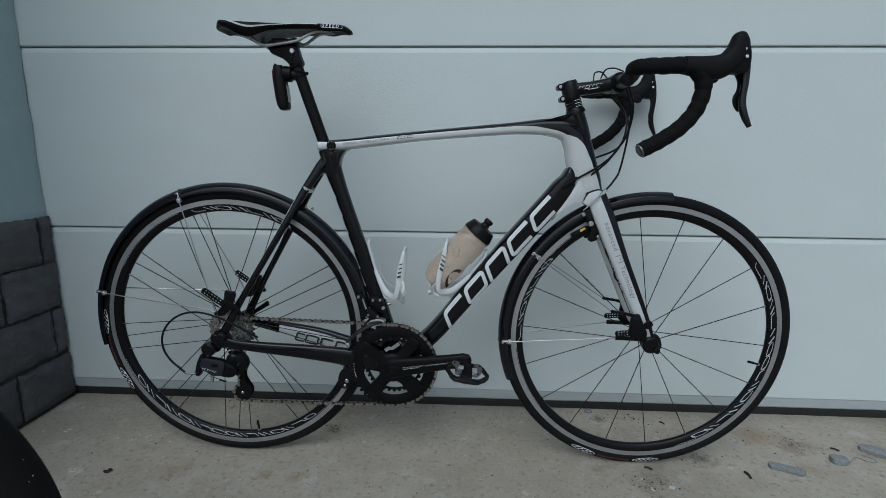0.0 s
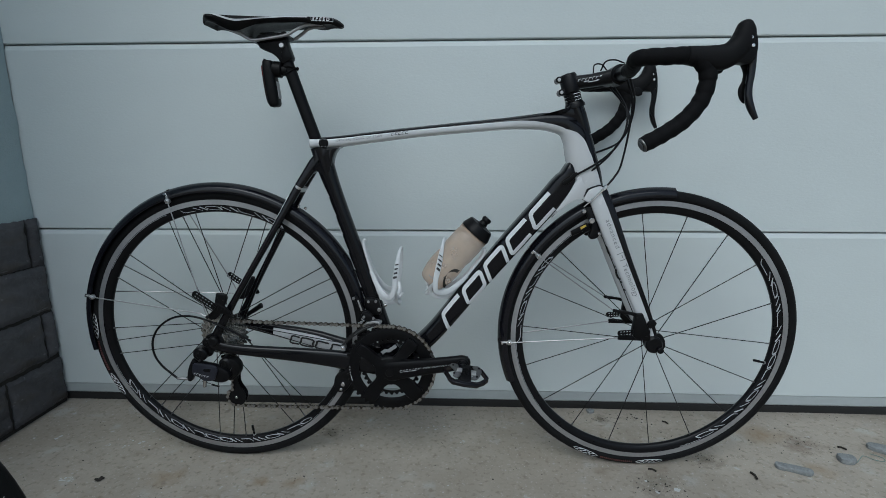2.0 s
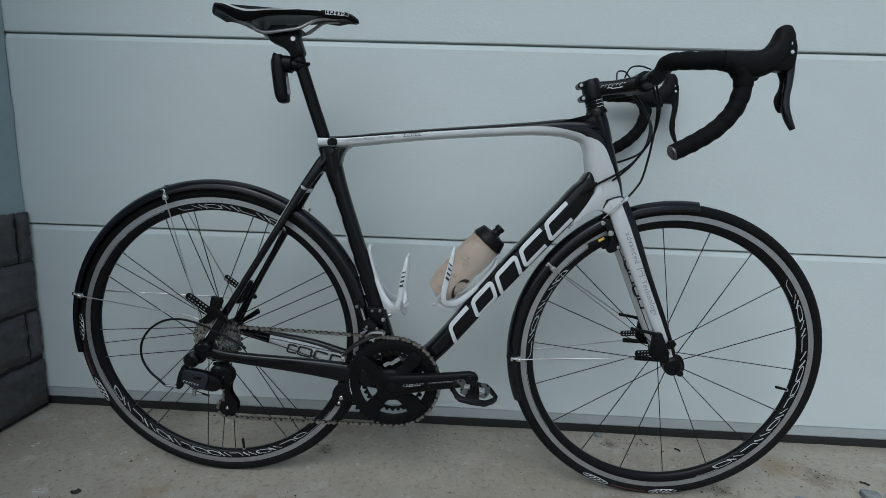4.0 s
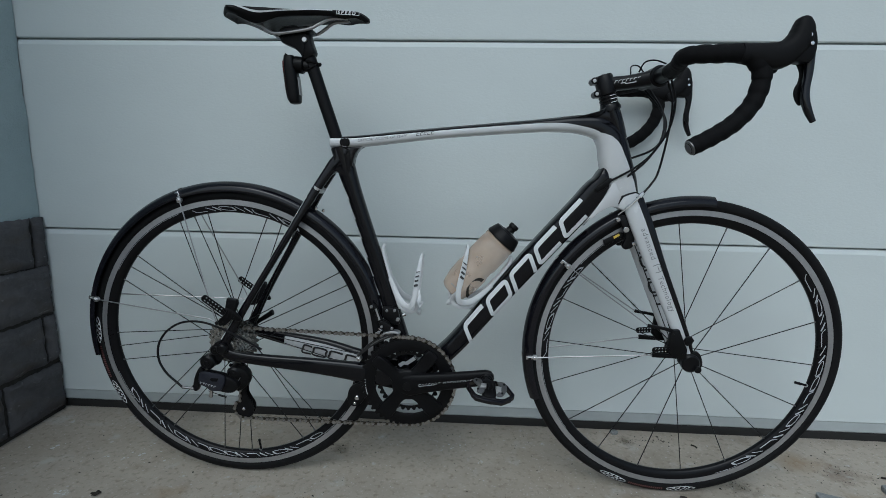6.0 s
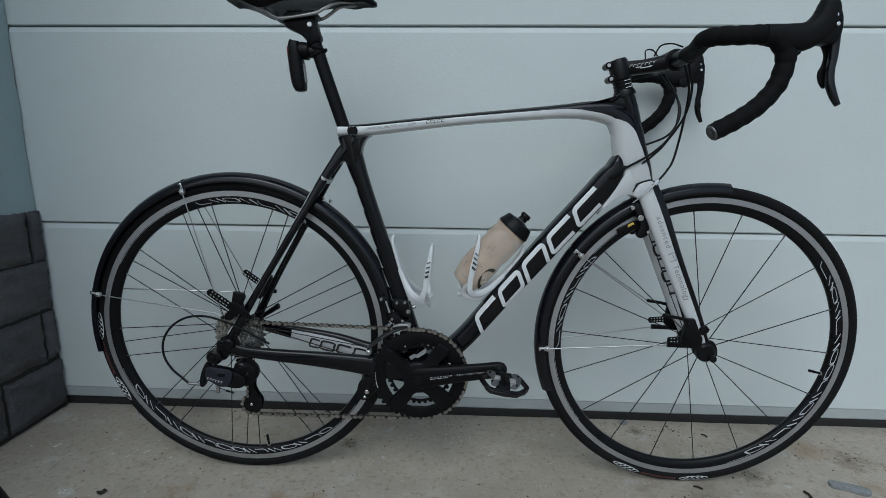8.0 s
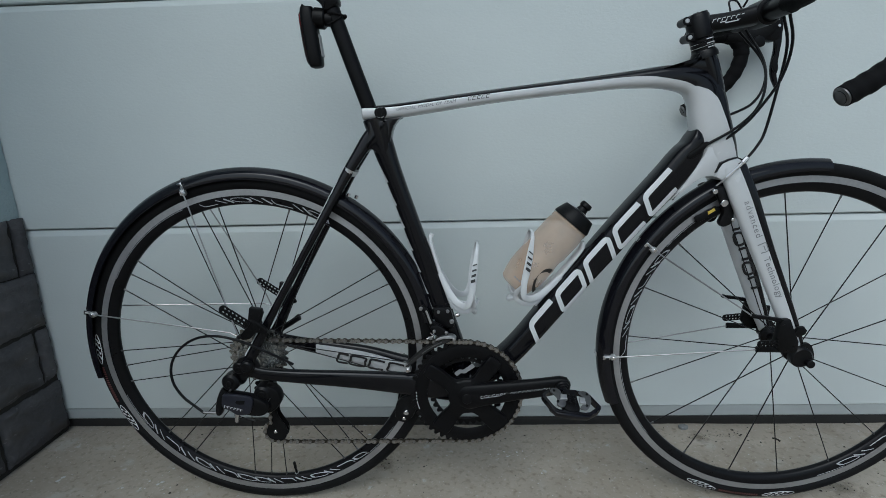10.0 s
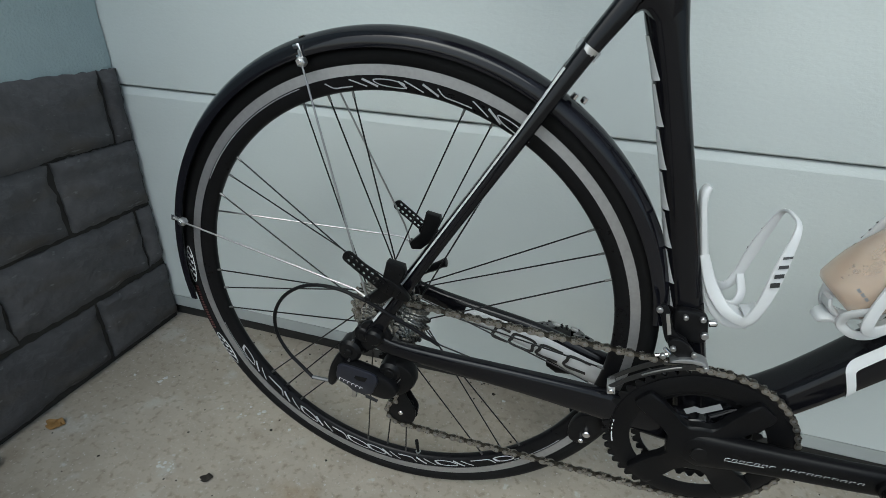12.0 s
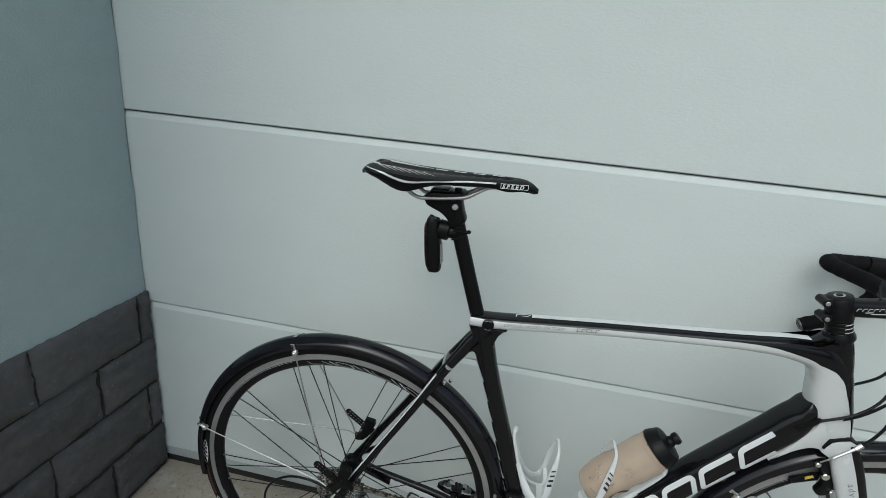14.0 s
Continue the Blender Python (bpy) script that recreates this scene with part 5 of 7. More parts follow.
ring_plate("small_chainring", 34, 0.0715, 0.006, 0.0610, -0.0370, 0.0025, BLACK_ALLOY, crank, "small black toothed chainring")
SPIDER = (52, 143, 234, 315)
ARM_SPREAD = {52: 10.5, 143: 9.5, 234: 12.5, 315: 13.5}


def spider_reach(deg):
    """Radius of the spider's outline: four arms with hollow webs between them."""
    out = 0.034
    for a in SPIDER:
        near = abs((deg - a + 180) % 360 - 180) - ARM_SPREAD[a]
        f = max(0.0, min(1.0, (6.0 - near) / 9.0))
        out = max(out, 0.034 + 0.016 * math.exp(-(max(0.0, near) / 9) ** 2) + 0.041 * f * f * (3 - 2 * f))
    return out


def spider_skin(f, k):
    """A point on the spider: f runs from the axle out to the rim of the arm and back behind it."""
    deg = 1.5 * k
    r = spider_reach(deg) * min(1.0, f)
    h = max(0.0, 1 - r / 0.060)
    y = -0.0575 - 0.0100 * h * h * (3 - 2 * h) + (0.0018 * max(0.0, (f - 0.93) / 0.07) if f <= 1 else 0.0087 * (f - 1) + 0.0018)
    return (CX + r * math.cos(radians(deg)), y, CZ + r * math.sin(radians(deg)))


sp = Shape()
rows = [[spider_skin(f, k) for k in range(240)] for f in (0.03, 0.2, 0.35, 0.5, 0.6, 0.7, 0.8, 0.88, 0.93, 0.97, 1.0, 1.5, 2.0)]
sp.grid(rows, close_v=True)
sp.fan(rows[0])
sp.fan(rows[-1], True)
part("spider", sp, MATT_CARBON, crank, "satin black four-armed spider")
for a in SPIDER:
    p = (CX + 0.0735 * math.cos(radians(a)), CZ + 0.0735 * math.sin(radians(a)))
    part("ring_bolt", Shape().cyl((p[0], -0.036, p[1]), (p[0], -0.034, p[1]), 0.006, 10), BLACK_ALLOY, crank)
ca = radians(11.2)
cd, cn = Vector((math.cos(ca), 0, math.sin(ca))), Vector((-math.sin(ca), 0, math.cos(ca)))
arm = [Vector((CX, 0, CZ)) + cd * u for u in (-0.022, -0.015, 0.0, 0.03, 0.09, 0.140, 0.172, 0.184, 0.188)]
part("crank_arm", Shape().loft([(p.x, y, p.z, a, b) for p, y, a, b in zip(arm, (-0.056, -0.056, -0.0565, -0.060, -0.068, -0.075, -0.078, -0.078, -0.078), (0.006, 0.020, 0.026, 0.0225, 0.0185, 0.0172, 0.0165, 0.0115, 0.004), (0.006, 0.010, 0.012, 0.011, 0.0095, 0.009, 0.009, 0.008, 0.004))], 28, 3.0), MATT_CARBON, crank, "satin black crank arm")
s = Shape()
strip(s, [(0.000, 0.000), (0.009, 0.007), (0.016, 0.006), (0.034, 0.019)], 0.0085, lambda u, v: (0.389 + u, -0.0426, 0.300 + v), 2)
part("shell_mark", s, PALE_INK, frame_part, "pale angular mark on bottom bracket")
part("axle_cap", Shape().cyl((CX + 0.001, -0.0675, CZ), (CX + 0.001, -0.0692, CZ), 0.0102, 20, 0.001), BLACK_ALLOY, crank, "dark recessed crank bolt cap")
sm = Shape()
ARM_FACE = ((0.0, -0.0685), (0.03, -0.071), (0.09, -0.0775), (0.14, -0.084), (0.172, -0.087))
on_arm = lambda u, v: tuple(Vector((CX, 0, CZ)) + cd * (0.026 + u) + cn * (v + 0.001) + Vector((0, knots(0.026 + u, ARM_FACE) - 0.0005, 0)))
for k in range(17):
    u0 = 0.0071 * k + (0.005 if k > 6 else 0.0)
    pts = ((u0, -0.0014), (u0 + 0.0014, 0.0014), (u0 + 0.0054, 0.0014), (u0 + 0.0041, -0.0014))
    strip(sm, pts if k % 3 else pts[:3], 0.0007, on_arm, 1)
strip(sm, [(0.0, -0.0030), (0.038, -0.0026)], 0.0008, on_arm, 1)
part("arm_marks", sm, WHITE_INK, crank, "thin white marks along crank arm")
sm = Shape()
for a0, a1 in ((177, 179), (181, 183), (185, 187), (189, 199)):
    strip(sm, [(radians(a0 + (a1 - a0) * q / 6), 0.0) for q in range(7)], 0.0014, lambda u, v: (CX + (0.0945 + v) * math.cos(u), -0.0496, CZ + (0.0945 + v) * math.sin(u)), 1)
part("ring_marks", sm, WHITE_INK, crank, "small white dashes on the chainring")
far = [Vector((CX, 0, CZ)) - cd * u for u in (-0.018, 0.0, 0.03, 0.09, 0.150, 0.172, 0.186)]
part("crank_arm", Shape().loft([(p.x, y, p.z, a, b) for p, y, a, b in zip(far, (0.062, 0.0625, 0.066, 0.074, 0.079, 0.080, 0.080), (0.010, 0.024, 0.0215, 0.0185, 0.0170, 0.0165, 0.006), (0.006, 0.011, 0.010, 0.009, 0.009, 0.009, 0.004))], 24, 3.0), MATT_CARBON, crank, "satin black crank arm")


def pedal(s):
    """A platform pedal with a spring mechanism; s: -1 on the chain side."""
    c = Vector((CX, 0, CZ)) + cd * 0.172 * (-s) + Vector((0, 0, 0.022 if s > 0 else 0))
    g = group_part("pedal", bike, "black clipless pedal with silver spring plates")
    y0 = s * 0.092
    part("axle", Shape().cyl((c.x, s * 0.084, c.z), (c.x, s * 0.110, c.z), 0.0075, 14, 0.001).cyl((c.x, s * 0.088, c.z), (c.x, s * 0.094, c.z), 0.0105, 6), BLACK_ALLOY, g)
    part("axle_collar", Shape().cyl((c.x, s * 0.0835, c.z), (c.x, s * 0.0925, c.z), 0.0125, 20, 0.002).cyl((c.x, s * 0.092, c.z), (c.x, s * 0.097, c.z), 0.0098, 20, 0.001), MATT_CARBON, g, "round black axle collar")
    # the cage: an angular frame, drawn from above and turned level
    outer = [(-0.047, 0.006), (-0.044, 0.011), (-0.028, 0.021), (-0.014, 0.023), (0.012, 0.024), (0.030, 0.021), (0.036, 0.017), (0.050, -0.004), (0.0495, -0.009), (0.034, -0.023), (0.026, -0.026), (-0.024, -0.0255), (-0.032, -0.021), (-0.046, 0.001)]
    inner = [(x * 0.88, z * 0.84 + 0.0008) for x, z in outer]
    tilt = Matrix.Translation((c.x + 0.004, s * 0.130, c.z - 0.004)) @ pose(0, 0, 0, 20 * -s, 8, 0) @ Matrix.Scale(-1 * s, 4, (0, 1, 0)) @ pose(0, 0, 0, -90, 0, 0)
    part("cage", Shape().plate(outer, inner, -0.0055, 0.0045).moved(tilt), GLOSS_PLASTIC, g, "black platform cage", sharp=40)
    part("cage_lip", Shape().slab([(-0.036, -0.0175), (-0.026, -0.0275), (0.000, -0.0300), (0.026, -0.0285), (0.044, -0.0165), (0.030, -0.0205), (0.004, -0.0225), (-0.022, -0.0205)], -0.004, 0.0055, 0.0015).moved(tilt), GLOSS_PLASTIC, g)
    part("core", Shape().slab(smooth_path([(-0.012, -0.020), (-0.013, 0.004), (-0.009, 0.021), (0.010, 0.021), (0.012, 0.004), (0.012, -0.020)], 3, True), -0.008, 0.008, 0.003).moved(tilt), PLASTIC, g)
    part("spring_plate", Shape().slab(smooth_path([(-0.034, 0.010), (-0.030, 0.018), (-0.018, 0.016), (-0.014, 0.002), (-0.010, -0.010), (-0.016, -0.020), (-0.026, -0.016), (-0.024, -0.002)], 3, True), -0.0115, -0.0085, 0.0008).moved(tilt), DULL, g, "dull steel spring plate")
    part("spring_plate", Shape().slab(smooth_path([(0.014, 0.016), (0.028, 0.018), (0.034, 0.006), (0.030, -0.010), (0.022, -0.020), (0.012, -0.018), (0.018, -0.008), (0.020, 0.004)], 3, True), -0.0115, -0.0085, 0.0008).moved(tilt), DULL, g, "dull steel spring plate")
    part("cleat_bar", Shape().slab([(-0.020, -0.006), (-0.018, 0.004), (-0.008, 0.004), (-0.008, -0.006)], -0.0150, -0.0105, 0.001).moved(tilt), ALLOY, g)
    part("cleat_bar", Shape().slab([(0.012, -0.010), (0.012, 0.002), (0.022, 0.002), (0.022, -0.010)], -0.0150, -0.0105, 0.001).moved(tilt), ALLOY, g)
    for px, pz in ((-0.024, -0.010), (0.024, -0.012), (-0.028, 0.012), (0.028, 0.012)):
        part("plate_screw", Shape().cyl(tilt @ Vector((px, -0.0110, pz)), tilt @ Vector((px, -0.0125, pz)), 0.0024, 8), BLACK_ALLOY, g)
    for k in (-1, 1):
        part("spring", Shape().tube([tilt @ Vector((k * 0.004 + 0.002 * math.sin(2.4 * e), -0.0125 + 0.0016 * math.cos(2.4 * e), -0.012 + 0.0011 * e)) for e in range(18)], 0.0010, 6), BLACK_ALLOY, g)


pedal(-1)
pedal(1)

# -- cassette, chain, derailleurs --
TEETH = (12, 13, 14, 15, 16, 17, 19, 21, 23, 25, 27)
for k, tn in enumerate(TEETH):
    r = tn * 0.0127 / (2 * math.pi) + 0.0030
    out = gear(tn, r, 0.0062, REAR, 0.13 * k)
    inn = [(REAR[0] + 0.016 * math.cos(2 * math.pi * q / len(out)), REAR[1] + 0.016 * math.sin(2 * math.pi * q / len(out))) for q in range(len(out))]
    y = -0.0585 + 0.0037 * k
    part("sprocket", Shape().plate(out, inn, y - 0.0009, y + 0.0009), SPROCKET, rear_wheel, sharp=25)
part("lock_ring", Shape().lathe([(0.0155, -0.0615), (0.0185, -0.0605), (0.0185, -0.0590), (0.012, -0.0590), (0.012, -0.0615)], (REAR[0], 0, REAR[1]), 24), SPROCKET, rear_wheel)

UJ, LJ = (0.0230, 0.271), (0.0345, 0.1810)


def arc(c, r, a0, a1, n=24):
    return [(c[0] + r * math.cos(radians(a0 + (a1 - a0) * k / n)), c[1] + r * math.sin(radians(a0 + (a1 - a0) * k / n))) for k in range(n + 1)]


RS, RC, RJ = 0.0386, 0.1032, 0.0215
loop = arc((CX, CZ), RC, 92, -92, 60) + arc(LJ, RJ, -96, -250, 16) + arc(UJ, RJ, -70, 62, 12) + arc(REAR, RS, -96, -266, 24)
loop.append(loop[0])
links = []
step, need = 0.0127, 0.0
for a, b in zip(loop, loop[1:]):
    d = math.dist(a, b)
    while need <= d:
        links.append(vlerp(a, b, need / d))
        need += step
    need -= d
chain = group_part("chain", bike, "worn steel drive chain")


def link_mesh(name, w, rr, half):
    """Two figure-of-eight side plates; the outer link also carries the pins, the inner one the rollers."""
    s = Shape()
    ol = [(-0.00635 + rr * math.cos(radians(a)), rr * math.sin(radians(a))) for a in (60, 100, 140, 180, 220, 260, 300)] + [(0.0, -rr * 0.46)] + [(0.00635 + rr * math.cos(radians(a)), rr * math.sin(radians(a))) for a in (240, 280, 320, 0, 40, 80, 120)] + [(0.0, rr * 0.46)]
    for y in (-w, w):
        rows = [[(p[0], y - 0.0005, p[1]) for p in ol], [(p[0], y + 0.0005, p[1]) for p in ol]]
        s.grid(rows, close_v=True)
        s.fan(rows[0])
        s.fan(rows[1], True)
    for x in (-0.00635, 0.00635):
        if half:
            s.cyl((x, -w - 0.0008, 0), (x, w + 0.0008, 0), 0.0019, 8)
        else:
            s.cyl((x, -w, 0), (x, w, 0), 0.0037, 8)
    return s


proto = [part("outer_link", link_mesh("outer_link", 0.0029, 0.0040, True), CHAIN, chain), part("inner_link", link_mesh("inner_link", 0.0018, 0.0033, False), CHAIN_DARK, chain)]
# a brighter steel on the pins puts their highlights into the colour
proto[0].data.materials.append(ROD)
for f in proto[0].data.polygons:
    if all(abs(abs(proto[0].data.vertices[i].co.x) - 0.00635) < 0.0021 and abs(proto[0].data.vertices[i].co.z) < 0.0021 for i in f.vertices):
        f.material_index = 1
for k in range(len(links)):
    a, b = links[k], links[(k + 1) % len(links)]
    if math.dist(a, b) > 0.02:
        continue
    y = -0.0445 + (0.0 if a[0] > 0.1 else 0.004 * (0.1 - a[0]) / 0.1)
    m = Matrix.Translation(((a[0] + b[0]) / 2, y, (a[1] + b[1]) / 2)) @ Matrix.Rotation(-math.atan2(b[1] - a[1], b[0] - a[0]), 4, "Y")
    if k < 2:
        proto[k].matrix_basis = m
    else:
        o = new(proto[k % 2].name.split(".")[0], proto[k % 2].data)
        o.parent = chain
        o.matrix_basis = m

rd = group_part("rear_derailleur", bike, "black rear derailleur with white mark")
RD = Vector((0.0180, 0.010, 0.015))
rd.location = RD
part("hanger", Shape().slab(smooth_path([(-0.016, 0.322), (0.002, 0.318), (-0.014, 0.298), (-0.024, 0.280), (-0.040, 0.276), (-0.046, 0.288), (-0.032, 0.306)], 4, True), -0.070, -0.062, 0.002), BLACK_ALLOY, rd)
part("upper_knuckle", Shape().cyl((-0.027, -0.058, 0.315), (-0.027, -0.080, 0.315), 0.0120, 20, 0.003).cyl((-0.044, -0.060, 0.288), (-0.044, -0.086, 0.288), 0.0165, 20, 0.004), BLACK_ALLOY, rd, "round upper knuckle")
part("knuckle_bolt", Shape().cyl((-0.044, -0.085, 0.288), (-0.044, -0.0885, 0.288), 0.0060, 8, 0.001).cyl((-0.027, -0.079, 0.315), (-0.027, -0.082, 0.315), 0.0045, 8, 0.0008), PLASTIC, rd)
for x, z in ((-0.043, 0.276), (-0.036, 0.309)):
    part("limit_screw", Shape().cyl((x, -0.085, z), (x, -0.0885, z), 0.0020, 8), DULL, rd, "small steel screw")
part("cable_arm", Shape().slab(smooth_path([(-0.060, 0.278), (-0.071, 0.262), (-0.077, 0.244), (-0.0795, 0.228), (-0.077, 0.2215), (-0.070, 0.2220), (-0.062, 0.238), (-0.050, 0.262)], 4, True), -0.086, -0.070, 0.004), BLACK_ALLOY, rd)
part("link_plate", Shape().slab(smooth_path([(-0.050, 0.270), (-0.024, 0.267), (-0.004, 0.262), (0.016, 0.252), (0.024, 0.238), (0.016, 0.225), (0.002, 0.2205), (-0.020, 0.224), (-0.038, 0.228), (-0.058, 0.240), (-0.062, 0.258)], 4, True), -0.089, -0.072, 0.005), BLACK_ALLOY, rd, "parallelogram body")
sm = Shape()
on_rd = lambda u, v: (-0.0560 + u, -0.0935, 0.2465 - 0.28 * u + v)
for k in range(6):
    strip(sm, [(0.0058 * k, -0.0020), (0.0058 * k + 0.0012, 0.0020), (0.0058 * k + 0.0046, 0.0018)], 0.0013, on_rd, 1)
part("body_plate", Shape().slab(smooth_path([(-0.054, 0.2705), (-0.030, 0.2690), (-0.007, 0.2650), (-0.0015, 0.2550), (-0.006, 0.240), (-0.013, 0.2290), (-0.034, 0.2275), (-0.046, 0.2360), (-0.0595, 0.2430), (-0.0600, 0.258)], 3, True), -0.0930, -0.0885, 0.0018), NAVY_ALLOY, rd, "dark navy body plate")
part("body_slot", Shape().slab([(-0.0345, 0.2535), (-0.0320, 0.2580), (-0.0155, 0.2575), (-0.0190, 0.2500), (-0.0300, 0.2500)], -0.0937, -0.0924, 0.0006), PLASTIC, rd)
part("body_mark", sm, WHITE_INK, rd, "white slanted mark")
part("lower_knuckle", Shape().cyl((0.010, -0.052, 0.263), (0.010, -0.080, 0.261), 0.0155, 24, 0.004), BLACK_ALLOY, rd, "round lower knuckle")
part("spring_housing", Shape().slab(smooth_path([(0.004, 0.270), (0.022, 0.2765), (0.039, 0.267), (0.0440, 0.248), (0.034, 0.230), (0.018, 0.2195), (0.006, 0.228), (0.000, 0.250)], 4, True), -0.077, -0.054, 0.006), PLASTIC, rd, "broad black spring housing")
# a thin steel line takes the place of the arc highlight on the housing
part("housing_line", Shape().tube(smooth_path([(0.010, -0.0772, 0.234), (0.018, -0.0772, 0.243), (0.025, -0.0772, 0.254)], 4), 0.0007, 6), ROD, rd, "thin bright line modelled as a glint")
part("knuckle_cap", Shape().cyl((0.010, -0.0795, 0.261), (0.010, -0.0815, 0.261), 0.0070, 14, 0.0008), PLASTIC, rd)
for y in (-0.0515, -0.0375):
    part("cage_plate", Shape().slab(smooth_path([(-0.004, 0.258), (0.000, 0.268), (0.010, 0.271), (0.022, 0.264), (0.032, 0.244), (0.026, 0.222), (0.0235, 0.205), (0.0300, 0.190), (0.0385, 0.174), (0.036, 0.154), (0.025, 0.1450), (0.009, 0.1465), (-0.0035, 0.157), (0.001, 0.174), (0.007, 0.190), (0.008, 0.206), (0.004, 0.235)], 3, True), y - 0.0012, y + 0.0012, 0.0005), BLACK_ALLOY, rd, "black pulley cage plate")
for c in ((UJ[0] - RD.x, UJ[1] - RD.z), (LJ[0] - RD.x, LJ[1] - RD.z)):
    out = gear(11, 0.0235, 0.005, c)
    inn = [(c[0] + 0.004 * math.cos(2 * math.pi * q / len(out)), c[1] + 0.004 * math.sin(2 * math.pi * q / len(out))) for q in range(len(out))]
    pu = part("jockey_wheel", Shape().plate(out, inn, -0.0460, -0.0425), PLASTIC, rd, "black toothed jockey wheel", sharp=25)
    part("pulley_bolt", Shape().cyl((c[0], -0.052, c[1]), (c[0], -0.0550, c[1]), 0.0036, 10, 0.0008), CHROME, pu)
part("adjuster", Shape().cyl((-0.0395, -0.080, 0.226), (-0.0425, -0.080, 0.206), 0.0042, 8, 0.001), CHROME, rd, "bright adjuster screw")
part("ferrule", Shape().cyl((-0.0770, -0.082, 0.2260), (-0.101, -0.0885, 0.2315), 0.0028, 8, 0.0006), DULL, rd, "bright cable ferrule")
part("cable_tail", Shape().tube([(-0.046, -0.082, 0.222), (-0.030, -0.082, 0.2165), (-0.012, -0.081, 0.210)], 0.0008, 6).cyl((-0.0238, -0.0815, 0.2135), (-0.0071, -0.081, 0.2081), 0.0022, 6), CABLE, rd)
part("gear_cable", Shape().tube(smooth_path([(p[0] - RD.x, p[1], p[2] - RD.z) for p in ((0.090, -0.068, 0.332), (0.062, -0.074, 0.352), (0.032, -0.080, 0.371), (0.000, -0.081, 0.386), (-0.040, -0.080, 0.395), (-0.080, -0.078, 0.390), (-0.114, -0.077, 0.369), (-0.134, -0.078, 0.338), (-0.135, -0.080, 0.304), (-0.119, -0.083, 0.276), (-0.096, -0.086, 0.257), (-0.080, -0.0885, 0.2450))], 6), 0.0024, 10), CABLE, rd, "looping black gear cable")

fd = group_part("front_derailleur", bike, "silver and black front derailleur")


def cage_line(r0, r1):
    """The sweep of the cage, from its nose over the chainring back to the tail."""
    out = []
    for k in range(21):
        f = k / 20
        a = radians(105 + 47 * f)
        r = 0.1145 + 0.009 * f ** 3 + (r0 if f < 0.45 else r0 + (r1 - r0) * (f - 0.45) / 0.55)
        out.append((CX + r * math.cos(a), CZ + r * math.sin(a)))
    return out


for y in (-0.0535, -0.0395):
    s = Shape()
    oo, ii = cage_line(0.0035, 0.0030), cage_line(-0.0035, -0.0020)
    rr = [[(o[0], y - 0.0007, o[1]) for o in oo], [(o[0], y + 0.0007, o[1]) for o in oo], [(o[0], y + 0.0007, o[1]) for o in ii], [(o[0], y - 0.0007, o[1]) for o in ii]]
    s.grid(rr, close_u=True)
    part("cage_plate", s, CAGE_DARK, fd, "curved dark steel cage plate")
part("cage_rib", Shape().tube([(p[0], -0.0548, p[1]) for p in cage_line(0.001, 0.0005)[3:13]], 0.0011, 6), DULL, fd, "dull rib on cage plate")
part("cage_bridge", Shape().slab(smooth_path([(0.354, 0.372), (0.358, 0.379), (0.374, 0.383), (0.388, 0.381), (0.391, 0.375), (0.374, 0.376)], 3, True), -0.054, -0.038, 0.002), ROD, fd)
part("tail_bridge", Shape().slab([(0.298, 0.311), (0.297, 0.321), (0.305, 0.323), (0.307, 0.313)], -0.055, -0.038, 0.001), ALLOY, fd, "folded cage tail")
part("tail_screw", Shape().cyl((0.3015, -0.0548, 0.317), (0.3015, -0.0575, 0.317), 0.0032, 10, 0.0006), CHROME, fd)
part("clamp_base", Shape().slab(smooth_path([(0.352, 0.402), (0.349, 0.424), (0.360, 0.428), (0.380, 0.425), (0.386, 0.412), (0.388, 0.392), (0.376, 0.388), (0.362, 0.392)], 4, True), -0.030, -0.018, 0.003), BLACK_ALLOY, fd, "black clamp base on seat tube")
part("band", Shape().loft([(0.3670, 0, 0.409, 0.0202, 0.0207), (0.3620, 0, 0.425, 0.0200, 0.0205)], 24, 2.4), BLACK_ALLOY, fd)
part("upper_link", Shape().slab(smooth_path([(0.328, 0.432), (0.334, 0.438), (0.341, 0.430), (0.350, 0.408), (0.366, 0.398), (0.366, 0.388), (0.350, 0.388), (0.342, 0.398), (0.334, 0.420)], 4, True), -0.043, -0.036, 0.002), BLACK_ALLOY, fd, "black cable arm")
part("arm_mark", Shape().slab([(0.3365, 0.428), (0.3400, 0.429), (0.3480, 0.404), (0.3445, 0.402)], -0.0440, -0.0430, 0.0003), ALLOY, fd)
part("outer_link", Shape().slab(smooth_path([(0.346, 0.396), (0.356, 0.402), (0.370, 0.394), (0.378, 0.380), (0.368, 0.376), (0.354, 0.382)], 4, True), -0.049, -0.041, 0.002), BLACK_ALLOY, fd, "black outer link")
for x, z, y, r in ((0.329, 0.433, -0.0425, 0.0034), (0.377, 0.422, -0.029, 0.0032), (0.384, 0.402, -0.029, 0.0042), (0.360, 0.421, -0.029, 0.0030), (0.345, 0.377, -0.046, 0.0034), (0.352, 0.391, -0.0485, 0.0030), (0.374, 0.388, -0.0485, 0.0030), (0.388, 0.377, -0.0535, 0.0030)):
    part("bolt", Shape().cyl((x, y, z), (x, y - 0.0055, z), r, 10, 0.0008), ROD, fd, "steel bolt")
part("cable_bolt", Shape().cyl((0.391, -0.010, 0.405), (0.399, -0.010, 0.408), 0.0042, 10, 0.0008), CHROME, fd, "bright clamp bolt")
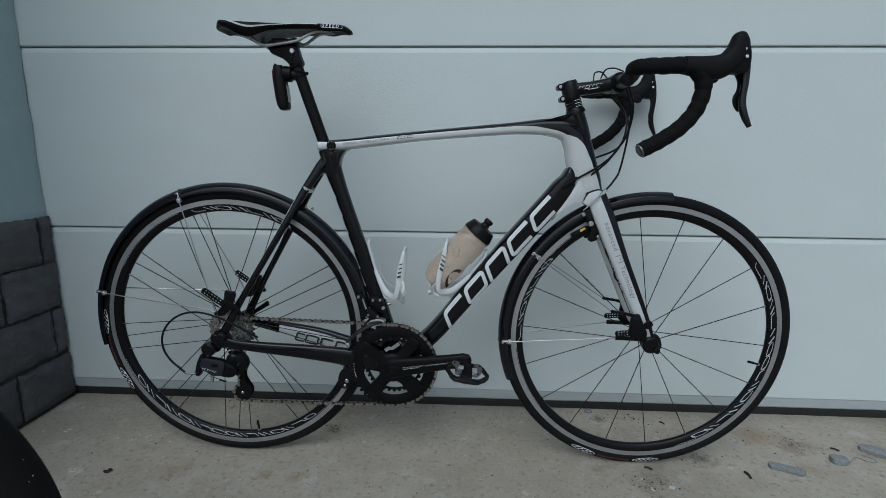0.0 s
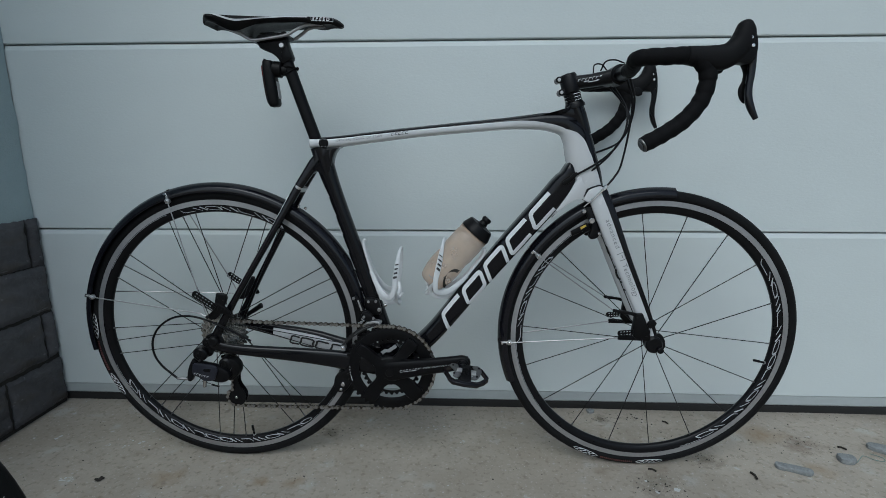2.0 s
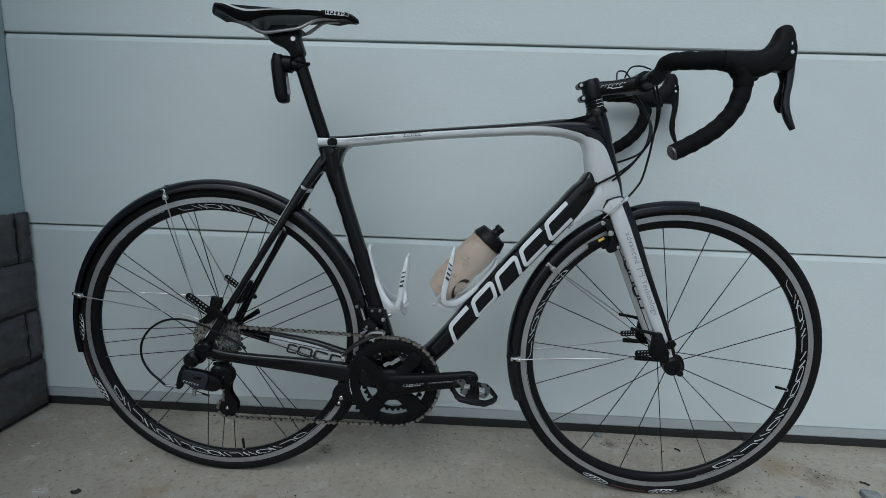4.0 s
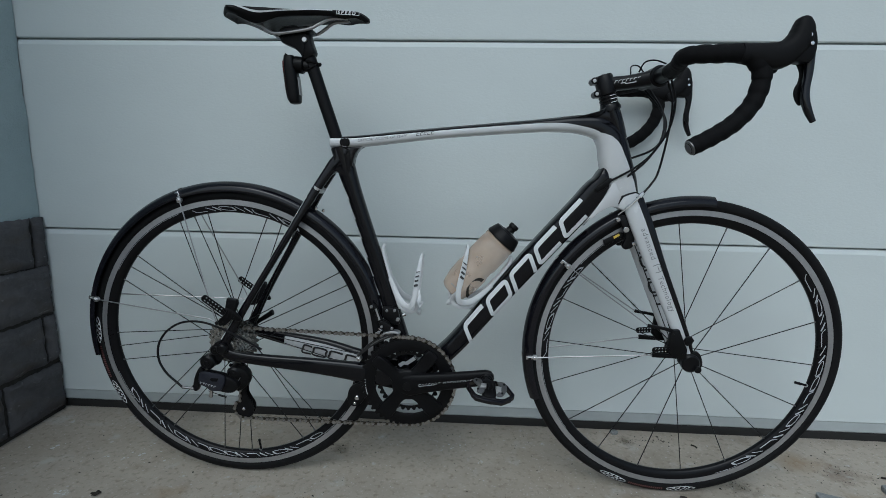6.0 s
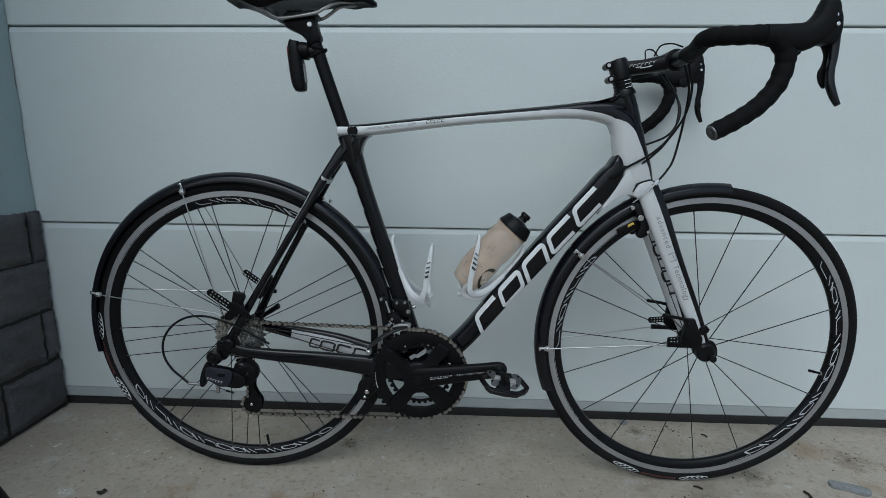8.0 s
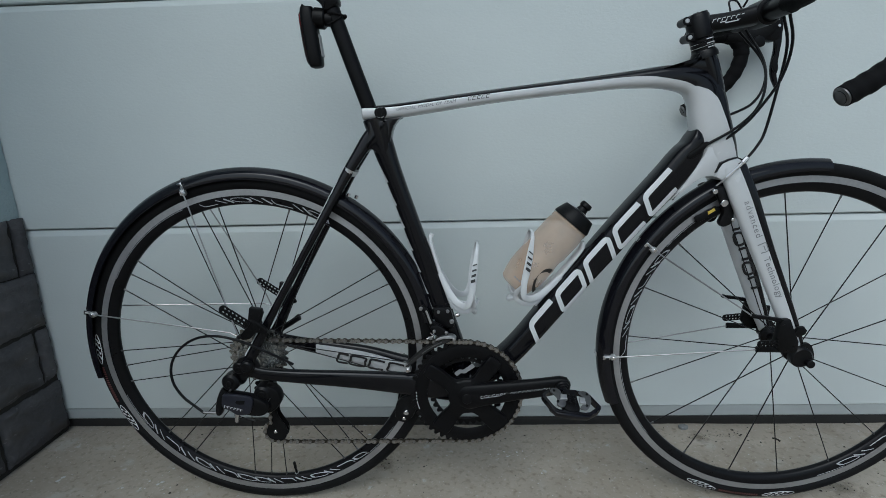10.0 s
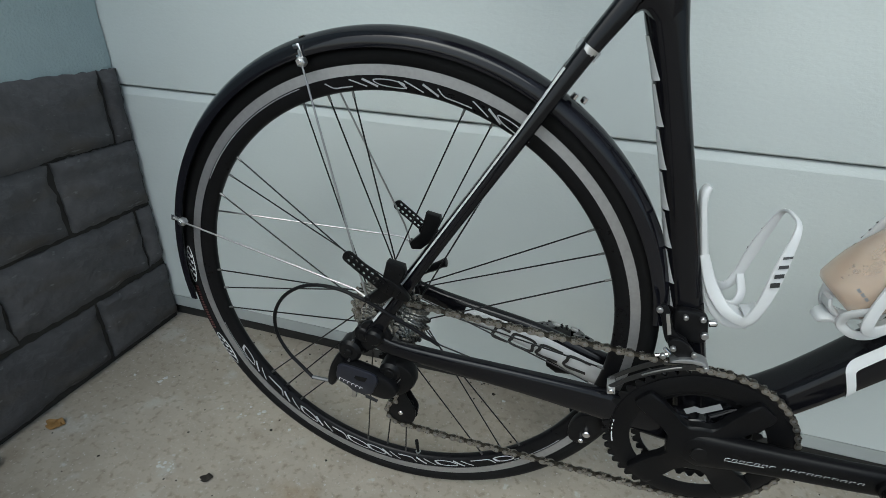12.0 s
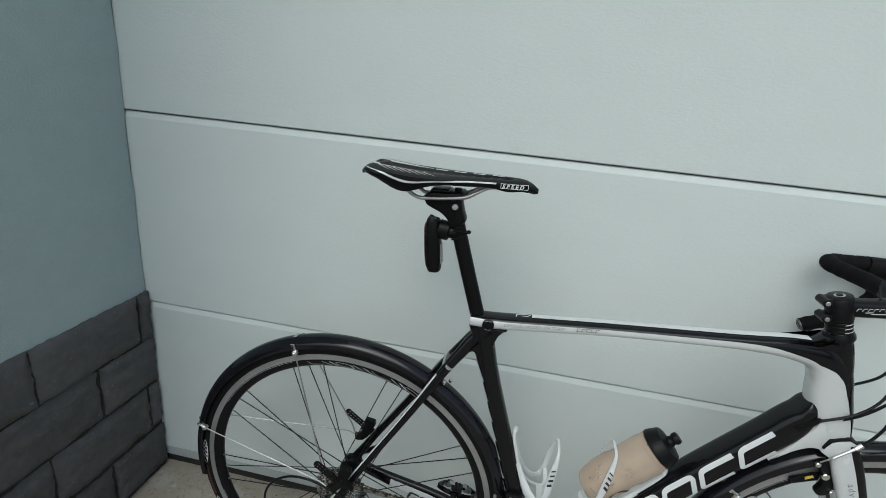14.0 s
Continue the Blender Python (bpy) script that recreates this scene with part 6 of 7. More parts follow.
for x0, z0, x1, z1 in ((0.338, 0.374, 0.350, 0.379), (0.345, 0.386, 0.352, 0.380)):
    part("limit_screw", Shape().cyl((x0, -0.046, z0), (x1, -0.046, z1), 0.0021, 8), CHROME, fd)

# -- cables --
cables = group_part("cables", bike, "black brake and gear cables looping from the bars")
for r, pts in ((0.0023, [(0.903, -0.060, 0.902), (0.918, -0.052, 0.860), (0.915, -0.040, 0.808), (0.887, -0.031, 0.757), (0.866, -0.028, 0.733), (0.848, -0.0225, 0.7165)]),
               (0.0023, [(0.905, 0.060, 0.902), (0.936, 0.050, 0.850), (0.928, 0.020, 0.803), (0.898, -0.015, 0.765), (0.860, -0.029, 0.735), (0.815, -0.0255, 0.708)]),
               (0.0023, [(0.900, -0.050, 0.902), (0.918, -0.040, 0.858), (0.919, -0.028, 0.794), (0.908, -0.028, 0.728), (0.894, -0.034, 0.704), (0.8795, -0.0372, 0.6865)]),
               (0.0023, [(0.900, 0.070, 0.900), (0.940, 0.060, 0.850), (0.944, 0.050, 0.812), (0.918, 0.036, 0.775), (0.862, 0.022, 0.752)]),
               (0.0015, [(0.890, -0.062, 0.928), (0.876, -0.045, 0.937), (0.862, -0.03, 0.936), (0.856, -0.018, 0.920)]),
               (0.0015, [(0.886, 0.040, 0.928), (0.870, 0.030, 0.940), (0.852, 0.018, 0.937), (0.846, 0.0, 0.919)])):
    part("cable", Shape().tube(smooth_path(pts, 8), r, 8), CABLE, cables, "black cable housing")
part("adjuster_barrel", Shape().cyl((0.880, -0.037, 0.687), (0.872, -0.038, 0.678), 0.0040, 8, 0.0006).cyl((0.873, -0.038, 0.679), (0.848, -0.038, 0.654), 0.0024, 8).cyl((0.850, -0.038, 0.656), (0.834, -0.036, 0.641), 0.0014, 6), CHROME, cables, "bright brake cable adjuster")
part("cable_port", Shape().slab(smooth_path([(0.786, 0.692), (0.800, 0.702), (0.814, 0.714), (0.820, 0.710), (0.806, 0.694), (0.792, 0.686)], 4, True), -0.0275, -0.0235, 0.0015), PLASTIC, cables, "black cable port")
part("lower_cable", Shape().tube([(0.500, -0.02, 0.310), (0.472, -0.015, 0.250), (0.452, -0.01, 0.236)], 0.0022, 8), CABLE, cables)

# -- bottle cages --
def bottle_cage(base, up, out, name_label, reach=1.0):
    """A wrap-round white cage. base: foot on the tube; up: along the tube; out: away from it."""
    g = group_part("bottle_cage", bike, name_label)
    up, out = Vector((up[0], 0, up[1])).normalized(), Vector((out[0], 0, out[1])).normalized()
    B = Vector((base[0], 0, base[1]))

    def at(u, o, y):
        p = B + up * u + out * o * reach
        return (p.x, y, p.z)
    part("back_plate", Shape().loft(smooth_path([(*at(-0.012, 0.004, 0), 0.004, 0.012), (*at(0.03, 0.004, 0), 0.0045, 0.0120), (*at(0.09, 0.0055, 0), 0.0042, 0.0105), (*at(0.118, 0.007, 0), 0.0040, 0.0095), (*at(0.128, 0.010, 0), 0.0045, 0.008), (*at(0.133, 0.015, 0), 0.0035, 0.006)], 4), 16, 3.0), CAGE_WHITE, g, "white cage back plate")
    for s in (-1, 1):
        wing = smooth_path([(*at(0.060, 0.004, s * 0.009), 0.0046, 0.0022), (*at(0.026, 0.009, s * 0.016), 0.0062, 0.0023), (*at(0.002, 0.020, s * 0.027), 0.0064, 0.0023), (*at(-0.007, 0.038, s * 0.0385), 0.0056, 0.0023), (*at(0.008, 0.0535, s * 0.0400), 0.0056, 0.0023), (*at(0.030, 0.066, s * 0.0385), 0.0062, 0.0023),
                            (*at(0.050, 0.0765, s * 0.0345), 0.0060, 0.0021), (*at(0.068, 0.0868, s * 0.0300), 0.0048, 0.0019), (*at(0.0800, 0.0935, s * 0.0265), 0.0036, 0.0018), (*at(0.0870, 0.0975, s * 0.0205), 0.0028, 0.0017), (*at(0.0895, 0.0990, s * 0.0120), 0.0025, 0.0017), (*at(0.0900, 0.0993, 0.0), 0.0025, 0.0017)], 6)
        wo = part("wing", Shape().loft(wing, 12, 2.8), CAGE_WHITE, g, "curved white cage wing")
        lower = smooth_path([(*at(0.012, 0.005, s * 0.010), 0.0040, 0.0030), (*at(-0.008, 0.012, s * 0.018), 0.0046, 0.0028), (*at(-0.020, 0.026, s * 0.022), 0.0046, 0.0028), (*at(-0.022, 0.042, s * 0.021), 0.0046, 0.0026), (*at(-0.012, 0.052, s * 0.027), 0.0046, 0.0026), (*at(0.006, 0.054, s * 0.0385), 0.0040, 0.0022)], 6)
        part("wing", Shape().loft(lower, 12, 2.8), CAGE_WHITE, g, "lower white cage rib")
        ms = Shape()
        for k in range(4):
            q, w = 0.034 + 0.0090 * k, 0.0048 - 0.0009 * k
            f, yy = 0.0682 + (q - 0.034) * 0.53, 0.0390 - (q - 0.034) * 0.24
            b0 = len(ms.v)
            ms.v += [at(q, f - 0.0052, s * (yy + 0.0042)), at(q + w, f - 0.0040, s * (yy + 0.0030)), at(q + w, f + 0.0056, s * (yy + 0.0028)), at(q, f + 0.0046, s * (yy + 0.0040))]
            ms.f.append((b0, b0 + 1, b0 + 2, b0 + 3))
        part("wing_marks", ms, BLACK_INK, wo, "black slashes on cage wing")
    part("toe", Shape().loft(smooth_path([(*at(-0.020, 0.030, 0), 0.003, 0.022), (*at(-0.024, 0.042, 0), 0.0035, 0.018), (*at(-0.029, 0.046, 0), 0.0050, 0.013), (*at(-0.034, 0.047, 0), 0.0050, 0.011), (*at(-0.038, 0.047, 0), 0.0030, 0.008)], 4), 14, 2.8), CAGE_WHITE, g, "white cage toe")
    part("toe_lip", Shape().loft(smooth_path([(*at(-0.020, 0.046, 0), 0.003, 0.013), (*at(-0.019, 0.056, 0), 0.0032, 0.011), (*at(-0.014, 0.063, 0), 0.0028, 0.008)], 4), 12, 2.8), CAGE_WHITE, g, "white toe lip")
    return g


bottle_cage((0.3785, 0.430), (-0.298, 0.954), (0.954, 0.298), "empty white bottle cage on seat tube", 0.86)
bottle_cage((0.550, 0.4300), (0.645, 0.764), (-0.764, 0.645), "white bottle cage on down tube holding a bottle")
# ---- the bottle in the down tube cage ----
bottle = new("water_bottle")
bottle.empty_display_size = 0.05
tagged(bottle, "translucent squeeze bottle with black cap in the white bottle cage", "bottle")
BUP = Vector((0.660, 0, 0.751))
axis0 = Vector((0.4995, 0, 0.4600))
bottle.matrix_world = bike.matrix_world @ Matrix.Translation(axis0) @ BUP.to_track_quat("Z", "X").to_matrix().to_4x4()


def turned(prof, n=40):
    """Turn (r, z) round z, closed at both ends."""
    s = Shape()
    rows = [[(r * math.cos(2 * math.pi * k / n), r * math.sin(2 * math.pi * k / n), z) for k in range(n)] for r, z in prof]
    s.grid(rows, close_v=True)
    s.fan(rows[0])
    s.fan(rows[-1], True)
    return s


part("bottle_body", turned([(0.018, 0.000), (0.025, 0.001), (0.0295, 0.005), (0.0330, 0.018), (0.0362, 0.034), (0.0370, 0.052), (0.0367, 0.068), (0.0348, 0.076), (0.0348, 0.088), (0.0369, 0.096), (0.0370, 0.130), (0.0364, 0.140), (0.0350, 0.144), (0.0360, 0.147), (0.0360, 0.153), (0.034, 0.155)]), BOTTLE, bottle, "cloudy translucent brown bottle body")
part("neck_seal", turned([(0.0340, 0.1500), (0.0352, 0.1505), (0.0352, 0.1530), (0.0300, 0.1535)]), BOTTLE_NECK, bottle, "beige plastic neck under the cap")
cap = part("cap", turned([(0.0335, 0.1540), (0.0366, 0.1550), (0.0368, 0.1585), (0.0352, 0.1630), (0.0310, 0.1760), (0.0292, 0.1785), (0.018, 0.1800), (0.0115, 0.1815)]), PLASTIC, bottle, "black screw cap")
part("nozzle", turned([(0.0105, 0.1825), (0.0088, 0.188), (0.0088, 0.190), (0.0108, 0.192), (0.0108, 0.197), (0.0092, 0.2000), (0.004, 0.2005)], 24), PLASTIC, cap, "black drinking nozzle")
bar_s = Shape()
for k in range(3):
    a = radians(58 + 9 * k)
    b0 = len(bar_s.v)
    bar_s.v += [(0.0334 * math.cos(a + e), 0.0334 * math.sin(a + e), z) for e, z in ((0, 0.0175), (0.12, 0.0175), (0.12, 0.0205), (0, 0.0205))]
    bar_s.f.append((b0, b0 + 1, b0 + 2, b0 + 3))
loop_s = Shape()
on_bottle = lambda u, v: (0.0374 * math.cos(radians(90) + u), 0.0374 * math.sin(radians(90) + u), v)
strip(loop_s, smooth_path([(0.95, 0.020), (0.62, 0.026), (0.36, 0.040), (0.32, 0.056), (0.52, 0.066), (0.86, 0.068)], 6), 0.0085, on_bottle, 4)
part("loop_print", loop_s, CRUMB, bottle, "dark curved band printed on bottle")
part("base_print", bar_s, GREY_INK, bottle, "small grey print near bottle foot")

# ---- ground ----
gs = Shape()
gs.v += [(-60, -60, 0), (60, -60, 0), (60, 60, 0), (-60, 60, 0)]
gs.f.append((0, 1, 2, 3))
tagged(part("ground", gs, CONCRETE), "pale grey-brown concrete driveway with stains and paint specks", "ground", kind="structure")

# ---- garage door ----
door = new("garage_door")
door.empty_display_size = 0.2
tagged(door, "closed white sectional garage door with embossed coating", "garage door", kind="structure")
DX0, DX1, DY = -0.66, 2.60, 1.650


def door_section(z0, z1, last=False):
    """One panel: chamfered upper lip and a small overhang at the foot."""
    prof = [(DY + 0.012, z0), (DY + 0.002, z0 + 0.0008), (DY, z0 + 0.003), (DY, z1 - 0.0165), (DY + 0.0012, z1 - 0.0125), (DY + 0.0050, z1 - 0.0040), (DY + 0.0085, z1 - 0.0022), (DY + 0.04, z1 - 0.0022), (DY + 0.04, z0)]
    s = Shape()
    xs = [DX0 + (DX1 - DX0) * k / 8 for k in range(9)]
    rows = [[(x, y, z) for y, z in prof] for x in xs]
    s.grid(rows, close_v=True)
    s.fan(rows[0])
    s.fan(rows[-1], True)
    return part("panel", s, DOOR_WHITE, door, sharp=8)


for z0, z1 in ((0.0570, 0.5405), (0.5405, 1.0405), (1.0405, 1.5405), (1.5405, 2.0280)):
    door_section(z0, z1)
s = Shape()
rows = [[(x, y, z) for y, z in ((DY + 0.001, 0.0575), (DY + 0.0005, 0.031), (DY + 0.004, 0.0270), (DY + 0.04, 0.0270), (DY + 0.04, 0.0575))] for x in (DX0, DX1)]
s.grid(rows, close_v=True)
part("bottom_rail", s, DOOR_GREY, door, "grey bottom rail of the door")
s = Shape()
rng = random.Random(3)
xs = [DX0 + (DX1 - DX0) * k / 160 for k in range(161)]
wob = [0.0012 * math.sin(x * 9) + rng.uniform(-0.0006, 0.0006) for x in xs]
rows = [[(x, DY + 0.006 + w, 0.0280), (x, DY + 0.005 + w, 0.024), (x, DY + 0.005 + w, 0.017), (x, DY + 0.007 + w, 0.008), (x, DY + 0.009 + w, -0.001), (x, DY + 0.060, -0.001), (x, DY + 0.060, 0.0280)] for x, w in zip(xs, wob)]
s.grid(rows, close_v=True)
part("rubber_seal", s, SEAL, door, "black rubber seal along the door foot")

# ---- house walls ----
def block(name, lo, hi, mat, label, category):
    s = Shape()
    s.box(lo, hi, 0.004)
    return tagged(part(name, s, mat), label, category, kind="structure")


s = Shape()
rng = random.Random(11)
NZ = 70
edge = [(-0.655 + rng.uniform(-0.0018, 0.0018), 1.648 + rng.uniform(-0.0015, 0.0015), 0.566 + (2.9 - 0.566) * k / NZ) for k in range(NZ + 1)]
rows = [[(-0.655, 0.62, e[2]), (-0.655, 1.2, e[2]), (e[0], 1.632, e[2]), (e[0] - 0.003, e[1], e[2]), (-0.75, 1.649, e[2]), (-0.95, 1.649, e[2]), (-0.95, 0.62, e[2])] for e in edge]
s.grid(rows, close_v=True)
s.fan(rows[0])
s.fan(rows[-1], True)
tagged(part("wall_side", s, STUCCO), "blue-grey rendered house wall above dark stone plinth", "wall", kind="structure")
block("wall_lintel", (-0.66, 1.60, 2.034), (4.5, 1.95, 3.2), HOUSE, "plain rendered wall over the garage door", "wall")
block("wall_right", (2.605, 1.60, 0.0), (4.5, 1.95, 2.028), HOUSE, "plain rendered wall beside the garage door", "wall")
block("wall_behind", (-0.95, 1.70, 0.0), (2.6, 1.95, 2.028), HOUSE, "plain wall closing the garage", "wall")

# ---- fat bicycle wheel standing near the camera's start ----
fat = new("bicycle_wheel")
fat.empty_display_size = 0.1
fat.matrix_world = pose(-0.165, 0.62, 0.3305, 0, 0, 20)
tagged(fat, "fat black dusty bicycle tyre on silver rim standing on concrete", "wheel")
part("tyre", Shape().lathe([(0.3045 + 0.0250 * math.cos(a) * (1.0 if abs(q) < 100 else 0.9) + (0.0008 if int(abs(q) / 14) % 2 and abs(q) < 60 else 0.0), 0.0270 * math.sin(a)) for q, a in ((q, radians(q)) for q in range(-140, 141, 14))], (0, 0, 0), 120), BIN, fat, "fat black tyre with dust specks")
part("rim", Shape().lathe([(0.2835, -0.013), (0.2790, -0.0145), (0.2660, -0.012), (0.2610, -0.005), (0.2600, 0), (0.2610, 0.005), (0.2660, 0.012), (0.2790, 0.0145), (0.2835, 0.013), (0.272, 0)], (0, 0, 0), 96), ALLOY, fat, "silver rim")
part("hub", Shape().lathe([(0.005, -0.050), (0.014, -0.048), (0.014, -0.036), (0.026, -0.033), (0.026, -0.029), (0.013, -0.024), (0.013, 0.024), (0.026, 0.029), (0.026, 0.033), (0.014, 0.036), (0.014, 0.048), (0.005, 0.050)], (0, 0, 0), 24), BLACK_ALLOY, fat)
for k in range(32):
    a, b = radians(11.25 * k), radians(11.25 * k + (38 if k % 4 < 2 else -38))
    y = 0.031 if k % 2 else -0.031
    part("spoke", Shape().tube([(0.025 * math.cos(b), y, 0.025 * math.sin(b)), (0.2605 * math.cos(a), y * 0.1, 0.2605 * math.sin(a))], 0.001, 6), ROD, fat)
rng = random.Random(21)
for k in range(26):
    a, q = radians(rng.uniform(5, 75)), radians(-rng.uniform(20, 110))
    rr = 0.3045 + 0.0252 * math.cos(q)
    part("dust_speck", Shape().ball((rr * math.cos(a), 0.0272 * math.sin(q), rr * math.sin(a)), rng.uniform(0.0003, 0.0007), 6), SPLAT, fat)

# ---- litter on the concrete ----
def offcut(x, y, pts, th, turn, label):
    s = Shape()
    s.slab(pts, -th / 2, th / 2, 0.002)
    s.moved(pose(0, 0, 0, 90, 0, 0))
    ob = part("stone_chip", s, CHIP)
    ob.matrix_world = pose(x, y, th / 2 - 0.0005, 2, -1, turn)
    tagged(ob, label, "stone chip", "stone chips on the concrete")


offcut(1.378, 1.390, smooth_path([(-0.036, -0.009), (-0.038, 0.004), (-0.030, 0.011), (-0.008, 0.009), (0.016, 0.011), (0.030, 0.010), (0.038, 0.002), (0.034, -0.009), (0.010, -0.011), (-0.014, -0.010)], 3, True), 0.011, -24, "long flat grey slate chip lying on concrete")
offcut(1.533, 1.432, smooth_path([(-0.018, -0.010), (-0.016, 0.012), (0.002, 0.016), (0.018, 0.006), (0.016, -0.012), (0.0, -0.014)], 2, True), 0.014, -15, "small grey stone chip with thread beside it")
offcut(1.660, 1.478, smooth_path([(-0.030, -0.008), (-0.032, 0.012), (0.000, 0.018), (0.032, 0.012), (0.034, -0.010), (0.004, -0.016)], 2, True), 0.012, -38, "broken grey slate chip lying on concrete")
offcut(0.955, 1.640, smooth_path([(-0.010, -0.006), (-0.008, 0.007), (0.004, 0.009), (0.012, 0.002), (0.006, -0.008)], 2, True), 0.008, 10, "pale pebble lying by the door seal")
tagged(part("thread", Shape().tube(smooth_path([(1.552, 1.424, 0.003), (1.572, 1.440, 0.004), (1.590, 1.452, 0.003), (1.604, 1.436, 0.003), (1.622, 1.430, 0.004), (1.630, 1.446, 0.003), (1.612, 1.462, 0.003)], 5), 0.0009, 6), THREAD), "thin grey-green thread curled on concrete", "thread")


def leaf(x, y, size, turn, mat, name, label, category):
    rows = [[((u - 0.5) * size + 0.1 * size * math.sin(7 * v), (v - 0.5) * size * 0.8 * math.sin(math.pi * (0.15 + 0.8 * u)), 0.0015 + 0.16 * size * (math.sin(9 * u + 2 * v) * 0.5 + 0.5) * (0.4 + v)) for v in (0, 0.25, 0.5, 0.75, 1.0)] for u in (0, 0.17, 0.34, 0.5, 0.67, 0.84, 1.0)]
    s = Shape()
    s.grid(rows)
    low = [[(p[0], p[1], p[2] - 0.0008) for p in r] for r in rows]
    s.grid(low)
    ob = part(name, s, mat)
    ob.matrix_world = pose(x, y, 0.0012, 0, 0, turn)
    tagged(ob, label, category)


leaf(-0.605, 1.301, 0.030, 15, LEAF, "dry_leaf", "crumpled dry brown leaf lying on concrete", "leaf")
leaf(-0.628, 1.176, 0.022, 70, LEAF, "dry_leaf", "small dry brown leaf beside the stone plinth", "leaf")
leaf(-0.276, 1.291, 0.018, 30, CRUMB, "dark_leaf", "dark withered leaf scrap lying on concrete", "leaf")
pb = part("pebble", Shape().ball((0, 0, 0.009), 0.013, 10, (1.2, 1, 0.75)), SPLAT)
pb.matrix_world = pose(-0.622, 1.203, 0)
tagged(pb, "pale glassy pebble lying beside the stone plinth", "pebble")
for x, y, turn, size in ((1.270, 1.353, 25, 1.0), (1.044, 1.371, 80, 0.8), (1.157, 1.581, 60, 0.7), (1.567, 1.477, 70, 0.8)):
    tw = part("twig", Shape().tube(smooth_path([(0, 0, 0.003), (0.006 * size, 0.010 * size, 0.004), (0.008 * size, 0.022 * size, 0.003)], 3), 0.0028 * size, 6), CRUMB)
    tw.matrix_world = pose(x, y, 0, 0, 0, turn)
    tagged(tw, "short dark twig lying on concrete", "twig", "dark twigs on the concrete")

# loose grit and paint specks
rng = random.Random(8)
grit, specks = Shape(), Shape()


def crumb(shape, x, y, r, flat=0.5):
    n = 5
    a0 = rng.uniform(0, 6)
    ring = [(x + r * rng.uniform(0.6, 1.3) * math.cos(a0 + 2 * math.pi * k / n), y + r * rng.uniform(0.6, 1.3) * math.sin(a0 + 2 * math.pi * k / n), -0.0003) for k in range(n)]
    b = len(shape.v)
    shape.v += ring + [(x + rng.uniform(-0.3, 0.3) * r, y + rng.uniform(-0.3, 0.3) * r, r * flat)]
    for k in range(n):
        shape.f.append((b + k, b + (k + 1) % n, b + n))


for k in range(90):
    crumb(specks, rng.gauss(0.14, 0.07), rng.uniform(1.655, 1.672), abs(rng.gauss(0, 0.0012)) + 0.0005, 0.6)
for k in range(420):
    crumb(grit, rng.uniform(-0.62, 1.75), rng.uniform(1.05, 1.68), abs(rng.gauss(0, 0.0010)) + 0.0005, 0.7)
for cx, cy, n, sp in ((1.47, 1.50, 70, 0.06), (0.972, 1.606, 30, 0.022), (1.02, 1.32, 70, 0.05), (1.18, 1.425, 30, 0.035), (0.21, 1.508, 26, 0.035), (1.05, 1.61, 35, 0.03), (0.45, 1.62, 25, 0.06), (1.16, 1.44, 22, 0.03), (0.2, 1.32, 18, 0.04), (0.05, 1.66, 60, 0.10), (-0.3, 1.665, 60, 0.10), (0.6, 1.66, 40, 0.2), (1.3, 1.66, 40, 0.2)):
    for k in range(n):
        crumb(grit, rng.gauss(cx, sp), min(1.68, rng.gauss(cy, sp * 0.35)), abs(rng.gauss(0, 0.0012)) + 0.0005, 0.7)
tagged(part("grit", grit, CRUMB, sharp=10), "scattered dark grit and soil crumbs on concrete", "grit", kind="stuff")
for k in range(460):
    crumb(specks, rng.uniform(-0.62, 1.75), rng.uniform(1.05, 1.66), abs(rng.gauss(0, 0.0013)) + 0.0006, 0.12)
for cx, cy, n, sp in ((-0.355, 1.292, 12, 0.012), (-0.30, 1.44, 22, 0.05), (1.04, 1.31, 16, 0.03), (0.51, 1.545, 14, 0.03), (0.0, 1.66, 50, 0.10), (-0.54, 1.45, 8, 0.03)):
    for k in range(n):
        crumb(specks, rng.gauss(cx, sp), min(1.67, rng.gauss(cy, sp * 0.5)), abs(rng.gauss(0, 0.003)) + 0.001, 0.12)
tagged(part("paint_specks", specks, SPLAT, sharp=10), "pale paint and plaster specks on concrete", "specks", kind="stuff")

# ---- stone plinth ----
core = Shape()
core.box((-0.94, 0.63, 0.0), (-0.652, 1.6485, 0.562), 0.002)
plinth = tagged(part("wall_plinth", core, MORTAR), "dark split-faced stone plinth along the foot of the wall", "plinth", kind="structure")


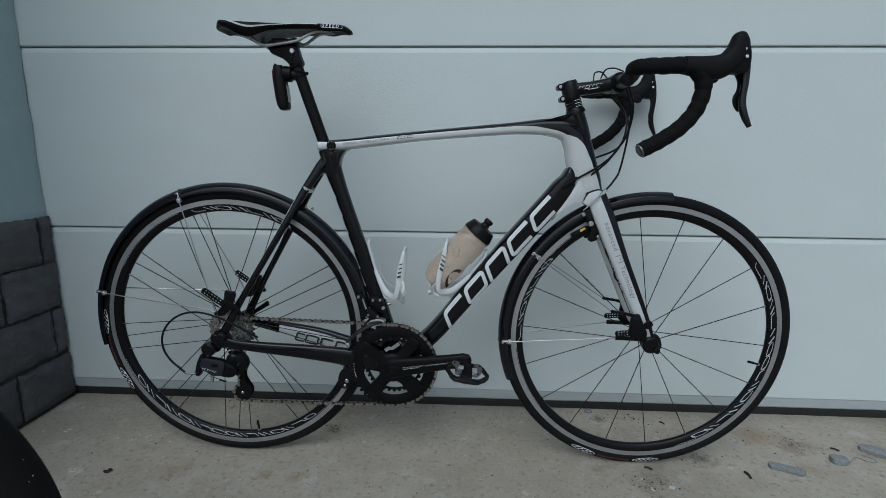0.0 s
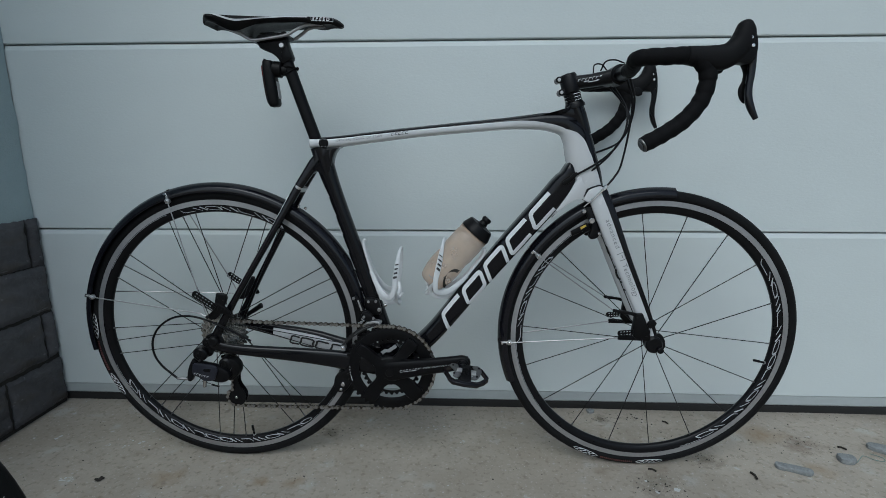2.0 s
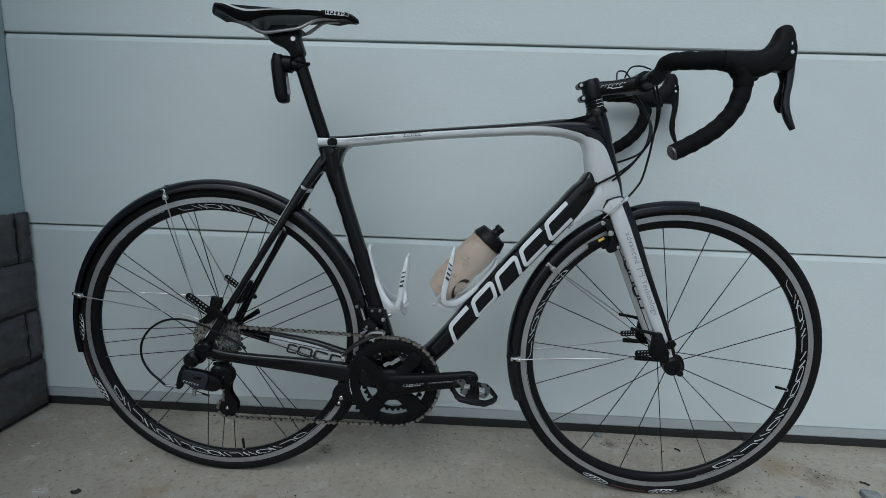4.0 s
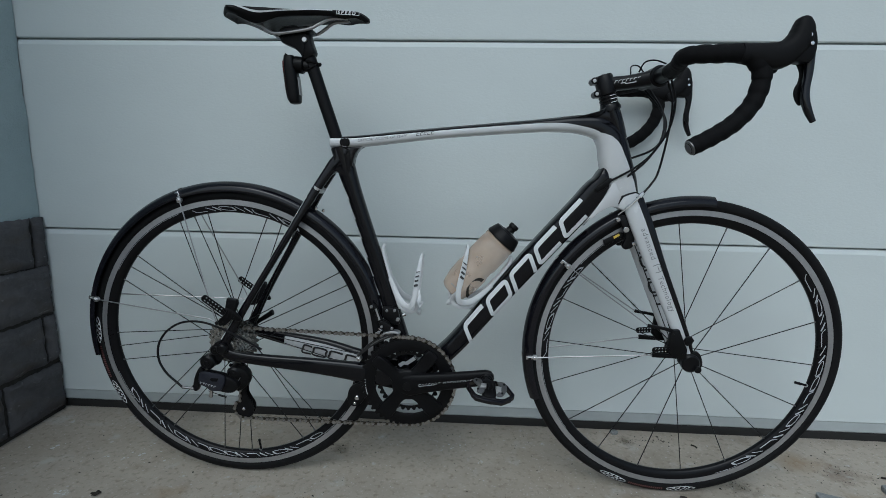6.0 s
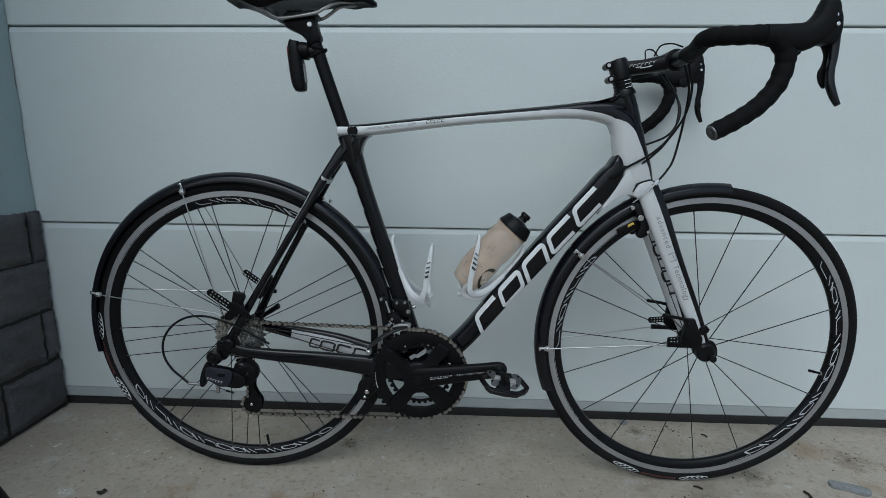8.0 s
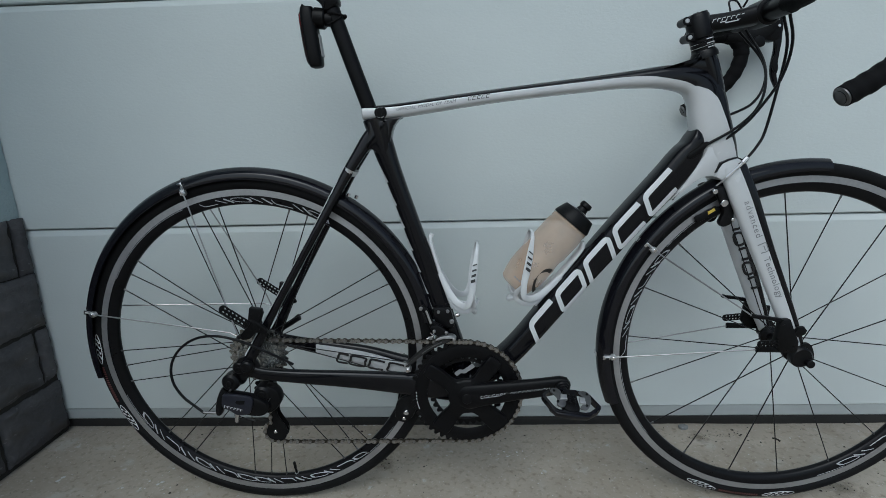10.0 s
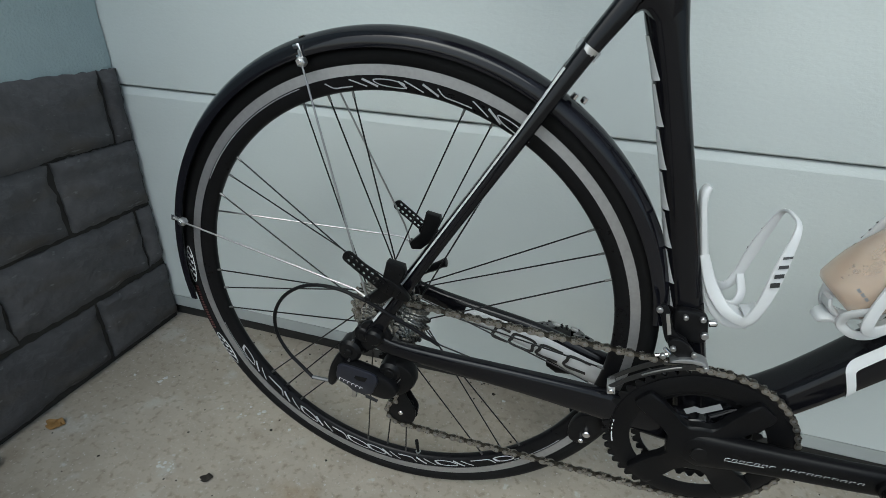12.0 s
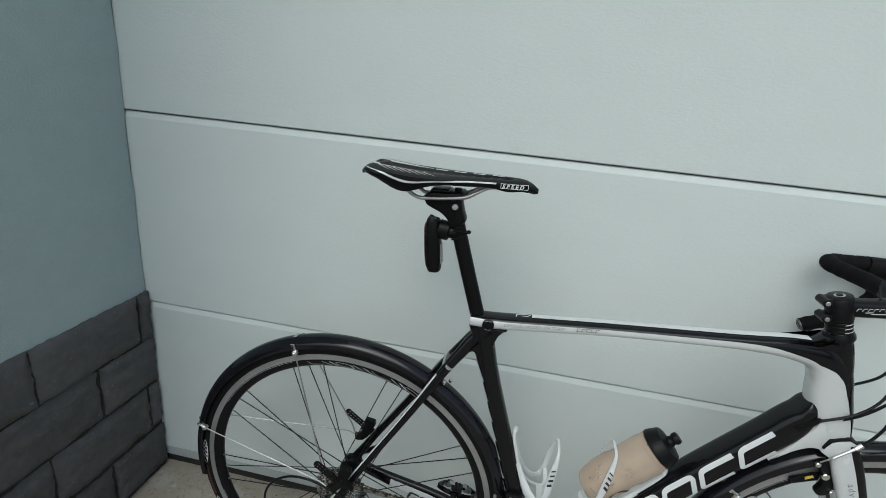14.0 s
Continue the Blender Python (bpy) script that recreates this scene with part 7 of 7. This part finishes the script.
def stone_mesh(L, H, D, seed):
    """A split-faced block: uneven front towards +x, worn arrises."""
    r = random.Random(seed)
    nu, nv = (25 if L > 0.1 else 7), 13
    off = Vector((seed * 3.1, seed * 1.7, 0))
    rows = []
    for i in range(nu):
        row = []
        for j in range(nv):
            u, v = i / (nu - 1), j / (nv - 1)
            ed = min(u, 1 - u) * L
            ev = min(v, 1 - v) * H
            drop = 0.009 * math.exp(-min(ed, ev) / 0.006)
            ridge = 1 - abs(noise.noise(Vector((u * L * 9, v * H * 20 + u * L * 5, 0)) + off)) * 2
            h = 0.0045 * ridge + 0.0035 * noise.noise(Vector((u * L * 14, v * H * 26, 0)) + off) + 0.0022 * noise.noise(Vector((u * L * 50, v * H * 80, 3)) + off) - 0.004
            jy = r.uniform(-0.0018, 0.0018) if i in (0, nu - 1) else 0
            jz = r.uniform(-0.0018, 0.0018) if j in (0, nv - 1) else 0
            row.append((D + h - drop, (u - 0.5) * L + jy, (v - 0.5) * H + jz))
        rows.append(row)
    s = Shape()
    s.grid(rows)
    rim = [rows[i][0] for i in range(nu)] + [rows[-1][j] for j in range(1, nv)] + [rows[i][-1] for i in range(nu - 2, -1, -1)] + [rows[0][j] for j in range(nv - 2, 0, -1)]
    s.grid([rim, [(-0.01, p[1], p[2]) for p in rim]], close_v=True)
    return s


LONG = [part("stone", stone_mesh(0.279, 0.134, 0.016, k + 1), STONE, plinth, sharp=45) for k in range(5)]
SHORT = [part("stone", stone_mesh(0.036, 0.134, 0.016, 31 + k), STONE, plinth, sharp=45) for k in range(2)]
used = set()
MIDS = (0.078, 0.2245, 0.367, 0.503)
q = 0
for c, zc in enumerate(MIDS):
    first = 1.466 if c % 2 == 0 else 1.606
    y1 = 1.647
    # the piece next to the door
    if c % 2 == 0:
        o = part("stone", stone_mesh(0.175, 0.134, 0.016, 51 + c), STONE, plinth, sharp=45)
        o.location = (-0.655, 1.5595, zc)
    else:
        o = SHORT[c // 2]
        o.location = (-0.655, 1.6285, zc)
    y = first
    while y > 0.72:
        pr = LONG[q % 5]
        if pr.name in used:
            o = new("stone", pr.data)
            o.parent = plinth
        else:
            o = pr
            used.add(pr.name)
        o.location = (-0.655, y - 0.1415, zc)
        y -= 0.283
        q += 1
